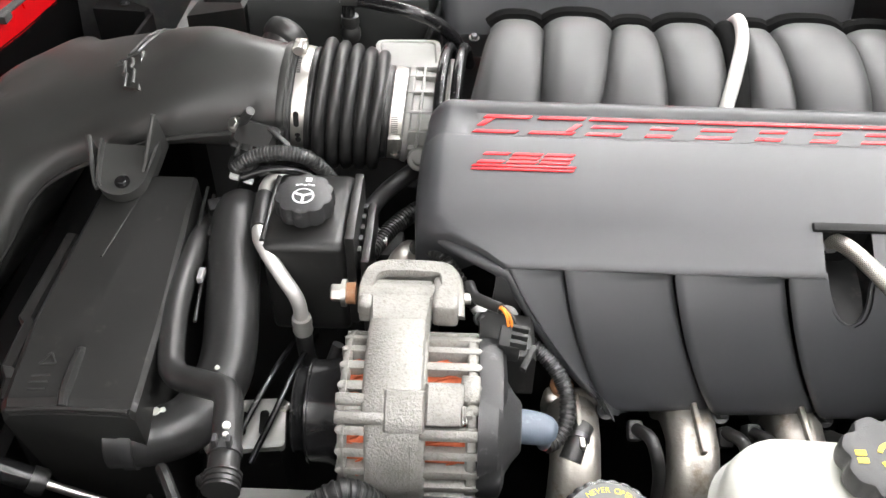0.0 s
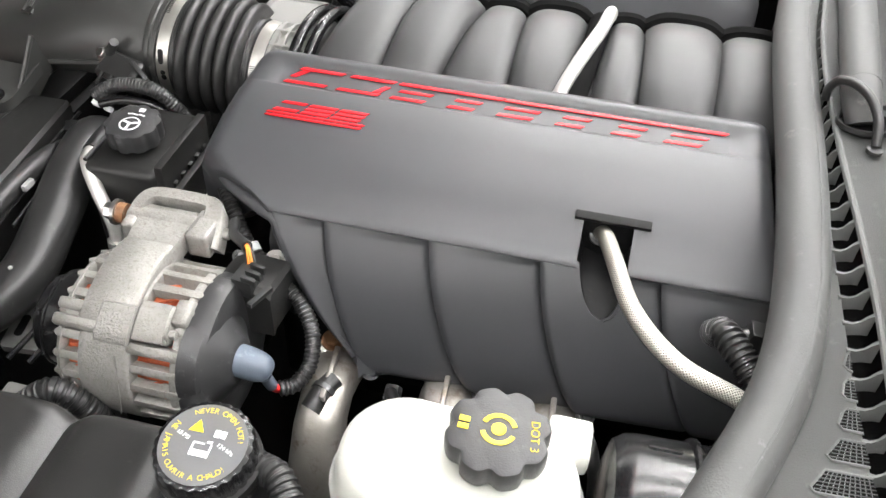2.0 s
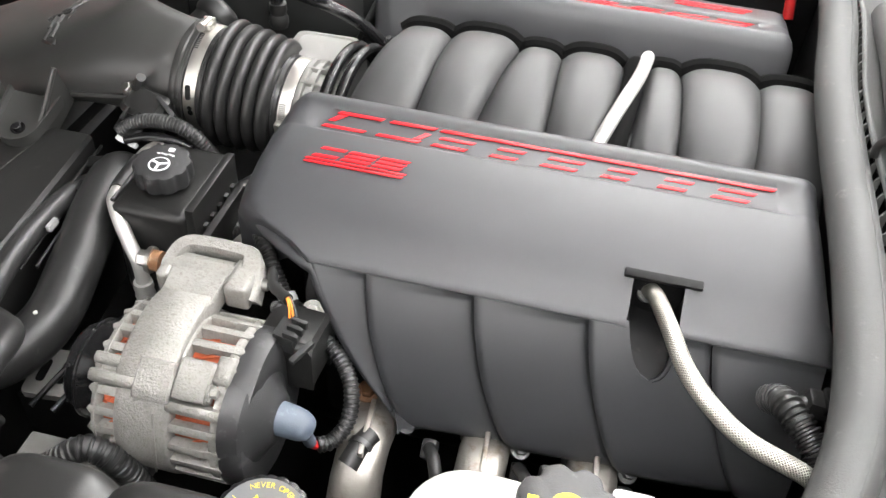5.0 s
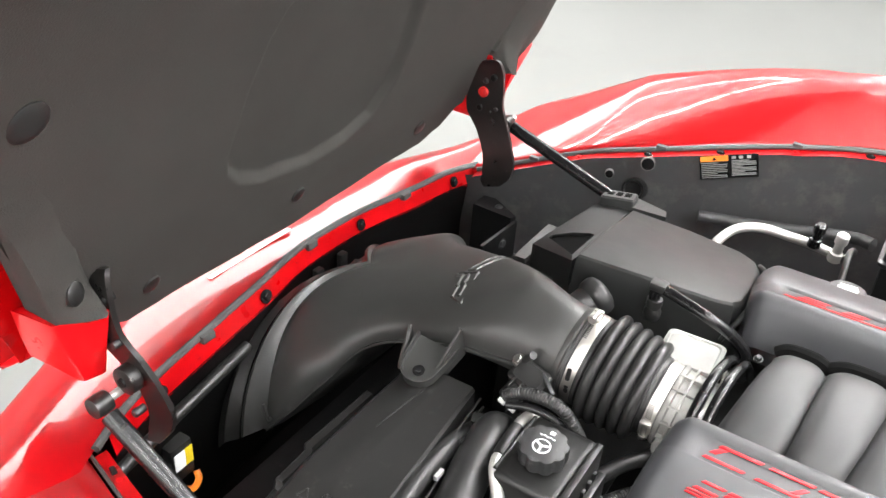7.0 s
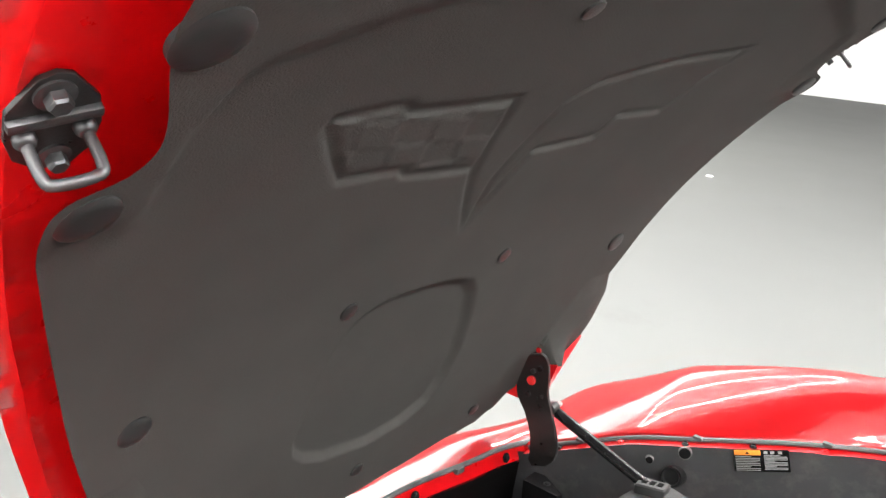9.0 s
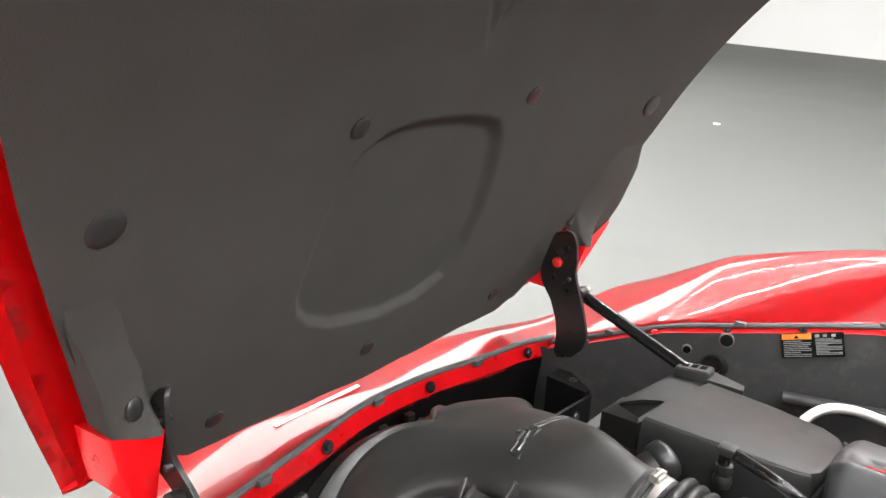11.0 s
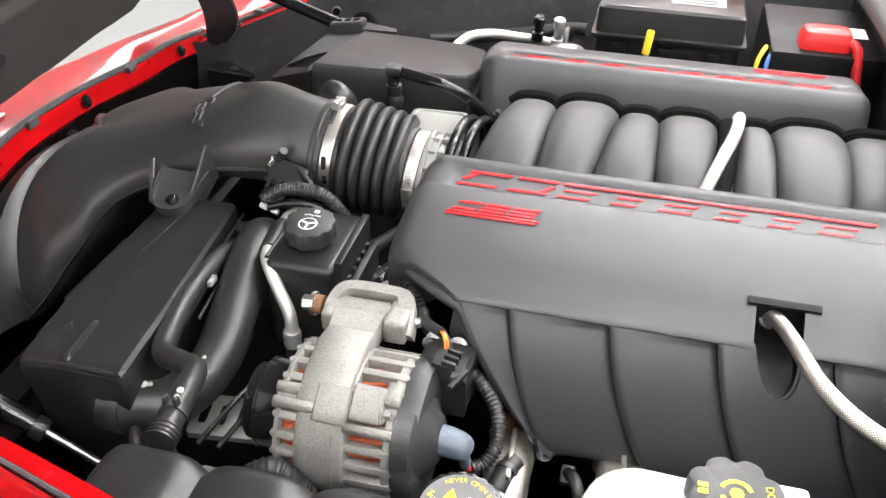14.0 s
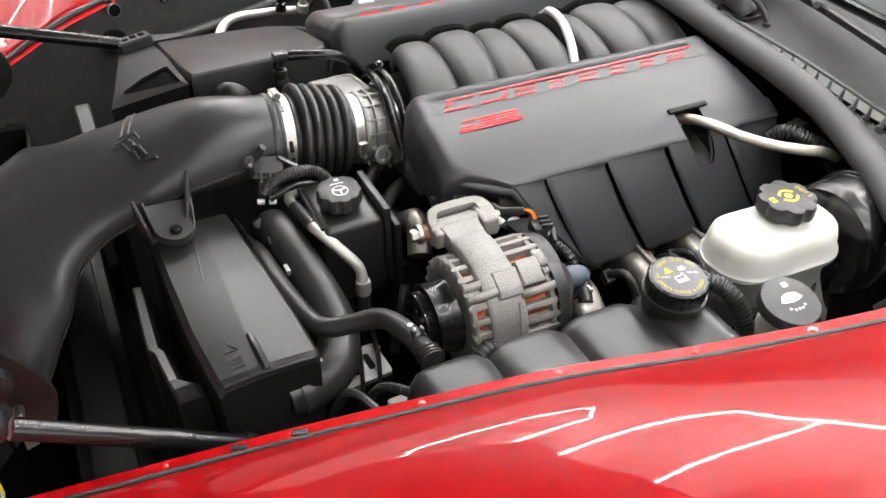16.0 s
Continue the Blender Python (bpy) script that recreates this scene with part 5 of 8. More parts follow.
loft(bm, [[V(x, 0.640 - 0.02 * q, 0.728 - 0.05 * q), V(x + 0.030 - 0.01 * q, 0.634 - 0.02 * q, 0.726 - 0.05 * q), V(x + 0.030 - 0.01 * q, 0.655, 0.70 - 0.05 * q), V(x, 0.660, 0.70 - 0.05 * q)] for q, x in ((-1, 0.050), (0, 0.046), (0.5, 0.050), (1.4, 0.066))])
solo("head_bracket", bm, DARKSTEEL, "dull cast bracket on the front of the cylinder head", "bracket", angle=30)
bolt((0.060, 0.622, 0.716), (0.05, -0.75, 0.65), 0.0085, 0.008, PIPE, None, name="flange_bolt")
tagged(bpy.data.objects["flange_bolt"], "large dull steel bolt on the cylinder head", "bolt")

# front of the engine block and depths below the things, shade put in as near black
t = thing("engine_block", (0.2, YC, 0.2), "dirty cast aluminium engine front and heads, coloured near black as shade, mostly hidden", "engine")
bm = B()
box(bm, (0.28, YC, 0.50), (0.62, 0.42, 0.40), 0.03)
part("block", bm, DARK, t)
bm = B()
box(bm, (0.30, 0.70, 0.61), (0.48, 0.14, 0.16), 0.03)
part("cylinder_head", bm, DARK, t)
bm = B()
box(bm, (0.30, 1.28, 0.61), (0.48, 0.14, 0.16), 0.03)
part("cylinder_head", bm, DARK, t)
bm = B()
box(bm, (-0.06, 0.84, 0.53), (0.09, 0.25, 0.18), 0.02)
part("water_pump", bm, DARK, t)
bm = B()
box(bm, (-0.14, 0.46, 0.585), (0.14, 0.05, 0.02), 0.004)
part("bracket_plate", bm, ALLOY, t)
for k, x in enumerate((0.138, 0.262, 0.375)):
    t = thing("exhaust_manifold_runner", (x, 0.5, 0.36), "bare cast exhaust manifold runner stained with heat", "exhaust", "exhaust runners")
    bm = B()
    rings = []
    for y, z, w, h in ((0.625, 0.575, 0.046, 0.05), (0.600, 0.598, 0.050, 0.052), (0.572, 0.612, 0.053, 0.052), (0.545, 0.612, 0.052, 0.052), (0.520, 0.596, 0.052, 0.056), (0.502, 0.560, 0.054, 0.060), (0.492, 0.50, 0.056, 0.064), (0.49, 0.38, 0.058, 0.064)):
        tilt = min(1.0, max(0.0, (0.60 - y) / 0.10))
        m = axis((x, y, z), (0, -lerp(1, 0.05, tilt), -lerp(0.0, 1.0, tilt)), (1, 0, 0))
        rings.append([m @ V(p, q, 0) for p, q in rounded(w, h, 0.018, 4)])
    loft(bm, rings)
    part("runner_pipe", bm, SHIELD, t, angle=45)
    bm = B()
    box(bm, (0, 0, 0), (0.062, 0.020, 0.056), 0.010, axis((x, 0.604, 0.600), (0, -0.35, 1), (1, 0, 0)), seg=3)
    part("flange", bm, SHIELD, t)
    bm = B()
    box(bm, (0, 0, 0), (0.006, 0.066, 0.010), 0.002, axis((x + 0.002, 0.552, 0.637), (0, -0.12, 1), (1, 0.05, 0)))
    part("cast_ridge", bm, SHIELD, t)
    bolt((x - 0.012, 0.603, 0.629), (0, -0.25, 1), 0.0085, 0.012, RUST, None, name="manifold_bolt")
    tagged([o for o in bpy.data.objects if o.name.startswith("manifold_bolt")][-1], "rusty exhaust manifold bolt", "bolt", "manifold bolts")
    bolt((x + 0.036, 0.586, 0.612), (0.2, -0.6, 1), 0.007, 0.012, DARKSTEEL, None, name="head_bolt")
    tagged([o for o in bpy.data.objects if o.name.startswith("head_bolt")][-1], "dull steel bolt beside the exhaust runner", "bolt", "head bolts")

# coolant tank with three swellings
t = thing("coolant_tank", (-0.03, 0.31, 0.58), "black plastic coolant expansion tank with swollen segments", "coolant tank")
bm = B()
rings = []
for i in range(49):
    x = -0.228 + 0.39 * i / 48
    q = ((x + 0.228) / 0.105) % 1.0
    bulge = (1 - abs(2 * q - 1) ** 4) * 0.012 if x < 0.09 else 0.008
    endf = min(1, (x + 0.235) / 0.02, (0.168 - x) / 0.02)
    zt = 0.748 + bulge - 0.012 * (1 - endf) + 0.04 * max(0, min(1, (x - 0.05) / 0.3))
    y0, y1 = 0.245 - 0.10 * (x + 0.03), 0.372 + bulge * 0.6 - 0.01 * (1 - endf)
    r = 0.022
    ring = [V(x, y0, 0.58), V(x, y0, zt - r)]
    for k in range(1, 5):
        a = radians(22.5 * k)
        ring.append(V(x, y0 + r - r * math.cos(a), zt - r + r * math.sin(a)))
    for k in range(0, 5):
        a = radians(22.5 * k)
        ring.append(V(x, y1 - r + r * math.sin(a), zt - r + r * math.cos(a)))
    ring.append(V(x, y1, 0.58))
    rings.append(ring)
loft(bm, rings)
part("tank", bm, PLASTIC, t, angle=50)
bm = B()
lathe(bm, [(0.036, -0.03), (0.036, 0.014), (0.041, 0.014), (0.041, 0.02), (0.034, 0.02)], axis((0.125, 0.338, 0.765), (0, -0.12, 1)), 32)
part("neck", bm, PLASTIC, t)
cap = fluted_cap(t, (0.125, 0.336, 0.784), (0, -0.12, 1), 0.0385, 0.024, 24, 0.035, GLOSSY)
CT = axis((0.125, 0.3331, 0.8080), (0, -0.12, 1), (1, 0, 0))
bm = B()
lathe(bm, [(0.0335, 0), (0.0335, 0.0004), (0.002, 0.0005)], CT, 40)
part("cap_disc", bm, DISC, cap, "grey printed disc")


def letters(text, size, m, mat, parent, name="lettering", arc=None):
    """Words as thin meshes: straight, or letter by letter on an arc (radius, middle angle, step, facing inwards)."""
    made = B()
    items = [(text, m)] if arc is None else []
    if arc:
        rad, mid, step, flip = arc
        for k, ch in enumerate(text):
            a = mid - (k - (len(text) - 1) / 2) * step * (1 if not flip else -1)
            items.append((ch, m @ pose(rad * math.cos(radians(a)), rad * math.sin(radians(a)), 0, 0, 0, a - 90 if not flip else a + 90)))
    for tx, mm in items:
        if tx == " ":
            continue
        cu = bpy.data.curves.new("lettering", "FONT")
        cu.body, cu.size, cu.align_x, cu.align_y, cu.extrude = tx, size, "CENTER", "CENTER", 0.0002
        cu.offset = -size * 0.012
        ob = bpy.data.objects.new("lettering", cu)
        me = ob.to_mesh()
        me.transform(mm)
        made.from_mesh(me)
        ob.to_mesh_clear()
        bpy.data.objects.remove(ob)
        bpy.data.curves.remove(cu)
    return part(name, made, mat, parent, smooth=False)


UP = CT @ Matrix.Translation((0, 0, 0.0008))
letters("NEVER OPEN HOT!", 0.0062, UP, YELLOW, cap, arc=(0.0278, 68, 7.6, False))
letters("NE JAMAIS OUVRIR A CHAUD!", 0.0062, UP, YELLOW, cap, arc=(0.0278, 240, 7.0, True))
letters("18 PSI", 0.0048, UP @ pose(-0.0175, 0.004, 0, 0, 0, -20), WHITE, cap)
letters("124 kPa", 0.0048, UP @ pose(0.018, -0.001, 0, 0, 0, -20), WHITE, cap)
bm = B()
for x, y, w, h in ((0, -0.007, 0.015, 0.0012), (-0.007, -0.002, 0.0012, 0.010), (0.007, -0.002, 0.0012, 0.010), (-0.003, 0.003, 0.009, 0.0012), (0.005, 0.005, 0.004, 0.002), (0, -0.0045, 0.013, 0.004)):
    box(bm, (0, 0, 0), (w, h, 0.0004), 0, UP @ pose(x, y - 0.003, 0))
part("tank_symbol", bm, WHITE, cap)
bm = B()
prism(bm, [(-0.006, -0.004), (0.006, -0.004), (0, 0.006)], 0.0004, UP @ pose(-0.009, 0.0125, 0))
part("warning_triangle", bm, YELLOW, cap)
bm = B()
for x in (-0.0025, 0.0025):
    box(bm, (0, 0, 0), (0.004, 0.006, 0.0004), 0, UP @ pose(0.010 + x, 0.010, 0))
part("book_symbol", bm, WHITE, cap)
bm = B()
tube(bm, [(0.16, 0.345, 0.775), (0.182, 0.335, 0.778), (0.20, 0.31, 0.765), (0.208, 0.285, 0.73), (0.205, 0.265, 0.68), (0.20, 0.25, 0.60)], 0.0115, 14, 8, wave=0.1, pitch=0.0055)
solo("overflow_hose", bm, RUBBER, "black corrugated hose beside the coolant cap", "hose")

# brake fluid reservoir
t = thing("brake_fluid_reservoir", (0.315, 0.37, 0.68), "milky white brake fluid reservoir with a grey lobed cap", "fluid reservoir")
BM = axis((0.312, 0.369, 0), (0, 0, 1), (1, -0.03, 0))


def pill(w, h, r, z):
    return [BM @ V(x, y, z) for x, y in rounded(w, h, r, 8)]


bm = B()
D = -0.009
loft(bm, [pill(w, h, r, z + D) for w, h, r, z in ((0.140, 0.070, 0.033, 0.714), (0.160, 0.086, 0.040, 0.717), (0.170, 0.093, 0.044, 0.727), (0.178, 0.098, 0.047, 0.766), (0.199, 0.117, 0.056, 0.771), (0.200, 0.118, 0.057, 0.777), (0.190, 0.108, 0.052, 0.780), (0.188, 0.106, 0.051, 0.798), (0.182, 0.100, 0.049, 0.810), (0.167, 0.086, 0.041, 0.8165), (0.135, 0.058, 0.027, 0.818))])
part("tank", bm, RESERVOIR, t, angle=60)
bm = B()
box(bm, (0.391, 0.421, 0.782), (0.036, 0.038, 0.026), 0.006)
part("inlet_spout", bm, RESERVOIR, t)
bm = B()
loft(bm, [[V(x - w, 0.326, z), V(x + w, 0.326, z), V(x + w, 0.344, z), V(x - w, 0.344, z)] for x, z, w in ((0.352, 0.716, 0.016), (0.355, 0.690, 0.0115), (0.357, 0.660, 0.0105), (0.358, 0.650, 0.0085))])
part("mount_leg", bm, RESERVOIR, t)
bm = B()
box(bm, (0, 0, 0), (0.022, 0.020, 0.020), 0.003, axis((0.334, 0.328, 0.708), (0, -0.3, 1), (1, 0, -0.1)))
box(bm, (0, 0, 0), (0.014, 0.012, 0.030), 0.003, axis((0.336, 0.322, 0.692), (0.1, -0.3, 1), (1, 0, -0.1)))
part("level_sensor", bm, DARK, t, "black level sensor plug")
cap = fluted_cap(t, (0.338, 0.383, 0.814), (0, -0.02, 1), 0.0395, 0.021, 8, 0.135, CAPGREY, bite=2.8)
CT = axis((0.338, 0.3825, 0.8354), (0, -0.02, 1), (1, 0, 0))
letters("DOT 3", 0.0092, CT @ pose(0.0265, 0.0, 0.0, 0, 0, -84), YELLOW, cap)
bm = B()
for a0, a1 in ((20, 160), (200, 340)):
    for rr, w in ((0.0120, 0.0036),):
        pts = [((rr - w / 2) * math.cos(radians(a)), (rr - w / 2) * math.sin(radians(a))) for a in range(a0, a1 + 1, 10)] + [((rr + w / 2) * math.cos(radians(a)), (rr + w / 2) * math.sin(radians(a))) for a in range(a1, a0 - 1, -10)]
        prism(bm, pts, 0.0005, CT)
lathe(bm, [(0.0055, 0), (0.0055, 0.0005), (0.0035, 0.0005)], CT, 24)
part("brake_symbol", bm, YELLOW, cap)
bm = B()
for x in (-0.003, 0.003):
    box(bm, (0, 0, 0), (0.0045, 0.008, 0.0005), 0, CT @ pose(-0.026, x * 1.1, 0.0003, 0, 0, 90))
part("book_symbol", bm, YELLOW, cap)
# master cylinder and booster
t = thing("brake_booster", (0.52, 0.39, 0.55), "glossy black steel brake booster drum behind the reservoir", "brake booster")
bm = B()
lathe(bm, [(0.045, -0.085), (0.062, -0.075), (0.095, -0.05), (0.108, -0.03), (0.112, 0.0), (0.112, 0.05), (0.118, 0.052), (0.118, 0.062), (0.112, 0.064), (0.11, 0.14)], axis((0.51, 0.405, 0.655), (1, 0, 0), (0, 0, 1)), 48)
part("drum", bm, GLOSSY, t)
bm = B()
tube(bm, [(0.27, 0.375, 0.665), (0.43, 0.385, 0.675)], 0.026, 20, 2)
part("master_cylinder", bm, ALLOY, t)
bm = B()
lathe(bm, [(0.03, -0.012), (0.066, -0.011), (0.078, -0.007), (0.0835, 0.002), (0.085, 0.014), (0.085, 0.050), (0.0885, 0.052), (0.0895, 0.0545), (0.0885, 0.057), (0.084, 0.059), (0.084, 0.12)], axis((0.434, 0.374, 0.736), (1, 0.03, 0), (0, 0, 1)), 56)
part("front_housing", bm, GLOSSY, t, angle=25)
for a in (62, 118):
    bm = B()
    prism(bm, rounded(0.026, 0.006, 0.0028), 0.002, axis((0.462, 0.374 - 0.0845 * math.cos(radians(a)), 0.736 + 0.0845 * math.sin(radians(a))), (0, -math.cos(radians(a)), math.sin(radians(a))), (1, 0, 0)), 0.0008)
    part("pressed_rib", bm, GLOSSY, t)
bm = B()
prism(bm, [(0.357, 0.724), (0.386, 0.724), (0.394, 0.692), (0.412, 0.662), (0.431, 0.636), (0.436, 0.612), (0.430, 0.602), (0.412, 0.604), (0.407, 0.622), (0.395, 0.646), (0.379, 0.672), (0.367, 0.692)], 0.014, axis((0, 0.346, 0), (0, -1, 0), (1, 0, 0)), 0.003)
part("mount_flange", bm, PIPE, t, "dull alloy mounting arm")
bm = B()
prism(bm, [(0.372, 0.708), (0.381, 0.708), (0.384, 0.690), (0.390, 0.676), (0.384, 0.676), (0.376, 0.690)], 0.002, axis((0, 0.3318, 0), (0, -1, 0), (1, 0, 0)))
part("mount_pocket", bm, DARKSTEEL, t)
bm = B()
lathe(bm, [(0.0095, 0.0), (0.0095, 0.010), (0.0075, 0.011), (0.0075, 0.018), (0.0045, 0.019), (0.0045, 0.034), (0.003, 0.036)], axis((0.409, 0.334, 0.629), (-1, -0.1, 0.03)), 18)
part("mount_stud", bm, STEEL, t)
bolt((0.409, 0.334, 0.629), (-1, -0.1, 0.03), 0.0098, 0.009, STEEL, t)
bm = B()
tube(bm, [(0.47, 0.29, 0.66), (0.475, 0.275, 0.69), (0.49, 0.27, 0.71), (0.52, 0.275, 0.71)], 0.004, 8, 4)
part("brake_line", bm, PIPE, t)

# washer filler cap
t = thing("washer_filler", (0.236, 0.255, 0.70), "grey washer fluid cap with a white windscreen symbol", "filler cap")
bm = B()
tube(bm, [(0.236, 0.275, 0.62), (0.237, 0.265, 0.73), (0.238, 0.258, 0.775)], 0.026, 20, 4)
part("neck", bm, RESERVOIR, t)
WN = V(0.0, -0.22, 1).normalized()
bm = B()
lathe(bm, [(0.034, -0.012), (0.0385, -0.010), (0.0395, 0.0), (0.037, 0.005), (0.02, 0.007)], axis((0.238, 0.256, 0.783), WN), 36)
cap = part("cap", bm, CAPGREY, t)
CT = axis(V(0.238, 0.256, 0.783) + WN * 0.0075, WN, (1, 0, 0))
bm = B()
prism(bm, [(-0.0165, -0.001), (-0.011, 0.0075), (-0.005, 0.0095), (0.0, 0.010), (0.005, 0.0095), (0.011, 0.0075), (0.0165, -0.001), (0.009, -0.0035), (0.0, -0.0045), (-0.009, -0.0035)], 0.0005, CT)
part("windscreen_symbol", bm, WHITE, cap)
for x in (-0.005, 0.005):
    bm = B()
    box(bm, (0, 0, 0), (0.008, 0.0016, 0.0004), 0, CT @ pose(x, -0.001, 0.0007, 0, 0, 20))
    part("wiper_symbol", bm, CAPGREY, cap)
for k in range(5):
    bm = B()
    box(bm, (0, 0, 0), (0.003, 0.003, 0.0005), 0, CT @ pose(-0.011 + 0.0055 * k, -0.012 - (0.003 if k in (1, 2, 3) else 0), 0))
    part("drop_symbol", bm, WHITE, cap)
bm = B()
box(bm, (0, 0, 0), (0.008, 0.007, 0.0005), 0, CT @ pose(0.006, 0.022, 0))
part("book_symbol", bm, WHITE, cap)
bm = B()
box(bm, (0, 0, 0), (0.017, 0.005, 0.05), 0.0018, CT @ pose(-0.002, -0.0405, -0.03))
box(bm, (0, 0, 0), (0.017, 0.014, 0.004), 0.0015, CT @ pose(-0.002, -0.0365, -0.005))
part("cap_tongue", bm, CAPGREY, cap)

# braided hose and corrugated conduit at the rear
t = thing("braided_hose", (0.45, 0.55, 0.74), "steel-braided hose rising from the slot of the engine cover", "hose")
bm = B()
tube(bm, [(0.386, 0.705, 0.740), (0.390, 0.685, 0.780), (0.396, 0.660, 0.799), (0.408, 0.614, 0.808), (0.425, 0.562, 0.809), (0.449, 0.524, 0.809), (0.477, 0.499, 0.808), (0.521, 0.489, 0.797), (0.545, 0.482, 0.785)], 0.0085, 16, 8, uv=True)
part("braid", bm, BRAID, t)
bm = B()
lathe(bm, [(0.011, 0), (0.0115, 0.004), (0.011, 0.012)], axis((0.390, 0.685, 0.780), (0.1, -0.7, 0.6)), 20)
part("ferrule", bm, DARKSTEEL, t)
bm = B()
tube(bm, [(0.505, 0.578, 0.778), (0.509, 0.566, 0.794), (0.513, 0.553, 0.800), (0.525, 0.535, 0.797), (0.542, 0.514, 0.787), (0.555, 0.498, 0.772), (0.565, 0.488, 0.745)], 0.0115, 16, 8, wave=0.17, pitch=0.0055)
solo("corrugated_conduit", bm, RUBBER, "black corrugated conduit curling at the rear of the bay", "conduit")

# small things low at the front of the engine
t = thing("wiring_loom", (-0.2, 0.44, 0.6), "bundle of thin black wires and sleeves beside the shroud", "wiring loom")
rng = random.Random(4)
for k in range(9):
    bm = B()
    a, b = rng.uniform(-0.03, 0.03), rng.uniform(-0.02, 0.02)
    tube(bm, [(-0.27 + a, 0.47 + b, 0.60), (-0.25 + a, 0.44 + b, 0.645 + b), (-0.215 + a, 0.41, 0.65 + a * 0.5), (-0.19 + b, 0.40 + a, 0.61), (-0.18 + b, 0.42, 0.54)], 0.003 + 0.003 * (k % 2), 8, 5, wave=0.08 if k % 3 == 0 else 0, pitch=0.005)
    part("wire", bm, RUBBER, t)
for k, (x, y, z) in enumerate(((-0.275, 0.755, 0.70), (-0.285, 0.80, 0.705))):
    bm = B()
    box(bm, (0, 0, 0), (0.024, 0.016, 0.018), 0.003, axis((x, y, z), (0.2, -0.4, 1), (1, 0.4 * (k % 2), 0)))
    solo("loom_clip", bm, DARK, "small black plastic loom clip", "clip", "loom clips")
t = thing("bracket_rods", (-0.2, 0.55, 0.57), "pair of thin dark rods slanting over the alloy plate", "rods")
for k in range(2):
    bm = B()
    tube(bm, [(-0.232 + 0.026 * k, 0.515, 0.590), (-0.215 + 0.026 * k, 0.57, 0.602), (-0.196 + 0.022 * k, 0.64, 0.604), (-0.180 + 0.02 * k, 0.70, 0.59)], 0.0036, 8, 3)
    part("rod", bm, GLOSSY, t)
t = thing("slotted_bracket", (-0.22, 0.57, 0.56), "pale alloy bracket plate with slots beside the pulley", "bracket")
bm = B()
prism(bm, rounded(0.088, 0.062, 0.006), 0.010, axis((-0.222, 0.572, 0.573), (0, -0.1, 1), (1, 0.1, 0)), 0.002)
part("plate", bm, ALLOY, t)
for x, y in ((-0.250, 0.568), (-0.226, 0.570), (-0.202, 0.573)):
    bm = B()
    prism(bm, rounded(0.010, 0.030, 0.004), 0.001, axis((x, y, 0.5842), (0, -0.1, 1), (1, 0.1, 0)))
    part("slot", bm, MESHBLACK, t)
bm = B()
loft(bm, [[V(x, y, z) for x, y in ((-0.268, 0.538), (-0.180, 0.544), (-0.182, 0.606), (-0.266, 0.600))] for z in (0.235, 0.568, 0.572)])
part("holder", bm, DARK, t, angle=25)
bolt((-0.184, 0.595, 0.584), (0, 0, 1), 0.005, 0.006, STEEL, t)
bm = B()
tube(bm, [(-0.15, 0.60, 0.56), (-0.135, 0.61, 0.62), (-0.12, 0.625, 0.66)], 0.007, 10, 3)
solo("sensor_rod", bm, DARKSTEEL, "dark metal rod beside the alternator", "rod")
bm = B()
tube(bm, [(-0.125, 0.41, 0.67), (-0.09, 0.425, 0.69), (-0.06, 0.43, 0.66), (-0.05, 0.44, 0.60)], 0.012, 12, 5, wave=0.08, pitch=0.006)
solo("loom_sleeve", bm, RUBBER, "ribbed black sleeve between tank and alternator", "hose")
# between alternator and exhaust: sensor plug, loom and bracket
t = thing("oxygen_sensor_plug", (0.12, 0.52, 0.58), "black plug with ribbed loom under the engine cover", "plug")
bm = B()
tube(bm, [(0.13, 0.515, 0.618), (0.138, 0.535, 0.628), (0.145, 0.55, 0.63)], 0.012, 14, 3)
part("plug_body", bm, RUBBER, t)
bm = B()
lathe(bm, [(0.012, -0.003), (0.0135, -0.003), (0.0135, 0.003), (0.012, 0.003)], axis((0.138, 0.535, 0.628), (0.25, 0.9, 0.1)), 18)
part("band", bm, DARKSTEEL, t)
for k, x in enumerate((0.205, 0.30, 0.33, 0.41)):
    bm = B()
    box(bm, (0, 0, 0), (0.016, 0.022, 0.022), 0.004, axis((x, 0.565 - 0.005 * (k % 2), 0.605), (0.1 * (k % 3 - 1), -0.6, 1)))
    solo("coil_plug", bm, DARK if k % 2 else CAPGREY, "dark plug and bracket under the engine cover", "plug", "coil plugs")
    bm = B()
    tube(bm, [(x, 0.56, 0.615), (x + 0.01, 0.535, 0.63), (x + 0.02, 0.515, 0.60), (x + 0.025, 0.51, 0.54)], 0.007, 10, 4)
    solo("spark_lead", bm, RUBBER, "black spark plug lead", "lead", "spark leads")

t = thing("bulkhead_plug", (0.56, 0.565, 0.80), "black plug joining the corrugated conduit at the rear", "plug")
bm = B()
box(bm, (0, 0, 0), (0.030, 0.020, 0.018), 0.003, axis((0.546, 0.572, 0.790), (0.2, 0, 1), (1, 0.05, 0.05)))
part("plug_body", bm, PLASTIC, t)
bm = B()
box(bm, (0, 0, 0), (0.012, 0.024, 0.012), 0.002, axis((0.551, 0.571, 0.797), (0.2, 0, 1), (1, 0.05, 0.05)))
part("latch", bm, DARK, t)
bm = B()
tube(bm, [(0.516, 0.566, 0.784), (0.526, 0.569, 0.787), (0.536, 0.571, 0.788)], 0.0085, 14, 3)
part("collar", bm, PLASTIC, t)

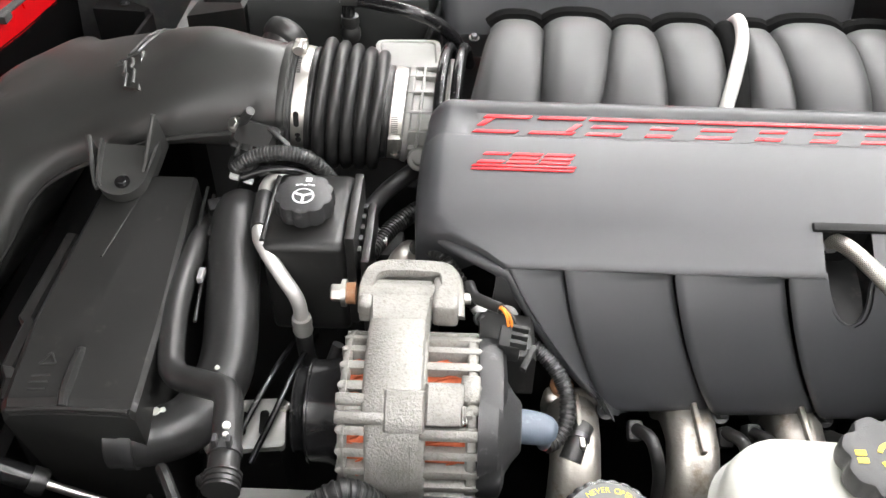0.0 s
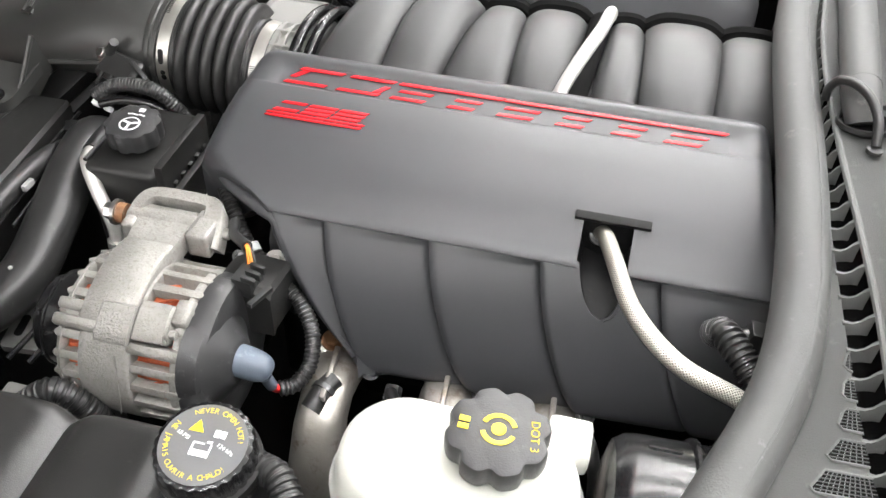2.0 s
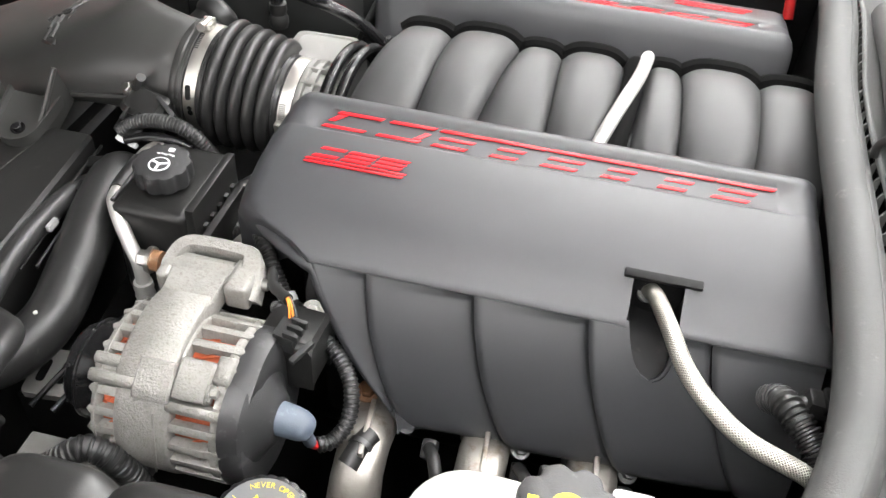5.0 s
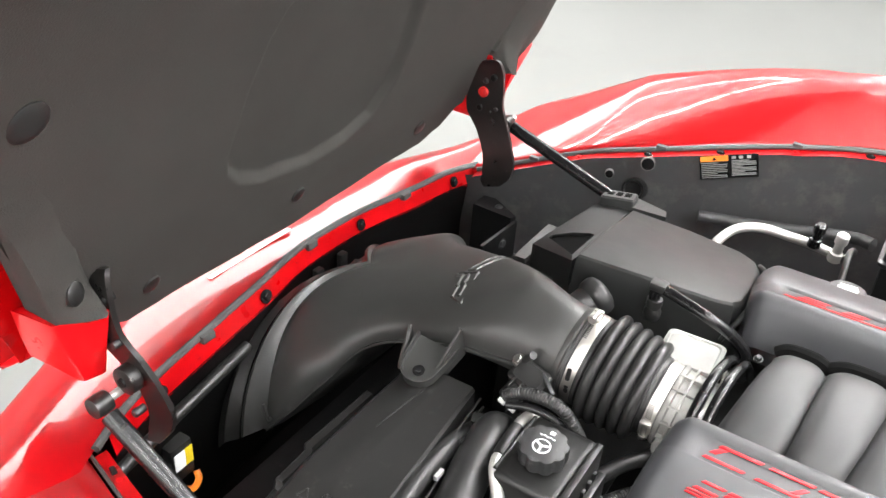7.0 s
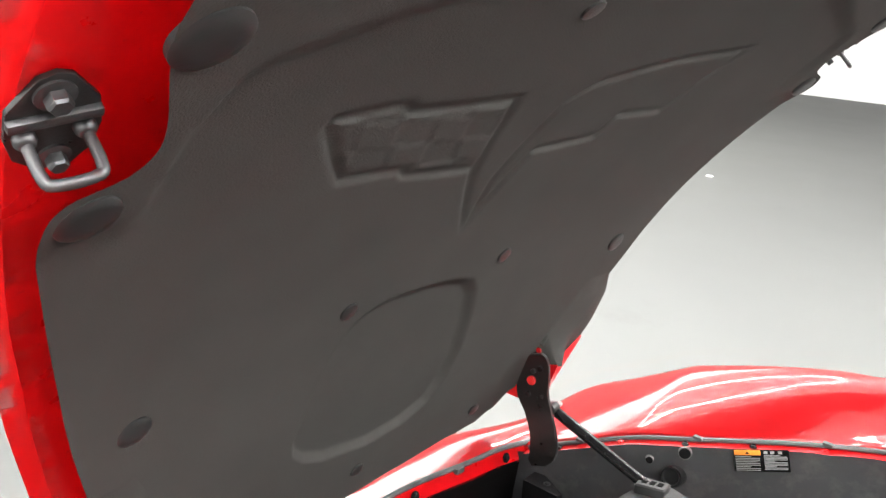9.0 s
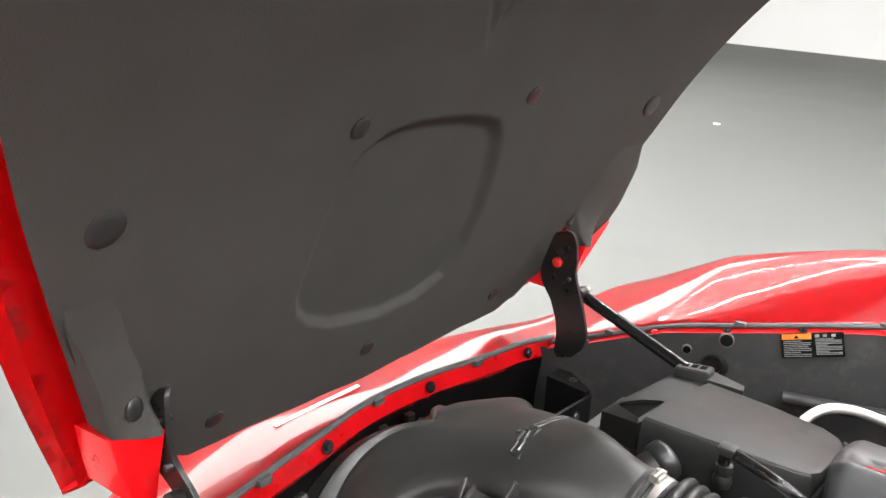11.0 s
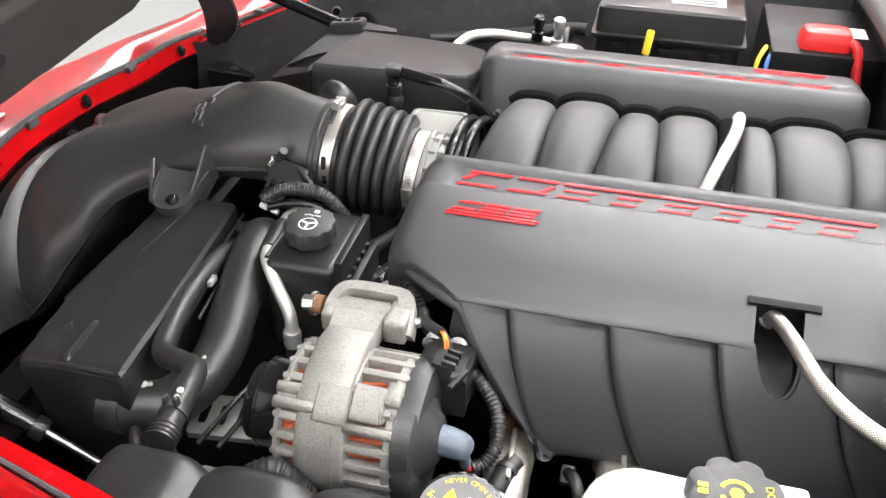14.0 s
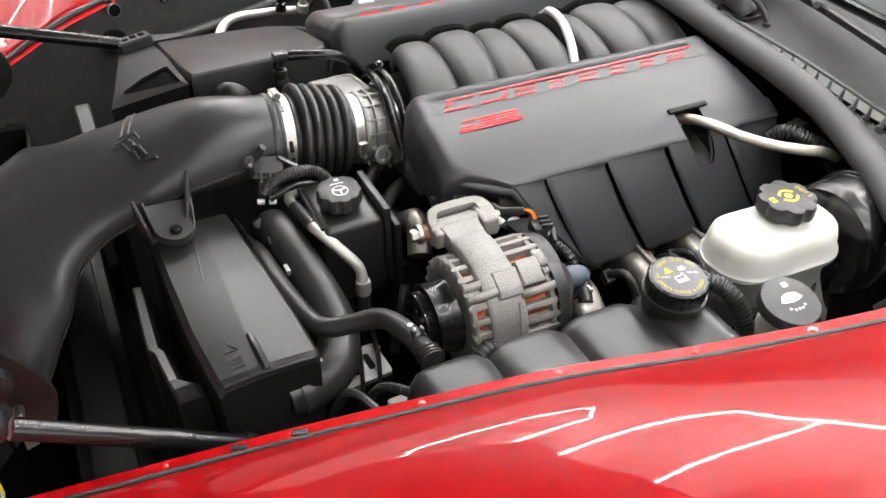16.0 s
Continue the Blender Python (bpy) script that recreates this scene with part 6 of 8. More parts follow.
# ---------------------------------------------------------------- bodywork
CY = 1.0  # the car's middle line
RAIL = [(-0.72, 0.465, 0.652), (-0.40, 0.350, 0.745), (-0.20, 0.270, 0.805), (-0.08, 0.220, 0.838), (0.03, 0.180, 0.852), (0.25, 0.134, 0.857), (0.60, 0.09, 0.86), (1.0, 0.08, 0.86)]


RAILS = [tuple(p) for p in catmull(RAIL, 12)]
RAILY, RAILZ = [(a, b) for a, b, c in RAILS], [(a, c) for a, b, c in RAILS]


def rail(x, side=-1):
    y, z = poly(RAILY, x), poly(RAILZ, x)
    if side > 0:  # the far side sits a little higher towards the front
        z += 0.045 * max(0, 1 - abs(x + 0.48) / 0.40) ** 0.8 if abs(x + 0.48) < 0.40 else 0.0
    return (y if side < 0 else 2 * CY - y), z


TALL = [(p.x, p.y) for p in catmull([(-0.93, 0.15, 0), (-0.70, 0.45, 0), (-0.45, 1.0, 0), (-0.2, 1.3, 0), (0.1, 1.3, 0), (0.5, 0.95, 0), (1.0, 0.8, 0)], 10)]


def fender(side):
    t = thing("front_fender", (-0.1, CY + side * 0.85, 0.0), "glossy red front fender with its hood gap rail", "fender", "front fenders")
    OUT = [(0.0, -0.014), (0.002, -0.004), (0.010, 0.004), (0.03, 0.020), (0.06, 0.042), (0.09, 0.060), (0.12, 0.073), (0.15, 0.080), (0.175, 0.080), (0.195, 0.070), (0.21, 0.045), (0.22, 0.0), (0.225, -0.1), (0.225, -0.3), (0.20, -0.68)]

    OUTS = [(p.x, p.y) for p in catmull([(a, b, 0) for a, b in OUT], 6)]

    LOW = [(0.0, -0.014), (0.002, -0.004), (0.010, 0.003), (0.03, 0.012), (0.07, 0.026), (0.12, 0.038), (0.17, 0.046), (0.22, 0.048), (0.27, 0.044), (0.31, 0.032), (0.335, 0.005), (0.345, -0.05), (0.35, -0.15), (0.35, -0.3), (0.32, -0.68)]
    LOWS = [(p.x, p.y) for p in catmull([(a, b, 0) for a, b in LOW], 6)]

    def fn(u, v):
        x = lerp(-0.93, 1.0, u)
        y, z = rail(max(x, -0.72), side)
        k = v * (len(OUTS) - 1)
        i = min(int(k), len(OUTS) - 2)
        f = k - i
        d = lerp(OUTS[i][0], OUTS[i + 1][0], f)
        h = lerp(OUTS[i][1], OUTS[i + 1][1], f)
        front = max(0, -0.72 - x)
        wide = (0.985 - abs(y - CY)) / 0.22 * (1 - 1.6 * front)
        tall = lerp(1.0, poly(TALL, x), min(1, max(0, (h + 0.01) / 0.02)))
        p = V(x, y + side * d * wide - side * 0.3 * front, z + h * tall - 0.12 * front - 4.0 * front ** 2)
        if side < 0:  # the near wing has a long flat crown behind the wheel
            q = V(x, y + side * lerp(LOWS[i][0], LOWS[i + 1][0], f), z + lerp(LOWS[i][1], LOWS[i + 1][1], f))
            g = min(1, max(0, (x + 0.62) / 0.3))
            p = p.lerp(q, g * g * (3 - 2 * g))
        return p

    bm = B()
    surface(bm, fn, 90, 84, 0.004)
    part("panel", bm, PAINT, t, angle=60)
    bm = B()

    def ledge(u, v):
        x = lerp(-0.72, 0.62, u)
        y, z = rail(x, side)
        return V(x, y - side * lerp(0.004, 0.030, v), z - 0.014 - 0.004 * v)

    surface(bm, ledge, 40, 3, 0.003)
    part("ledge", bm, PAINTIN, t)
    bm = B()
    tube(bm, [(x, rail(x, side)[0] - side * 0.005, rail(x, side)[1] - 0.009) for x in [-0.72 + 0.067 * k for k in range(21)]], 0.006 if side > 0 else 0.003, 8, 3)
    part("gap_seal", bm, SEAL, t, "grey rubber strip")
    for k in range(10):
        x = -0.64 + 0.135 * k
        y, z = rail(x, side)
        bolt((x, y - side * 0.019, z - 0.0165), (0, 0, 1), 0.006 if side > 0 else 0.0035, 0.005 if side > 0 else 0.002, PAINTIN if k % 3 == 1 or side < 0 else GLOSSY, t)
    for k in range(5 if side > 0 else 0):
        x = -0.60 + 0.25 * k
        y, z = rail(x, side)
        bm = B()
        box(bm, (x, y - side * 0.007, z - 0.004), (0.022, 0.012, 0.008), 0.0015)
        part("seal_clip", bm, SEAL, t)
    bm = B()

    def wall(u, v):
        x = lerp(-0.74, 0.65, u)
        y, z = rail(x, side)
        dent = 0.006 * math.sin(x * 21) * v
        return V(x, y - side * (0.026 + 0.010 * v + dent), lerp(z - 0.018, 0.25, v))

    surface(bm, wall, 40, 12, 0.004)
    # near wall is coloured almost black for its shade; far wall keeps the grey
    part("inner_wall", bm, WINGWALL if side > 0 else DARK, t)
    for x in (-0.665, -0.425, -0.36) if side < 0 else ():
        y, z = rail(x, side)
        bm = B()
        prism(bm, rounded(0.020, 0.008, 0.0038), 0.0012, axis((x, y + 0.019, z - 0.0155), (0, 0.1, 1), (1, -0.35, 0.25)))
        part("rail_slot", bm, GLOSSY, t)
    return t


fender(-1)
fender(1)
t = thing("warning_label", (-0.208, 1.688, 0.78), "printed warning label with an orange band on the inner wing", "label")
LX = -0.210
LY = rail(LX, 1)[0] - 0.042
LM = axis((LX, LY + 0.004, 0.779), (0.30, -1, 0.10), (1, 0.36, 0.27))
bm = B()
prism(bm, rounded(0.118, 0.052, 0.003), 0.001, LM)
part("label_sheet", bm, GLOSSY, t)
bm = B()
prism(bm, [(-0.057, 0.013), (-0.001, 0.013), (-0.001, 0.025), (-0.057, 0.025)], 0.0014, LM)
part("orange_band", bm, ORANGE, t)
rng = random.Random(8)
for k in range(9):
    w = 0.052 if k % 3 else rng.uniform(0.030, 0.048)
    bm = B()
    box(bm, (0, 0, 0), (w, 0.0014, 0.0008), 0, LM @ pose(-0.055 + w / 2, 0.0095 - 0.0040 * k, 0.0012))
    part("print_bar", bm, LABELG, t)
for k in range(11):
    w = 0.048 if k % 4 else rng.uniform(0.020, 0.040)
    bm = B()
    box(bm, (0, 0, 0), (w, 0.0014, 0.0008), 0, LM @ pose(0.006 + w / 2, 0.0125 - 0.0032 * k, 0.0012))
    part("print_bar", bm, LABELG, t)
for x in (0.010, 0.024, 0.040):
    bm = B()
    box(bm, (0, 0, 0), (0.008, 0.006, 0.0008), 0, LM @ pose(x, 0.0195, 0.0012))
    part("print_bar", bm, LABELG, t)
bm = B()
prism(bm, [(-0.034, 0.0155), (-0.024, 0.0155), (-0.029, 0.0225)], 0.0018, LM)
part("warning_triangle", bm, GLOSSY, t)
for x, z, r in ((-0.434, 0.721, 0.0085), (-0.363, 0.757, 0.0135)):
    t = thing("wall_hole", (x, rail(x, 1)[0] - 0.03, z), "round hole with a thin bright rim in the inner wing", "hole", "wing holes")
    yy = rail(x, 1)[0] - 0.036 - 0.008 * math.sin(x * 21) * 0.2
    m = axis((x, yy, z), (0.35, -1, 0.05))
    bm = B()
    lathe(bm, [(r * 0.98, -0.008), (r * 1.12, -0.008), (r * 1.12, 0.0012), (r * 0.98, 0.0016)], m, 24)
    part("rim", bm, ALLOY, t)
    # black disc over the uncut wall paints the dark inside of the hole
    bm = B()
    lathe(bm, [(r, -0.006), (r, 0.0020), (r * 0.3, 0.0021)], m, 24)
    part("hole_shade_disc", bm, MESHBLACK, t)

# front cross panel: red rail with bolts, nose skin in front of it
FRONT = [(0.40, -0.66, 0.650), (0.52, -0.715, 0.650), (0.61, -0.735, 0.657), (0.75, -0.742, 0.676), (0.86, -0.750, 0.686), (1.0, -0.775, 0.682), (1.18, -0.785, 0.666), (1.35, -0.765, 0.655), (1.47, -0.745, 0.655), (1.6, -0.70, 0.65)]


FRONTS = [tuple(p) for p in catmull(FRONT, 8)]
FRONTX, FRONTZ = [(a, b) for a, b, c in FRONTS], [(a, c) for a, b, c in FRONTS]


def front(y):
    return poly(FRONTX, y), poly(FRONTZ, y)


t = thing("nose_panel", (-0.8, CY, 0.0), "glossy red nose of the car with a bolted red cross rail", "nose panel")
bm = B()


def nose(u, v):
    y = lerp(0.34, 1.66, u)
    x, z = front(y)
    xf = -1.03 + 0.42 * (y - CY) ** 2
    if v < 0.7:
        q = v / 0.7
        return V(lerp(x - 0.014, xf, q), y, z + 0.014 - 0.036 * q ** 1.8 + 0.02 * math.sin(q * math.pi) * (abs(y - CY) / 0.6) ** 2)
    q = (v - 0.7) / 0.3
    return V(xf - 0.06 * math.sin(min(1, q * 2) * math.pi / 2), y, z - 0.022 - 0.47 * q ** 1.4)


surface(bm, nose, 50, 24, 0.004)
part("skin", bm, PAINT, t, angle=60)
bm = B()
surface(bm, lambda u, v: V(front(lerp(0.50, 1.53, u))[0] - 0.010 + 0.012 * v, lerp(0.50, 1.53, u), front(lerp(0.50, 1.53, u))[1] + lerp(0.014, -0.026, v)), 60, 3, 0.004)
part("cross_rail", bm, PAINTIN, t)
bm = B()
tube(bm, [(front(0.47 + 0.054 * k)[0] - 0.012, 0.47 + 0.054 * k, front(0.47 + 0.054 * k)[1] + 0.016) for k in range(21)], 0.0065, 8, 3)
part("rail_seal", bm, SEAL, t, "grey rubber strip")
for y in (0.609, 0.861, 1.176, 1.468):
    x, z = front(y)
    bolt((x + 0.001, y, z - 0.005), (1, 0, 0.3), 0.008, 0.008, GLOSSY, t)
for y in (0.72, 1.02, 1.32):
    x, z = front(y)
    bm = B()
    box(bm, (x - 0.006, y, z + 0.013), (0.016, 0.026, 0.014), 0.002)
    part("clip", bm, SEAL, t)
bm = B()
surface(bm, lambda u, v: V(front(lerp(0.46, 1.56, u))[0] + 0.002 - 0.03 * v, lerp(0.46, 1.56, u), front(lerp(0.46, 1.56, u))[1] - 0.022 - 0.35 * v), 20, 4, 0.004)
part("radiator_support", bm, DARK, t)
bm = B()
tube(bm, [(-0.70, 0.48, 0.600), (-0.725, 0.66, 0.605), (-0.74, 0.80, 0.615)], 0.011, 10, 4)
part("support_bar", bm, PLASTIC, t)
for y in (0.90, 1.02, 1.10):
    x, z = front(y)
    bm = B()
    box(bm, (x + 0.012, y, z - 0.05), (0.014, 0.02, 0.03), 0.003)
    part("push_clip", bm, PLASTIC, t)
bm = B()
prism(bm, rounded(0.011, 0.208, 0.002), 0.0015, axis((-0.846, 0.929, 0.6965), (-0.12, 0, 1), (1, 0.0, 0)))
part("trim_strip", bm, WHITE, t, "narrow white reflective strip")

bm = B()
box(bm, (-0.835, CY, 0.43), (0.02, 1.16, 0.42), 0)
part("front_closing_panel", bm, DARK, t)

# bay bottom, its depth of shade put in as matt black
t = thing("undertray", (-0.05, CY, 0.20), "undertray below the engine, coloured black as the shade of the bay", "undertray")
bm = B()
box(bm, (-0.05, CY, 0.22), (1.55, 1.7, 0.03), 0)
part("tray_sheet", bm, MESHBLACK, t)
for x in (-0.6, 0.65):
    bm = B()
    box(bm, (x, CY, 0.11), (0.06, 1.4, 0.19), 0.01)
    part("cross_member", bm, DARK, t)
bm = B()
box(bm, (0.64, CY, 0.52), (0.02, 1.62, 0.58), 0)
solo("bulkhead", bm, DARK, "dark bulkhead behind the engine", "bulkhead")

# ---------------------------------------------------------------- hood, swung up from the front


def hood_pt(y, z, off=0.0):
    return V(-0.80 + 0.4 * (z - 0.795) + 0.65 * max(0, z - 1.2) ** 2 + 0.05 * (abs(y - CY) / 0.7) ** 2.4 + off, y, z)


EDGE = [(0.70, 0.470), (0.734, 0.457), (0.80, 0.432), (0.894, 0.395), (1.03, 0.345), (1.235, 0.278), (1.34, 0.246), (1.5, 0.190), (1.7, 0.13), (1.85, 0.13), (1.93, 0.2)]
LEFT = [(0.78, 0.503), (0.866, 0.464), (1.0, 0.410), (1.13, 0.352), (1.25, 0.308), (1.357, 0.271), (1.471, 0.226), (1.545, 0.194), (1.575, 0.181), (1.596, 0.179), (1.610, 0.190), (1.617, 0.212), (1.625, 0.234), (1.644, 0.247), (1.671, 0.238), (1.724, 0.203), (1.75, 0.196), (1.80, 0.20), (1.86, 0.24)]
LEFT = [(p.x, p.y) for p in catmull([(a, b, 0) for a, b in LEFT], 6)]
EDGE = [(p.x, p.y) for p in catmull([(a, b, 0) for a, b in EDGE], 6)]
BOTTOM = [(0.30, 0.87), (0.46, 0.865), (0.52, 0.83), (0.57, 0.785), (0.62, 0.762), (0.684, 0.757), (0.877, 0.742), (1.0, 0.735), (1.123, 0.742), (1.316, 0.757), (1.38, 0.762), (1.43, 0.785), (1.48, 0.83), (1.54, 0.865), (1.70, 0.87)]


def sheet(edge, bottom, top, off, dent=None):
    def fn(u, v):
        zt = top
        y0 = lerp(0.42, 1.58, u)
        z = lerp(0.70, zt, v)
        for _ in range(3):
            yl = poly(edge, z)
            y0 = lerp(yl, 2 * CY - yl, u)
            z = lerp(bottom(y0), zt, v)
        p = hood_pt(y0, z, off)
        if dent:
            p.x += dent(y0, z)
        return p
    return fn


# pressed emblem: two waving flags on poles, the first chequered
FLAG_A = [(0.447, 1.642), (0.574, 1.649), (0.600, 1.637), (0.815, 1.634), (0.880, 1.500), (0.968, 1.378), (0.858, 1.512), (0.698, 1.527), (0.676, 1.540), (0.562, 1.545)]
FLAG_B = [(0.972, 1.385), (0.941, 1.487), (0.950, 1.616), (0.991, 1.644), (1.174, 1.671), (1.402, 1.684), (1.330, 1.563), (1.181, 1.567), (1.173, 1.528), (1.001, 1.522)]
POCKET = [(0.756, 1.003), (0.770, 0.968), (0.800, 0.940), (0.860, 0.912), (0.987, 0.889), (1.080, 0.898), (1.142, 0.928), (1.170, 0.985), (1.174, 1.060), (1.158, 1.145), (1.136, 1.208), (1.105, 1.240), (1.060, 1.254), (1.000, 1.263), (0.890, 1.267), (0.830, 1.255), (0.797, 1.232), (0.776, 1.185), (0.762, 1.115)]
BOSS = [(0.0, 1.50), (0.277, 1.655), (0.286, 1.688), (0.300, 1.704), (0.344, 1.719), (0.390, 1.733), (0.60, 1.79), (1.0, 1.90)]


def inside_by(pts, y, z):
    """Distance to the outline, positive inside."""
    d, inn = 9.0, False
    for (y0, z0), (y1, z1) in zip(pts, pts[1:] + pts[:1]):
        ey, ez = y1 - y0, z1 - z0
        f = min(1, max(0, ((y - y0) * ey + (z - z0) * ez) / (ey * ey + ez * ez)))
        d = min(d, math.hypot(y - y0 - f * ey, z - z0 - f * ez))
        if (z0 > z) != (z1 > z) and y < y0 + ey * (z - z0) / ez:
            inn = not inn
    return d if inn else -d


def emblem(y, z):
    if not (0.46 < y < 1.5 and 1.37 < z < 1.69):
        return 0.0
    h = 0.0
    for pts in (FLAG_A, FLAG_B):
        s = inside_by(pts, y, z)
        if s > -0.006:
            h -= 0.0075 * math.exp(-((s - 0.004) / 0.0058) ** 2)
            if s > 0.004:
                h -= 0.001
    if inside_by(FLAG_A, y, z) > 0.010:
        c = (y - 0.52 + 0.62 * (z - 1.62)) / 0.070
        r = (z - 1.625 + 0.07 * (y - 0.55)) / 0.034
        if (math.floor(c) + math.floor(r)) % 2:
            h += 0.0026
    return h


def dent(y, z):
    """Depressions pressed into the felt: a leaf-shaped pocket in the middle, broad pockets at the rear corners, a raised strip at each hinge."""
    d = 0.0
    if 0.72 < y < 1.21 and 0.86 < z < 1.30:
        q = min(1, max(0, (inside_by(POCKET, y, z) + 0.006) / 0.022))
        d -= 0.016 * q * q * (3 - 2 * q)
    yy = min(y, 2 * CY - y)
    if z > 1.5:
        g = max(0.277 - yy, z - poly(BOSS, yy)) if yy > 0.277 or z < 1.655 else max(0.277 - yy, z - 1.655)
        q = min(1, max(0, (g + 0.012) / 0.024)) * min(1, max(0, (z - 1.54) / 0.05))
        d += 0.012 * q * q * (3 - 2 * q)
    return d + emblem(y, z)


t = thing("hood", (-0.8, CY, 0.72), "open red hood, tipped forward, with a dark felt liner", "hood")
bm = B()
surface(bm, sheet(EDGE, lambda y: 0.70 + 0.045 * (abs(y - CY) / 0.6) ** 4 + 0.115 * max(0, 1 - (abs(y - CY) / 0.5) ** 6), 1.93, -0.075), 60, 60, 0.012)
part("skin", bm, PAINT, t, angle=60)
bm = B()
surface(bm, sheet([(z, y + 0.012) for z, y in EDGE], lambda y: 0.745 + 0.05 * (abs(y - CY) / 0.6) ** 4, 1.92, -0.030), 60, 60, 0.012)
part("inner_frame", bm, PAINTIN, t, angle=60)
for sgn in (-1, 1):
    # the boxed red corner under the liner tab
    def c(x, y, z):
        return V(x, CY + sgn * (CY - y), z)

    bm = B()
    loft(bm, [[c(-0.745, 0.425, 0.915), c(-0.681, 0.434, 0.915), c(-0.674, 0.438, 0.917), c(-0.650, 0.486, 0.921), c(-0.648, 0.492, 0.920), c(-0.745, 0.505, 0.90)],
              [c(-0.765, 0.440, 0.85), c(-0.689, 0.450, 0.85), c(-0.682, 0.454, 0.85), c(-0.670, 0.488, 0.85), c(-0.670, 0.494, 0.85), c(-0.77, 0.51, 0.85)],
              [c(-0.79, 0.458, 0.80), c(-0.697, 0.463, 0.802), c(-0.690, 0.467, 0.801), c(-0.684, 0.490, 0.80), c(-0.685, 0.496, 0.80), c(-0.775, 0.512, 0.81)]])
    part("corner_box", bm, PAINTIN, t, angle=35)
    # return flange at the foot of the flank
    bm = B()
    loft(bm, [[c(-0.875, 0.455, 0.738), c(-0.840, 0.450, 0.758), c(-0.765, 0.468, 0.815), c(-0.76, 0.48, 0.84)], [c(-0.87, 0.475, 0.745), c(-0.84, 0.475, 0.765), c(-0.775, 0.485, 0.815), c(-0.76, 0.49, 0.84)]])
    part("flank_return", bm, PAINTIN, t)
    # felt tab that climbs off the liner over the box
    bm = B()
    rings = []
    for k in range(9):
        f = k / 8
        z = lerp(1.15, 0.917, f)
        g = f ** 1.5
        yo, yi = lerp(0.352, 0.436, f), lerp(0.480, 0.491, f)
        so, si = hood_pt(yo, z, 0.0).x, hood_pt(yi, z, 0.0).x
        xo, xi = lerp(so, -0.676, g) + 0.03 * math.sin(math.pi * f), lerp(si, -0.645, f ** 3)
        ym = (yo + yi) / 2
        rings.append([c(so - 0.01, yo, z), c(xo, yo + 0.001, z), c(xo + 0.004, yo + 0.006, z), c((xo + xi) / 2 + 0.008, ym, z), c(xi + 0.003, yi - 0.008, z), c(xi - 0.003, yi, z), c(si - 0.01, yi + 0.012, z)])
    loft(bm, rings)
    part("liner_tab", bm, FELT, t, angle=50)
    if sgn < 0:
        bm = B()
        lathe(bm, [(0.015, -0.004), (0.015, 0.0015), (0.012, 0.0035), (0.006, 0.0045)], axis(c(-0.663, 0.462, 0.955), V(1, -0.35 * sgn, 0.15)), 24)
        part("push_pin", bm, PLASTIC, t)
bm = B()
flank = [V(-0.695, 1.50, 0.95), V(-0.695, 1.53, 0.832), V(-0.700, 1.57, 0.827), V(-0.702, 1.702, 0.918), V(-0.702, 1.69, 0.93), V(-0.697, 1.584, 0.899)]
loft(bm, [[p - V(0.03, 0, 0) for p in flank], [p - V(0.002, 0, 0) for p in flank], flank])
part("flank", bm, PAINTIN, t, angle=30)
bm = B()
flap = [V(-0.690, 1.50, 0.962), V(-0.694, 1.584, 0.897), V(-0.699, 1.69, 0.927), V(-0.700, 1.735, 0.955), hood_pt(1.70, 1.06, -0.004), hood_pt(1.655, 1.13, 0.004), hood_pt(1.58, 1.10, 0.006)]
mid = sum(flap, V(0, 0, 0)) / 7 + V(0.012, 0, 0)
loft(bm, [[p - V(0.02, 0, 0) for p in flap], flap, [p.lerp(mid, 0.35) + V(0.006, 0, 0) for p in flap], [p.lerp(mid, 0.8) + V(0.004, 0, 0) for p in flap]])
part("liner_flap", bm, FELT, t, angle=60)
bm = B()
surface(bm, sheet(LEFT, lambda y: smooth(BOTTOM, y), 1.86, 0.012, dent), 300, 260)
ln = part("liner", bm, FELT, t, "dark grey felt liner with pressed pockets", angle=75)
for y, z, r in ((0.769, 1.276, 0.017), (1.17, 1.280, 0.017), (0.402, 1.219, 0.024), (1.598, 1.219, 0.024), (0.985, 0.818, 0.016), (1.352, 0.818, 0.016), (0.648, 0.818, 0.016), (0.214, 1.590, 0.027), (0.230, 1.730, 0.030), (1.770, 1.730, 0.030), (1.786, 1.590, 0.027), (0.762, 1.746, 0.016)):
    bm = B()
    p = hood_pt(y, z, 0.0125 + dent(y, z))
    nrm = V(1, -0.12 * (y - CY), -0.42 - 1.3 * max(0, z - 1.2))
    lathe(bm, [(r, -0.004), (r, 0.0014), (r * 0.94, 0.0026), (r * 0.6, 0.0036), (r * 0.15, 0.0038)], axis(p, nrm), 28)
    part("push_pin", bm, HOUSING, ln)
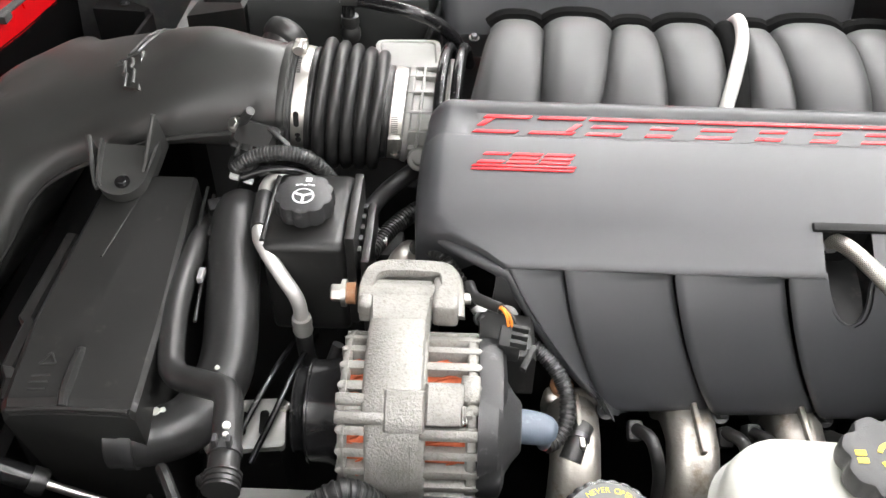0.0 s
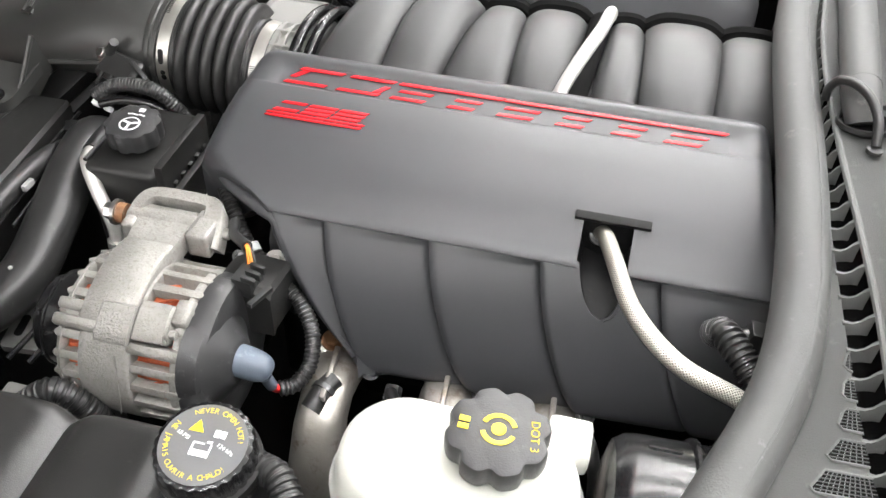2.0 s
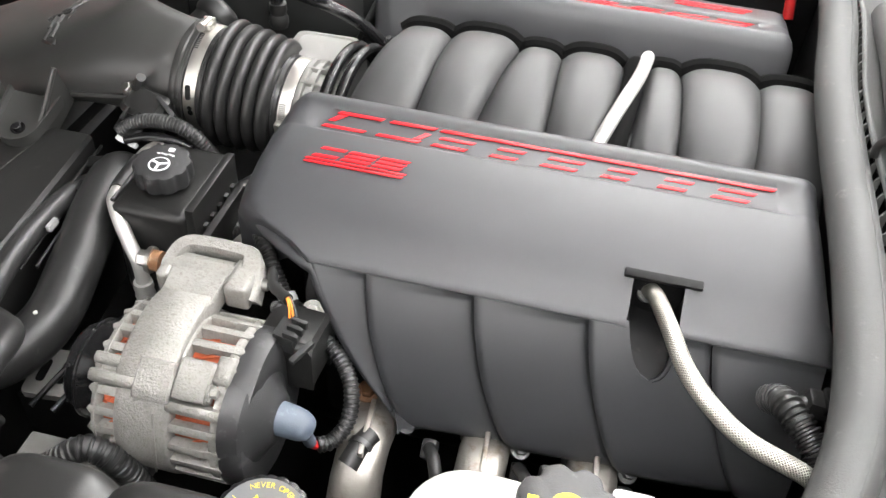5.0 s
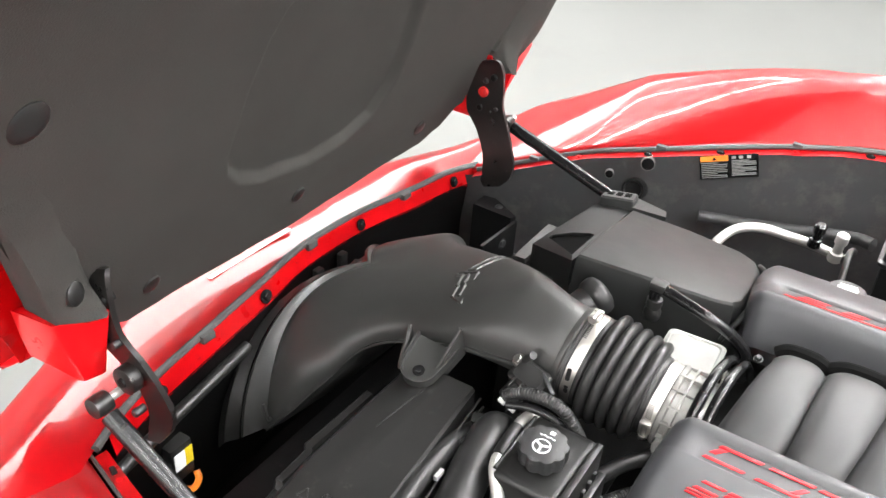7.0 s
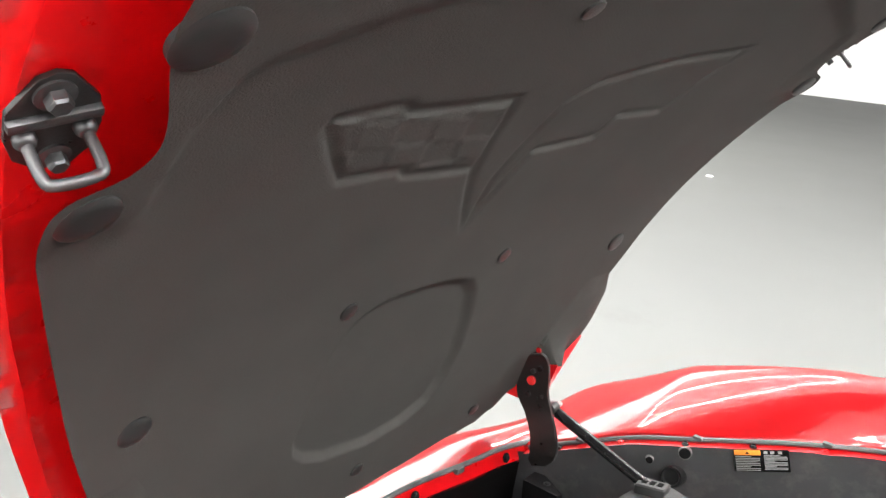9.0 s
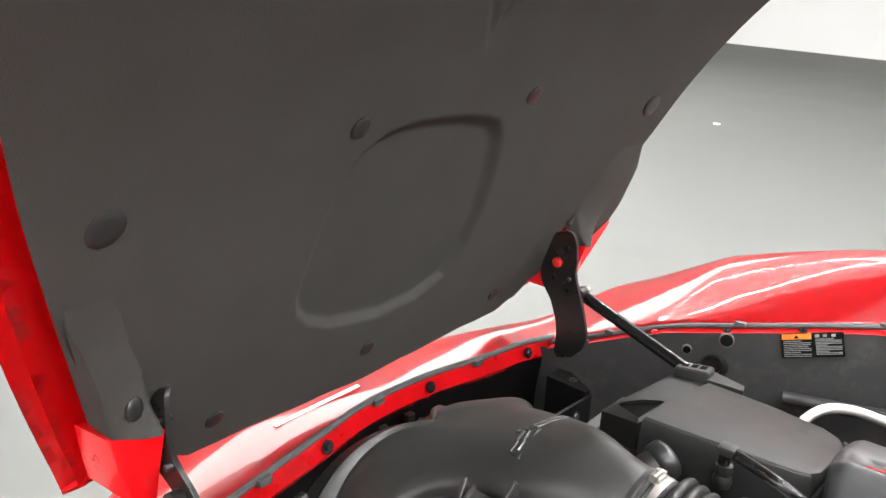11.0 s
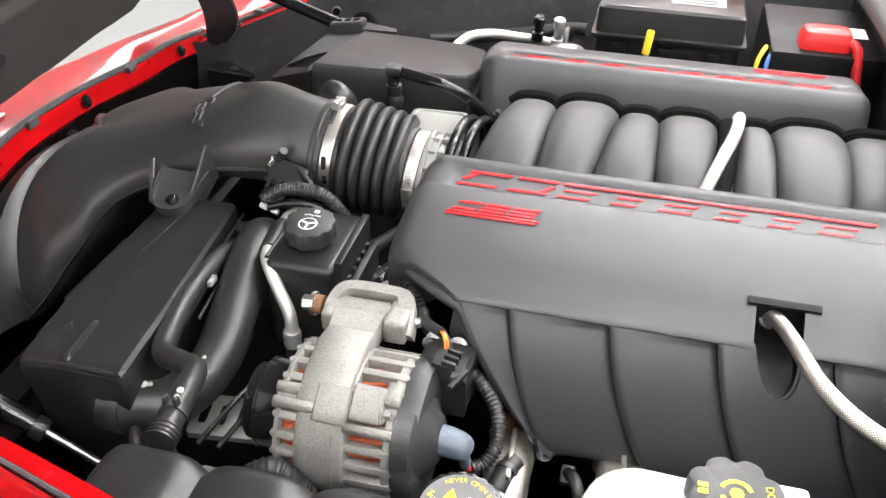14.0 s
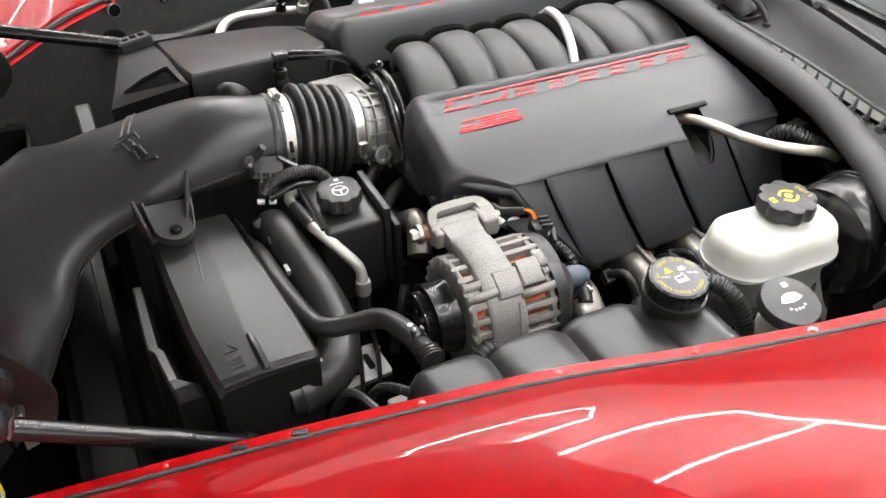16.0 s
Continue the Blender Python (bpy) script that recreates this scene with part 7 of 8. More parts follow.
# striker loops at the rear corners
for sgn in (-1, 1):
    yl = CY + sgn * 0.829
    base = hood_pt(yl, 1.676, -0.020)
    nrm = V(1, 0.05 * sgn, -0.9).normalized()
    m = axis(base, nrm, (0, 1, 0)) @ pose(0, 0, 0, 0, 0, -14 * sgn)
    bm = B()
    prism(bm, [(-0.031, -0.012), (-0.026, -0.034), (-0.010, -0.050), (0.012, -0.050), (0.026, -0.034), (0.031, -0.010), (0.029, 0.016), (0.012, 0.042), (0.002, 0.046), (-0.010, 0.042), (-0.029, 0.016)], 0.004, m, 0.001)
    st = part("striker_plate", bm, BLACKSTEEL, t, "black steel striker plate")
    bm = B()
    box(bm, (0, 0.006, 0.006), (0.060, 0.009, 0.007), 0.002, m)
    part("step", bm, DARKSTEEL, st)
    bm = B()
    tube(bm, [m @ V(-0.019, -0.010, 0.003), m @ V(-0.019, -0.012, 0.034), m @ V(-0.013, -0.013, 0.042), m @ V(0.013, -0.013, 0.042), m @ V(0.019, -0.012, 0.034), m @ V(0.019, -0.010, 0.003)], 0.0042, 12, 5)
    part("striker_loop", bm, DARKSTEEL, st)
    for xx in (-0.019, 0.019):
        bm = B()
        lathe(bm, [(0.0078, 0.003), (0.0078, 0.008), (0.006, 0.011), (0.0042, 0.012)], m @ pose(xx, -0.010, 0), 16)
        part("collar", bm, DARKSTEEL, st)
    for yy, r in ((0.027, 1.0), (-0.036, 0.85)):
        bm = B()
        lathe(bm, [(0.0135 * r, 0.003), (0.0135 * r, 0.006), (0.009 * r, 0.007)], m @ pose(0, yy, 0), 20)
        lathe(bm, [(0.0085 * r, 0.006), (0.0085 * r, 0.014), (0.0070 * r, 0.016)], m @ pose(0, yy, 0), 6)
        part("stop_bolt", bm, DARKSTEEL, st, angle=25)


hood_thing = t


def hinge(side):
    y = CY + side * (0.489 if side < 0 else 0.446)
    path = catmull([(-0.672, 0, 0.962), (-0.672, 0, 0.952), (-0.674, 0, 0.924), (-0.678, 0, 0.883), (-0.672, 0, 0.854), (-0.648, 0, 0.821), (-0.627, 0, 0.778), (-0.619, 0, 0.742), (-0.624, 0, 0.712), (-0.632, 0, 0.690)], 4)
    wid = [0.013, 0.024, 0.036, 0.0455, 0.043, 0.037, 0.0355, 0.038, 0.036, 0.020]
    rings = []
    for i, p in enumerate(path):
        d = (path[min(i + 1, len(path) - 1)] - path[max(i - 1, 0)]).normalized()
        nn = V(-0.94, 0, -0.34)
        f = i / (len(path) - 1) * 9
        w = lerp(wid[min(int(f), 8)], wid[min(int(f), 8) + 1], f - min(int(f), 8))
        w *= 0.66 if side < 0 else 1.0
        yy = y + side * 0.012 * math.sin(f * 0.66)
        rings.append([V(p.x, yy - 0.004, p.z) - nn * w, V(p.x, yy + 0.004, p.z) - nn * w, V(p.x, yy + 0.004, p.z) + nn * w, V(p.x, yy - 0.004, p.z) + nn * w])
    bm = B()
    loft(bm, rings)
    arm = part("hinge", bm, BLACKSTEEL, hood_thing, "black steel hinge arm with bolt holes")
    for x, z, r, mm in ((-0.680, 0.890, 0.011, REDPL), (-0.685, 0.855, 0.007, DARK), (-0.637, 0.804, 0.020, BLACKSTEEL), (-0.637, 0.804, 0.008, DARK), (-0.619, 0.755, 0.006, DARKSTEEL), (-0.677, 0.915, 0.006, DARKSTEEL), (-0.659, 0.926, 0.007, DARK), (-0.646, 0.861, 0.005, DARKSTEEL)):
        bm = B()
        lathe(bm, [(r, -0.012), (r, 0.0045), (r * 0.8, 0.006 if r != 0.008 else 0.009)], axis((x if side > 0 else -0.667 + 0.66 * (x + 0.667), y - 0.004 + side * 0.010, z), (0, -1, 0)), 16)
        part("rivet", bm, mm, arm)


hinge(-1)
hinge(1)


def strut(side):
    y = CY - 0.54 if side < 0 else CY + 0.535
    t = thing("gas_strut", (-0.45, y, 0.55), "black gas strut holding the hood open, bright rod below", "gas strut", "gas struts")
    a, b, c = V(-0.656, y, 0.785), V(-0.405, y + 0.006, 0.622), V(-0.30, y + 0.01, 0.552)
    if side > 0:
        a, b, c = V(-0.632, 1.476, 0.826), V(-0.368, 1.452, 0.752), V(-0.33, 1.448, 0.741)
    bm = B()
    tube(bm, [a + (b - a) * 0.06, b], 0.0125, 16, 2)
    part("cylinder", bm, GLOSSY, t)
    bm = B()
    tube(bm, [b, c], 0.005, 12, 2)
    part("rod", bm, STEEL, t)
    bm = B()
    lathe(bm, [(0.014, 0), (0.0145, 0.012), (0.0125, 0.016)], axis(b - (b - a).normalized() * 0.006, b - a), 18)
    part("gland", bm, PLASTIC, t)
    bm = B()
    lathe(bm, [(0.008, -0.015), (0.0145, -0.012), (0.0155, 0.0), (0.0145, 0.012), (0.008, 0.015)], axis(a, (0, 1, 0)), 20)
    part("ball_socket", bm, PLASTIC, t)
    bm = B()
    tube(bm, [a + V(0, 0, 0), a + V(0.0, 0.035, 0.0)], 0.006, 12, 2)
    part("ball_stud", bm, PIPE, t)


strut(-1)
strut(1)
# crash sensor with a printed tag, low in the front corner
t = thing("crash_sensor", (-0.729, 0.621, 0.47), "black sensor with a yellow and white tag and orange clip", "sensor")
bm = B()
box(bm, (-0.735, 0.622, 0.50), (0.03, 0.045, 0.075), 0.005)
part("sensor_body", bm, PLASTIC, t)
bm = B()
box(bm, (-0.7185, 0.615, 0.508), (0.002, 0.022, 0.035), 0.0005)
part("tag", bm, WHITE, t)
bm = B()
box(bm, (-0.7185, 0.634, 0.508), (0.002, 0.015, 0.035), 0.0005)
part("tag_band", bm, YELLOW, t)
bm = B()
tube(bm, [(-0.72, 0.61, 0.45), (-0.71, 0.625, 0.44), (-0.71, 0.64, 0.45), (-0.72, 0.645, 0.46)], 0.006, 8, 4)
part("clip", bm, ORANGE, t)

# ---------------------------------------------------------------- rear edge: rubber seal and cowl
bm = B()
SEALP = [(0.62, 1.80, 0.82), (0.62, 1.6, 0.85), (0.61, 1.35, 0.875), (0.592, 1.15, 0.882), (0.575, 1.0, 0.874), (0.570, 0.88, 0.868), (0.570, 0.76, 0.858), (0.567, 0.66, 0.852), (0.561, 0.57, 0.843), (0.550, 0.50, 0.833), (0.530, 0.44, 0.828), (0.508, 0.39, 0.826), (0.485, 0.34, 0.822), (0.460, 0.29, 0.818), (0.447, 0.235, 0.812), (0.45, 0.18, 0.81)]
tube(bm, SEALP, 0.0235, 20, 8)
sl = solo("hood_seal", bm, SEAL, "fat grey rubber seal along the rear of the bay", "rubber seal")
bm = B()
tube(bm, [(x + 0.010, y, z + 0.0205) for x, y, z in SEALP], 0.0016, 6, 8)
part("mould_line", bm, SEAL, sl)
bm = B()
tube(bm, [(x + 0.012, y + 0.004, z - 0.020) for x, y, z in SEALP], 0.010, 8, 8, flat=2.0)
part("foot", bm, SEAL, sl)
t = thing("cowl_panel", (0.8, CY, 0.6), "grey textured plastic windscreen cowl with a row of vent slots", "cowl panel")
INX = [(0.0, 0.46), (0.235, 0.465), (0.34, 0.505), (0.44, 0.55), (0.5, 0.567), (0.57, 0.578), (0.76, 0.588), (1.0, 0.592), (1.35, 0.63), (2.0, 0.64)]
INZ = [(0.0, 0.795), (0.235, 0.80), (0.34, 0.812), (0.5, 0.825), (0.66, 0.845), (0.88, 0.862), (1.15, 0.876), (1.6, 0.845), (2.0, 0.80)]
SLX = [(0.0, 0.64), (0.30, 0.622), (0.40, 0.606), (0.43, 0.603), (0.49, 0.600), (0.57, 0.597), (0.63, 0.594), (0.74, 0.590), (0.81, 0.587), (0.89, 0.585), (0.98, 0.591), (1.35, 0.630), (2.0, 0.645)]
SRX = [(0.0, 0.64), (0.30, 0.625), (0.40, 0.617), (0.46, 0.6185), (0.52, 0.618), (0.576, 0.616), (0.636, 0.611), (0.74, 0.603), (0.81, 0.599), (0.89, 0.5955), (0.98, 0.599), (1.35, 0.638), (2.0, 0.652)]
MESHX = [(0.20, 0.475), (0.30, 0.512), (0.34, 0.533), (0.373, 0.550), (0.388, 0.558), (0.416, 0.570), (0.44, 0.581), (0.467, 0.588), (0.494, 0.591), (0.519, 0.5935), (0.54, 0.598), (0.6, 0.60)]


def cowl_z(x, y):
    return poly(INZ, y) + 0.012 + 0.07 * max(0, x - poly(INX, y)) + 0.35 * max(0, x - 0.80) ** 1.5


bm = B()


def apron(u, v):
    y = lerp(0.05, 1.95, u)
    x = lerp(poly(INX, y), poly(SLX, y), v)
    return V(x, y, cowl_z(x, y) - 0.008)


surface(bm, apron, 60, 6, 0.004)
part("apron", bm, COWL, t)
bm = B()


def deck(u, v):
    y = lerp(0.05, 1.95, u)
    x = lerp(poly(SRX, y) + 0.001, 1.1, v)
    return V(x, y, cowl_z(x, y) + 0.004 + 0.003 * math.sin(y * 9) * v)


surface(bm, deck, 60, 24, 0.004)
part("deck", bm, COWL, t)
# black sheet below the ribs gives the slots their dark
bm = B()
surface(bm, lambda u, v: V(lerp(poly(SLX, lerp(0.05, 1.95, u)) - 0.006, poly(SRX, lerp(0.05, 1.95, u)) + 0.012, v), lerp(0.05, 1.95, u), cowl_z(0.6, lerp(0.05, 1.95, u)) - 0.020), 60, 2, 0.003)
part("slot_bed", bm, MESHBLACK, t)
bm = B()
tube(bm, [(poly(SRX, y) + 0.0035, y, cowl_z(poly(SRX, y), y) + 0.004) for y in [0.08 + 0.06 * k for k in range(31)]], 0.0034, 8, 2)
part("slot_border", bm, COWL, t)


def slot_y(k):
    return 0.419 + 0.0292 * k - 0.00017 * k * k


# ribs between the vent slots
for k in range(-6, 46):
    y = slot_y(k)
    xl, xr = poly(SLX, y), poly(SRX, y)
    z = cowl_z(xr, y)
    bm = B()
    loft(bm, [[V(x, y + dy + w, z - 0.024), V(x, y + dy + w, z + top), V(x, y + dy - w, z + top), V(x, y + dy - w, z - 0.024)] for x, dy, top, w in ((xl - 0.002, -0.003, -0.007, 0.0018), (lerp(xl, xr, 0.3), -0.0022, -0.008, 0.0012), (lerp(xl, xr, 0.6), -0.0008, -0.006, 0.0010), (lerp(xl, xr, 0.85), 0.0008, -0.001, 0.0014), (xr + 0.003, 0.002, 0.004, 0.0022))])
    part("vent_rib", bm, COWL, t, angle=25)
# meshed openings from the slots towards the corner, black pads as their shade
for k in range(-6, 5):
    y0, y1 = slot_y(k - 1) + 0.0055, slot_y(k) - 0.0045
    a0, a1 = poly(MESHX, y0), poly(MESHX, y1)
    b0, b1 = poly(SLX, y0) + 0.001, poly(SLX, y1) + 0.001
    if b1 - a1 < 0.003:
        continue
    ring = [V(a0 + 0.004, y0, 0), V(b0, y0 - 0.001, 0), V(b1, y1, 0), V(a1 + 0.004, y1 + 0.001, 0), V(a1 + 0.001, y1 - 0.003, 0), V(a0 + 0.001, y0 + 0.004, 0)]
    ring = [p + V(0, 0, cowl_z(p.x, p.y) - 0.0075) for p in ring]
    bm = B()
    loft(bm, [[p - V(0, 0, 0.006) for p in ring], ring])
    ms = part("mesh_slot_shade", bm, MESHBLACK, t)
    bm = B()
    tube(bm, [p + V(0, 0, 0.0002) for p in [ring[1], ring[0], ring[5], ring[4], ring[3], ring[2]]], 0.0011, 6, 1)
    part("slot_lip", bm, COWL, ms)
    nx = max(2, int((b1 - a1) / 0.0032))
    for q in range(1, nx):
        f = q / nx
        p0, p1 = V(lerp(a0 + 0.003, b0, f), y0 + 0.0008, 0), V(lerp(a1 + 0.003, b1, f), y1 - 0.0006, 0)
        bm = B()
        tube(bm, [p + V(0, 0, cowl_z(p.x, p.y) - 0.0072) for p in (p0, p1)], 0.00042, 4, 1)
        part("mesh_wire", bm, PLASTIC, ms)
    for q in range(1, 6):
        f = q / 6
        y = lerp(y0, y1, f)
        p0, p1 = V(lerp(a0, a1, f) + 0.002, y, 0), V(lerp(b0, b1, f), y, 0)
        bm = B()
        tube(bm, [p + V(0, 0, cowl_z(p.x, p.y) - 0.0072) for p in (p0, p1)], 0.00042, 4, 1)
        part("mesh_wire", bm, PLASTIC, ms)
# oval opening with a drain spout and strap
hz = cowl_z(0.64, 0.815) + 0.004
bm = B()
om = axis((0.638, 0.815, hz), (-0.05, 0, 1), (0.94, 0.34, 0))
loft(bm, [[om @ V(0.036 * f * math.cos(radians(a)), 0.0255 * f * math.sin(radians(a)), h) for a in range(0, 360, 12)] for f, h in ((1.0, 0.0), (1.07, 0.003), (1.05, 0.0075), (0.98, 0.0075), (0.94, 0.001))], cap=False)
part("opening_rim", bm, PLASTIC, t)
# black oval on the closed deck paints the shade within the rim
bm = B()
prism(bm, [(0.035 * math.cos(radians(a)), 0.0245 * math.sin(radians(a))) for a in range(0, 360, 12)], 0.001, om @ pose(0, 0, 0.0005))
part("opening", bm, MESHBLACK, t)
bm = B()
tube(bm, [(0.627, 0.806, hz + 0.003), (0.624, 0.818, hz + 0.014), (0.6235, 0.850, hz + 0.022), (0.629, 0.92, hz + 0.026), (0.640, 1.035, hz + 0.026), (0.652, 1.16, hz + 0.018)], [0.0165, 0.0185, 0.0195, 0.020, 0.0205, 0.022], 22, 6)
sp = solo("drain_spout", bm, SEAL, "grey plastic spout lying into the oval cowl opening", "spout")
bm = B()
lathe(bm, [(0.0188, -0.0006), (0.0200, -0.0005), (0.0200, 0.0008), (0.0188, 0.001)], axis((0.6236, 0.846, hz + 0.0212), (0.01, 1, 0.18)), 24)
part("seam_ring", bm, SEAL, sp)
bm = B()
tube(bm, [(0.594, 0.845, hz + 0.004), (0.593, 0.843, hz + 0.018), (0.598, 0.832, hz + 0.034), (0.610, 0.816, hz + 0.040), (0.623, 0.799, hz + 0.036), (0.632, 0.782, hz + 0.022), (0.634, 0.767, hz + 0.004)], 0.0048, 10, 6)
st = solo("retaining_strap", bm, RUBBER, "black rubber strap looped over the spout", "strap")
bm = B()
lathe(bm, [(0.0055, -0.004), (0.0078, -0.003), (0.0078, 0.001), (0.0055, 0.002)], axis((0.634, 0.766, hz + 0.001), (0, 0, 1)), 16)
part("eyelet", bm, RUBBER, st)
# wiper and windscreen edge
t = thing("wiper", (0.85, 0.62, 0.9), "black windscreen wiper arm resting on the cowl", "wiper")
bm = B()
tube(bm, [(0.7, 1.202, 0.917), (0.688, 0.946, 0.917), (0.700, 0.818, 0.917), (0.692, 0.714, 0.917), (0.658, 0.545, 0.917), (0.634, 0.42, 0.915)], 0.008, 10, 4, flat=1.6)
part("blade", bm, RUBBER, t)
bm = B()
tube(bm, [(0.774, 1.116, 0.929), (0.74, 0.902, 0.929), (0.723, 0.795, 0.929), (0.716, 0.687, 0.929), (0.702, 0.471, 0.929)], 0.009, 10, 4, flat=1.8)
part("arm", bm, GLOSSY, t)
bm = B()
tube(bm, [(0.738, 0.879, 0.937), (0.756, 0.828, 0.937), (0.649, 0.685, 0.937)], 0.006, 8, 2)
part("link", bm, SEAL, t, "grey bent link")
bm = B()
surface(bm, lambda u, v: V(lerp(0.92 + 0.12 * (lerp(0.1, 1.9, u) - CY) ** 2, 1.75, v), lerp(0.1, 1.9, u), lerp(0.955, 1.32, v)), 24, 12, 0.005)
solo("windscreen", bm, GLASS, "dark tinted windscreen glass above the cowl", "windscreen")

# ---------------------------------------------------------------- far side of the bay
t = thing("coolant_recovery_box", (-0.2, 1.22, 0.55), "black moulded plastic housing with a lid tab beside the throttle body", "housing")


def house_z(y):
    return 0.802 - 0.2 * (y - 1.206)


HOUSE = [(-0.300, 1.118), (-0.16, 1.130), (-0.066, 1.142), (-0.046, 1.152), (-0.037, 1.172), (-0.036, 1.24), (-0.045, 1.335), (-0.060, 1.372), (-0.092, 1.398), (-0.20, 1.420), (-0.315, 1.424), (-0.313, 1.30), (-0.309, 1.20)]
HC = V(-0.19, 1.27, 0)
bm = B()
rings = []
for inset, drop in ((-0.004, 0.150), (-0.002, 0.040), (0.0, 0.012), (0.002, 0.0055), (0.006, 0.0015), (0.012, 0.0)):
    ring = []
    for x, y in HOUSE:
        d = (V(x, y, 0) - HC).normalized()
        px, py = x - d.x * inset, y - d.y * inset
        ring.append(V(px, py, house_z(py) - drop))
    rings.append(ring)
loft(bm, rings)
part("housing", bm, HOUSING, t, angle=30)
bm = B()
tube(bm, [(-0.050, 1.142, 0.745), (-0.034, 1.150, 0.785), (-0.027, 1.17, 0.800), (-0.026, 1.24, 0.789), (-0.036, 1.34, 0.768), (-0.055, 1.382, 0.755)], 0.0045, 8, 5)
part("end_flange", bm, HOUSING, t)
# hollow triangular ear at the front corner
EAR = [V(-0.306, 1.118, 0.803), V(-0.434, 1.243, 0.722), V(-0.424, 1.272, 0.730), V(-0.388, 1.425, 0.744), V(-0.318, 1.422, 0.752), V(-0.311, 1.30, 0.776)]
HOLE = [V(-0.315, 1.138, 0.801), V(-0.407, 1.250, 0.743), V(-0.404, 1.259, 0.7455), V(-0.368, 1.262, 0.763), V(-0.330, 1.258, 0.778), V(-0.321, 1.250, 0.782)]
bm = B()
loft(bm, [[p - V(0, 0, 0.05) for p in EAR], [p - V(0, 0, 0.003) for p in EAR], EAR, HOLE, [p - V(0, 0, 0.042) for p in HOLE]])
part("flange_ear", bm, HOUSING, t, angle=25)
# black block inside the hollow ear gives it its shade
bm = B()
loft(bm, [[p - V(0, 0, 0.042) for p in HOLE], [p - V(0, 0, 0.006) + (sum(HOLE, V(0, 0, 0)) / 6 - p) * 0.02 for p in HOLE]])
part("ear_recess_shade", bm, MESHBLACK, t, angle=20)
LIDM = axis((-0.352, 1.446, 0.760), (-0.12, 0.12, 1), (1, 0.12, 0))
bm = B()
loft(bm, [[LIDM @ V(x, y, z) for x, y in rounded(w, h, 0.004, 3)] for w, h, z in ((0.066, 0.046, -0.02), (0.066, 0.046, 0.003), (0.060, 0.040, 0.0065))])
part("lid", bm, HOUSING, t, angle=30)
for k in range(3):
    bm = B()
    box(bm, (0, 0, 0), (0.012, 0.020, 0.002), 0.0006, LIDM @ pose(-0.017 + 0.017 * k, 0.002, 0.0068))
    part("cast_mark", bm, MESHBLACK, t)
bm = B()
loft(bm, [[V(-0.318, 1.425, z + 0.757), V(-0.252, 1.440, z + 0.752), V(-0.262, 1.474, z + 0.745), V(-0.330, 1.486, z + 0.748)] for z in (-0.02, -0.002, 0.003)])
part("rear_shelf", bm, HOUSING, t, angle=30)
t = thing("strut_mount", (-0.40, 1.585, 0.68), "black round mount on the inner wing", "mount")
bm = B()
lathe(bm, [(0.026, -0.04), (0.026, 0.004), (0.024, 0.008), (0.020, 0.008), (0.017, 0.002), (0.006, 0.0)], axis((-0.376, 1.606, 0.700), (0.1, -0.9, 0.35)), 24)
part("cup", bm, DARK, t)
bm = B()
loft(bm, [[V(x, y, z) for x, y in ((-0.496 + d, 1.29 + d), (-0.464 - d, 1.29 + d), (-0.464 - d, 1.45 - d), (-0.496 + d, 1.45 - d))] for z, d in ((0.235, 0), (0.640, 0), (0.646, 0.004))])
solo("stay_plate", bm, PLASTIC, "dull black upright stay behind the duct", "stay", angle=30)
t = thing("front_bracket", (-0.60, 1.47, 0.5), "black folded steel bracket in the far front corner", "bracket")
bm = B()
loft(bm, [[V(-0.69, 1.47, z + 0.012), V(-0.60, 1.485, z), V(-0.595, 1.50, z), V(-0.69, 1.54, z + 0.012)] for z in (0.42, 0.592, 0.600)])
part("plate", bm, DARK, t, angle=25)
bm = B()
loft(bm, [[V(-0.605, 1.36, z), V(-0.598, 1.36, z), V(-0.590, 1.50, z), V(-0.597, 1.50, z)] for z in (0.42, 0.57, 0.59)])
part("web", bm, DARK, t, angle=25)
bolt((-0.593, 1.44, 0.56), (1, -0.2, 0.2), 0.008, 0.006, DARKSTEEL, t)
bolt((-0.640, 1.50, 0.608), (0, 0, 1), 0.006, 0.005, DARKSTEEL, t)

# vacuum pipe over the throttle body
t = thing("vacuum_pipe", (-0.08, 1.08, 0.72), "shiny black vacuum pipe with an elbow over the throttle body", "pipe")
bm = B()
tube(bm, [(-0.152, 1.09, 0.79), (-0.153, 1.09, 0.825), (-0.14, 1.086, 0.835), (-0.10, 1.072, 0.836), (-0.065, 1.062, 0.833), (-0.035, 1.072, 0.815), (-0.015, 1.088, 0.79), (-0.002, 1.098, 0.765), (0.0, 1.10, 0.72)], 0.009, 12, 7)
part("pipe", bm, GLOSSY, t)
bm = B()
lathe(bm, [(0.012, 0), (0.014, 0.006), (0.014, 0.014), (0.011, 0.02), (0.013, 0.026), (0.012, 0.036)], axis((-0.152, 1.09, 0.775), (0, 0, 1)), 18)
part("valve", bm, PLASTIC, t)
bm = B()
box(bm, (-0.150, 1.087, 0.838), (0.026, 0.022, 0.014), 0.004)
part("elbow", bm, PLASTIC, t)
for k in range(2):
    bm = B()
    tube(bm, [(-0.005 + 0.02 * k, 1.09, 0.74), (-0.012 + 0.02 * k, 1.03, 0.80), (-0.018 + 0.02 * k, 0.96, 0.815), (-0.022 + 0.02 * k, 0.90, 0.79), (-0.02 + 0.02 * k, 0.86, 0.74)], 0.0075, 10, 6)
    solo("brake_vacuum_hose", bm, GLOSSY, "shiny black hose between throttle body and manifold", "hose", "vacuum hoses")
bolt((0.02, 1.055, 0.80), (0, -0.3, 1), 0.0045, 0.008, DARKSTEEL, None, name="manifold_stud")
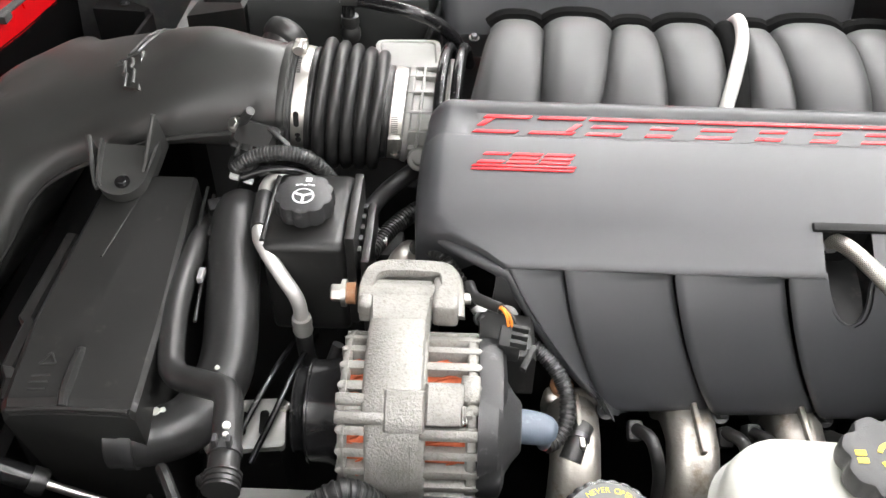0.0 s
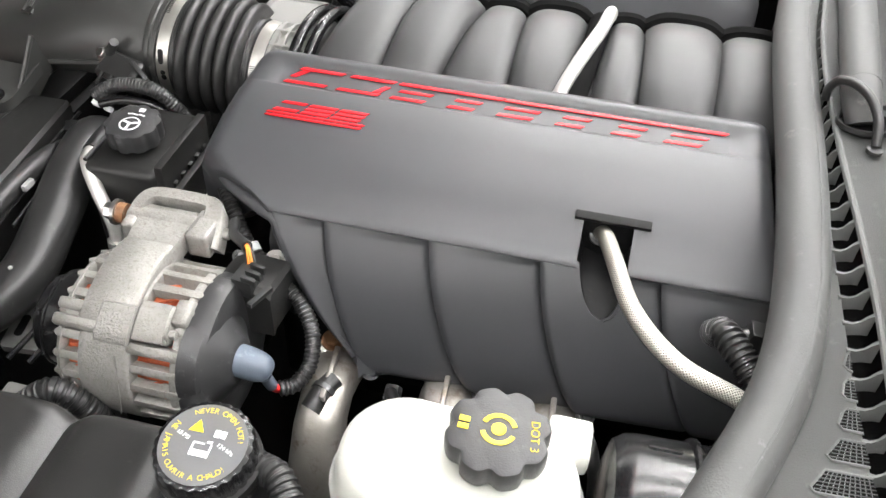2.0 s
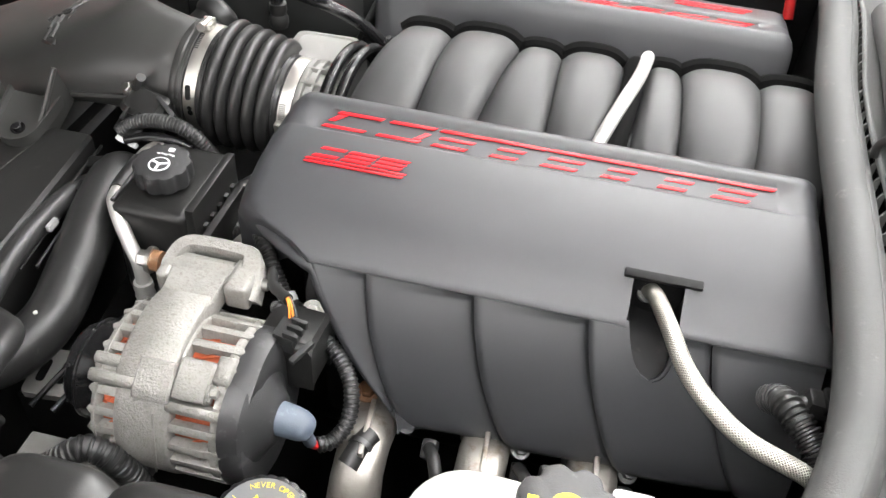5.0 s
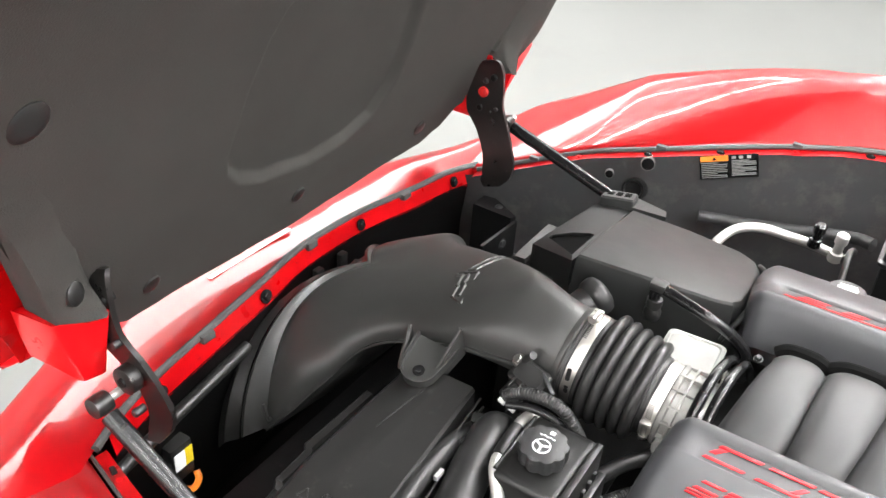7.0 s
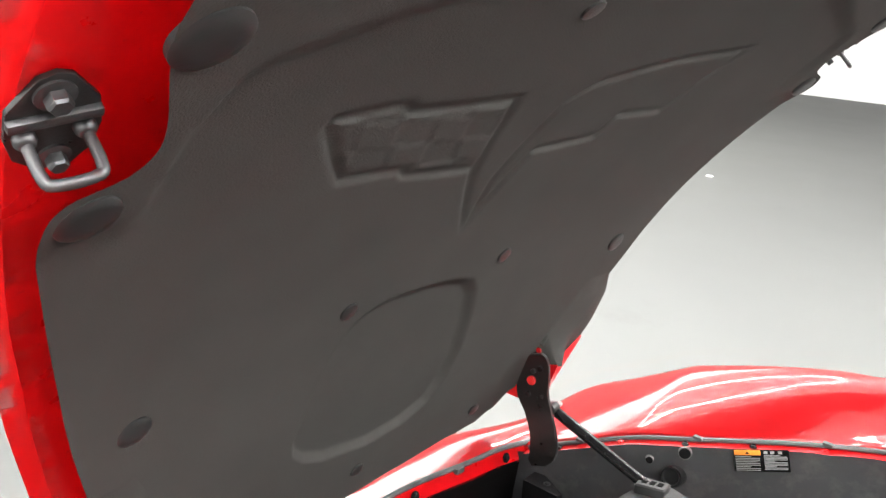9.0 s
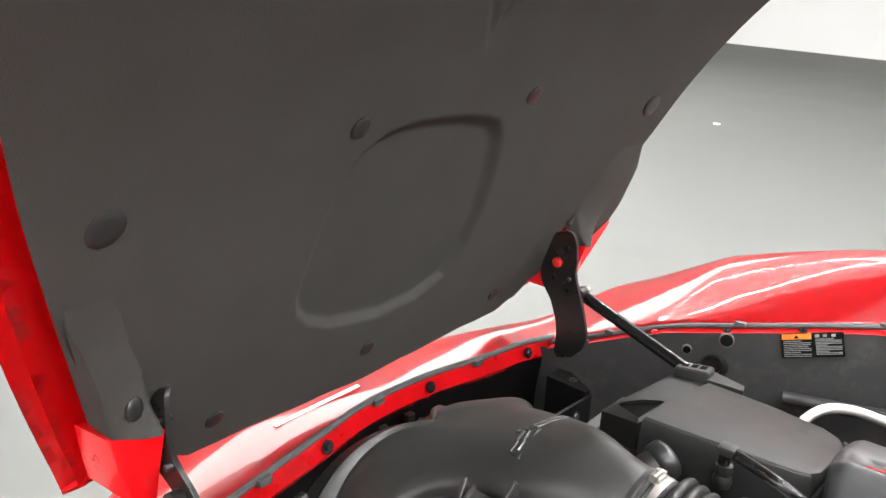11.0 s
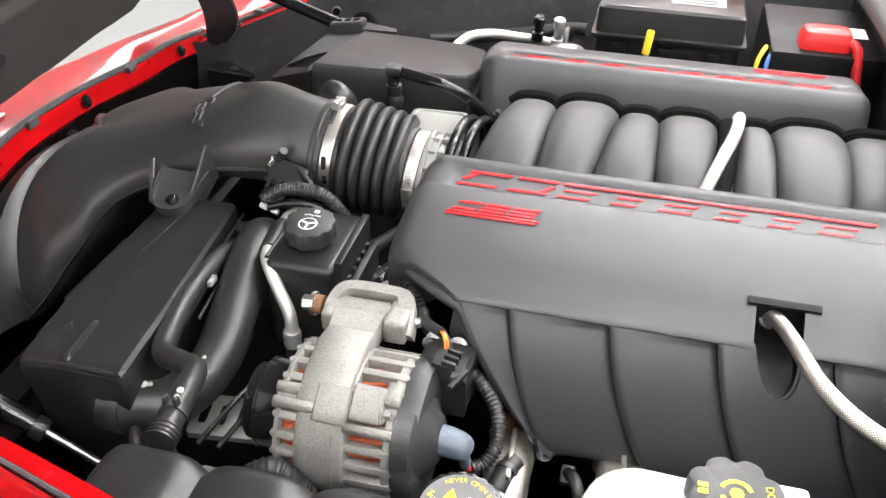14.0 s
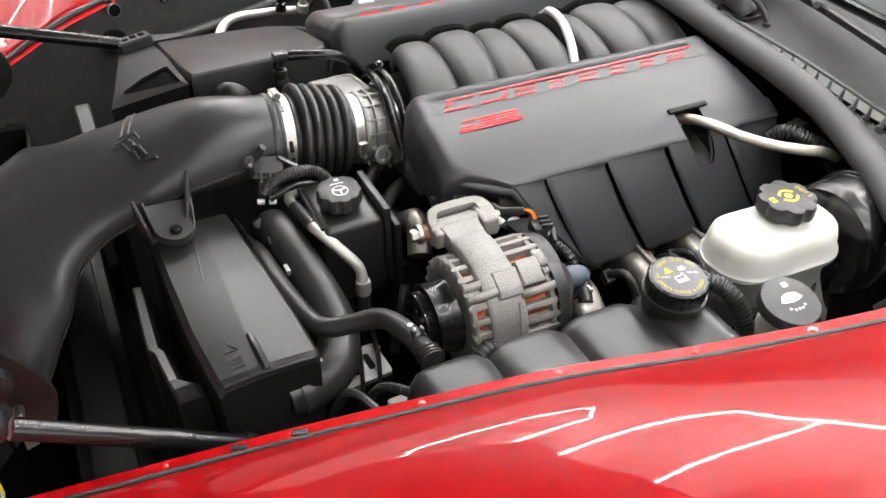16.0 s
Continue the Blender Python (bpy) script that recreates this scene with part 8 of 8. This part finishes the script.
tagged(bpy.data.objects["manifold_stud"], "bright bolt at the front of the manifold", "bolt")

# air conditioning pipe and ports
t = thing("air_conditioning_pipe", (-0.05, 1.62, 0.6), "bright aluminium pipe along the inner wing with service ports", "pipe")
bm = B()
tube(bm, [(-0.185, 1.53, 0.64), (-0.165, 1.565, 0.68), (-0.14, 1.60, 0.697), (-0.10, 1.63, 0.697), (-0.05, 1.645, 0.69), (-0.005, 1.648, 0.687), (0.04, 1.64, 0.685)], 0.010, 14, 6)
part("pipe", bm, PIPE, t)
for x, y, z, h in ((0.0, 1.63, 0.695, 0.05), (0.045, 1.60, 0.695, 0.06)):
    bm = B()
    lathe(bm, [(0.013, 0), (0.013, 0.018), (0.009, 0.02), (0.009, h * 0.7), (0.012, h * 0.7), (0.012, h), (0.009, h + 0.003)], axis((x, y, z), (0.05, -0.1, 1)), 16)
    part("service_port", bm, PIPE if h > 0.055 else GLOSSY, t)
bm = B()
tube(bm, [(0.06, 1.60, 0.70), (0.075, 1.57, 0.74), (0.07, 1.52, 0.76), (0.075, 1.47, 0.72)], 0.006, 10, 5)
part("sensor_hose", bm, RUBBER, t)
bm = B()
tube(bm, [(-0.24, 1.66, 0.66), (-0.10, 1.70, 0.665), (0.05, 1.72, 0.69), (0.10, 1.70, 0.70)], 0.014, 10, 5)
solo("wing_loom", bm, CAPGREY, "dark wrapped wiring loom along the inner wing", "wiring loom")

# oil filler cap
t = thing("oil_filler_cap", (0.092, 1.292, 0.79), "black oil filler cap with pale printed marks", "filler cap")
bm = B()
lathe(bm, [(0.026, -0.04), (0.026, 0.0), (0.031, 0.002), (0.032, 0.012), (0.028, 0.017), (0.01, 0.018)], axis((0.092, 1.298, 0.800), (0, 0.08, 1)), 30)
part("cap", bm, CAPGREY, t)
for k in range(4):
    bm = B()
    box(bm, (0, 0, 0), (0.034 - 0.005 * abs(k - 1.5), 0.005, 0.0008), 0, axis((0.092, 1.286 + 0.008 * k, 0.8186 - 0.0006 * k), (0, 0.08, 1), (1, 0.1, 0)))
    part("print_bar", bm, WHITE, t)
t = thing("oil_dipstick", (0.226, 1.40, 0.70), "yellow dipstick handle behind the far cover", "dipstick")
bm = B()
box(bm, (0, 0, 0), (0.014, 0.006, 0.045), 0.003, axis((0.226, 1.43, 0.79), (0.1, 0.2, 1)))
part("handle", bm, YELLOW, t)
bm = B()
tube(bm, [(0.226, 1.43, 0.775), (0.228, 1.40, 0.66), (0.23, 1.37, 0.56)], 0.004, 8, 3)
part("tube", bm, PIPE, t)

# fuse box
t = thing("fuse_box", (0.26, 1.60, 0.6), "black plastic fuse box with a printed lid label", "fuse box")
bm = B()
box(bm, (0.262, 1.60, 0.69), (0.27, 0.16, 0.13), 0.008)
part("base", bm, DARK, t)
bm = B()
loft(bm, [[V(0.262 + x, 1.60 + y, z) for x, y in rounded(w, h, 0.012, 4)] for w, h, z in ((0.285, 0.175, 0.757), (0.29, 0.18, 0.760), (0.29, 0.18, 0.766), (0.276, 0.166, 0.768), (0.272, 0.160, 0.815), (0.262, 0.150, 0.820))])
lid = part("lid", bm, PLASTIC, t, angle=40)
bm = B()
prism(bm, rounded(0.10, 0.07, 0.003), 0.0008, axis((0.31, 1.60, 0.8202), (0, 0, 1)))
part("label_sheet", bm, LABELG, lid, "silver printed label")
for k in range(4):
    bm = B()
    box(bm, (0, 0, 0), (0.07, 0.006, 0.0006), 0, axis((0.31, 1.575 + 0.016 * k, 0.8214), (0, 0, 1)))
    part("print_bar", bm, CAPGREY, lid)
for k in range(3):
    bm = B()
    box(bm, (0.17 + 0.09 * k, 1.516, 0.735), (0.03, 0.012, 0.03), 0.003)
    part("latch", bm, DARK, t)

# battery with its red terminal cover
t = thing("battery", (0.53, 1.50, 0.55), "black battery with a red terminal cover", "battery")
bm = B()
box(bm, (0.54, 1.57, 0.70), (0.20, 0.26, 0.19), 0.01)
part("case", bm, DARK, t)
bm = B()
loft(bm, [[V(0.532 + x, 1.485 + y, z) for x, y in rounded(w, h, 0.012, 4)] for w, h, z in ((0.088, 0.055, 0.795), (0.09, 0.057, 0.812), (0.078, 0.045, 0.826), (0.06, 0.034, 0.829))])
part("terminal_cover", bm, REDPL, t, "red plastic terminal cover")
bm = B()
tube(bm, [(0.56, 1.475, 0.812), (0.582, 1.455, 0.805), (0.59, 1.43, 0.75)], 0.009, 10, 4)
part("cable", bm, REDPL, t)
bm = B()
prism(bm, rounded(0.05, 0.05, 0.003), 0.001, axis((0.59, 1.56, 0.7965), (0, 0, 1)))
part("label_sheet", bm, WHITE, t)
for k, (mm, x) in enumerate(((BLUE, 0.44), (YELLOW, 0.425), (BLUE, 0.455), (GREEN, 0.575), (YELLOW, 0.60))):
    bm = B()
    tube(bm, [(x, 1.42 + 0.01 * k, 0.70), (x - 0.005, 1.43 + 0.01 * k, 0.765), (x + 0.01, 1.48, 0.785), (x + 0.02, 1.54, 0.74)], 0.004, 8, 5)
    solo("battery_wire", bm, mm, "thin coloured wire beside the battery", "wire", "battery wires")
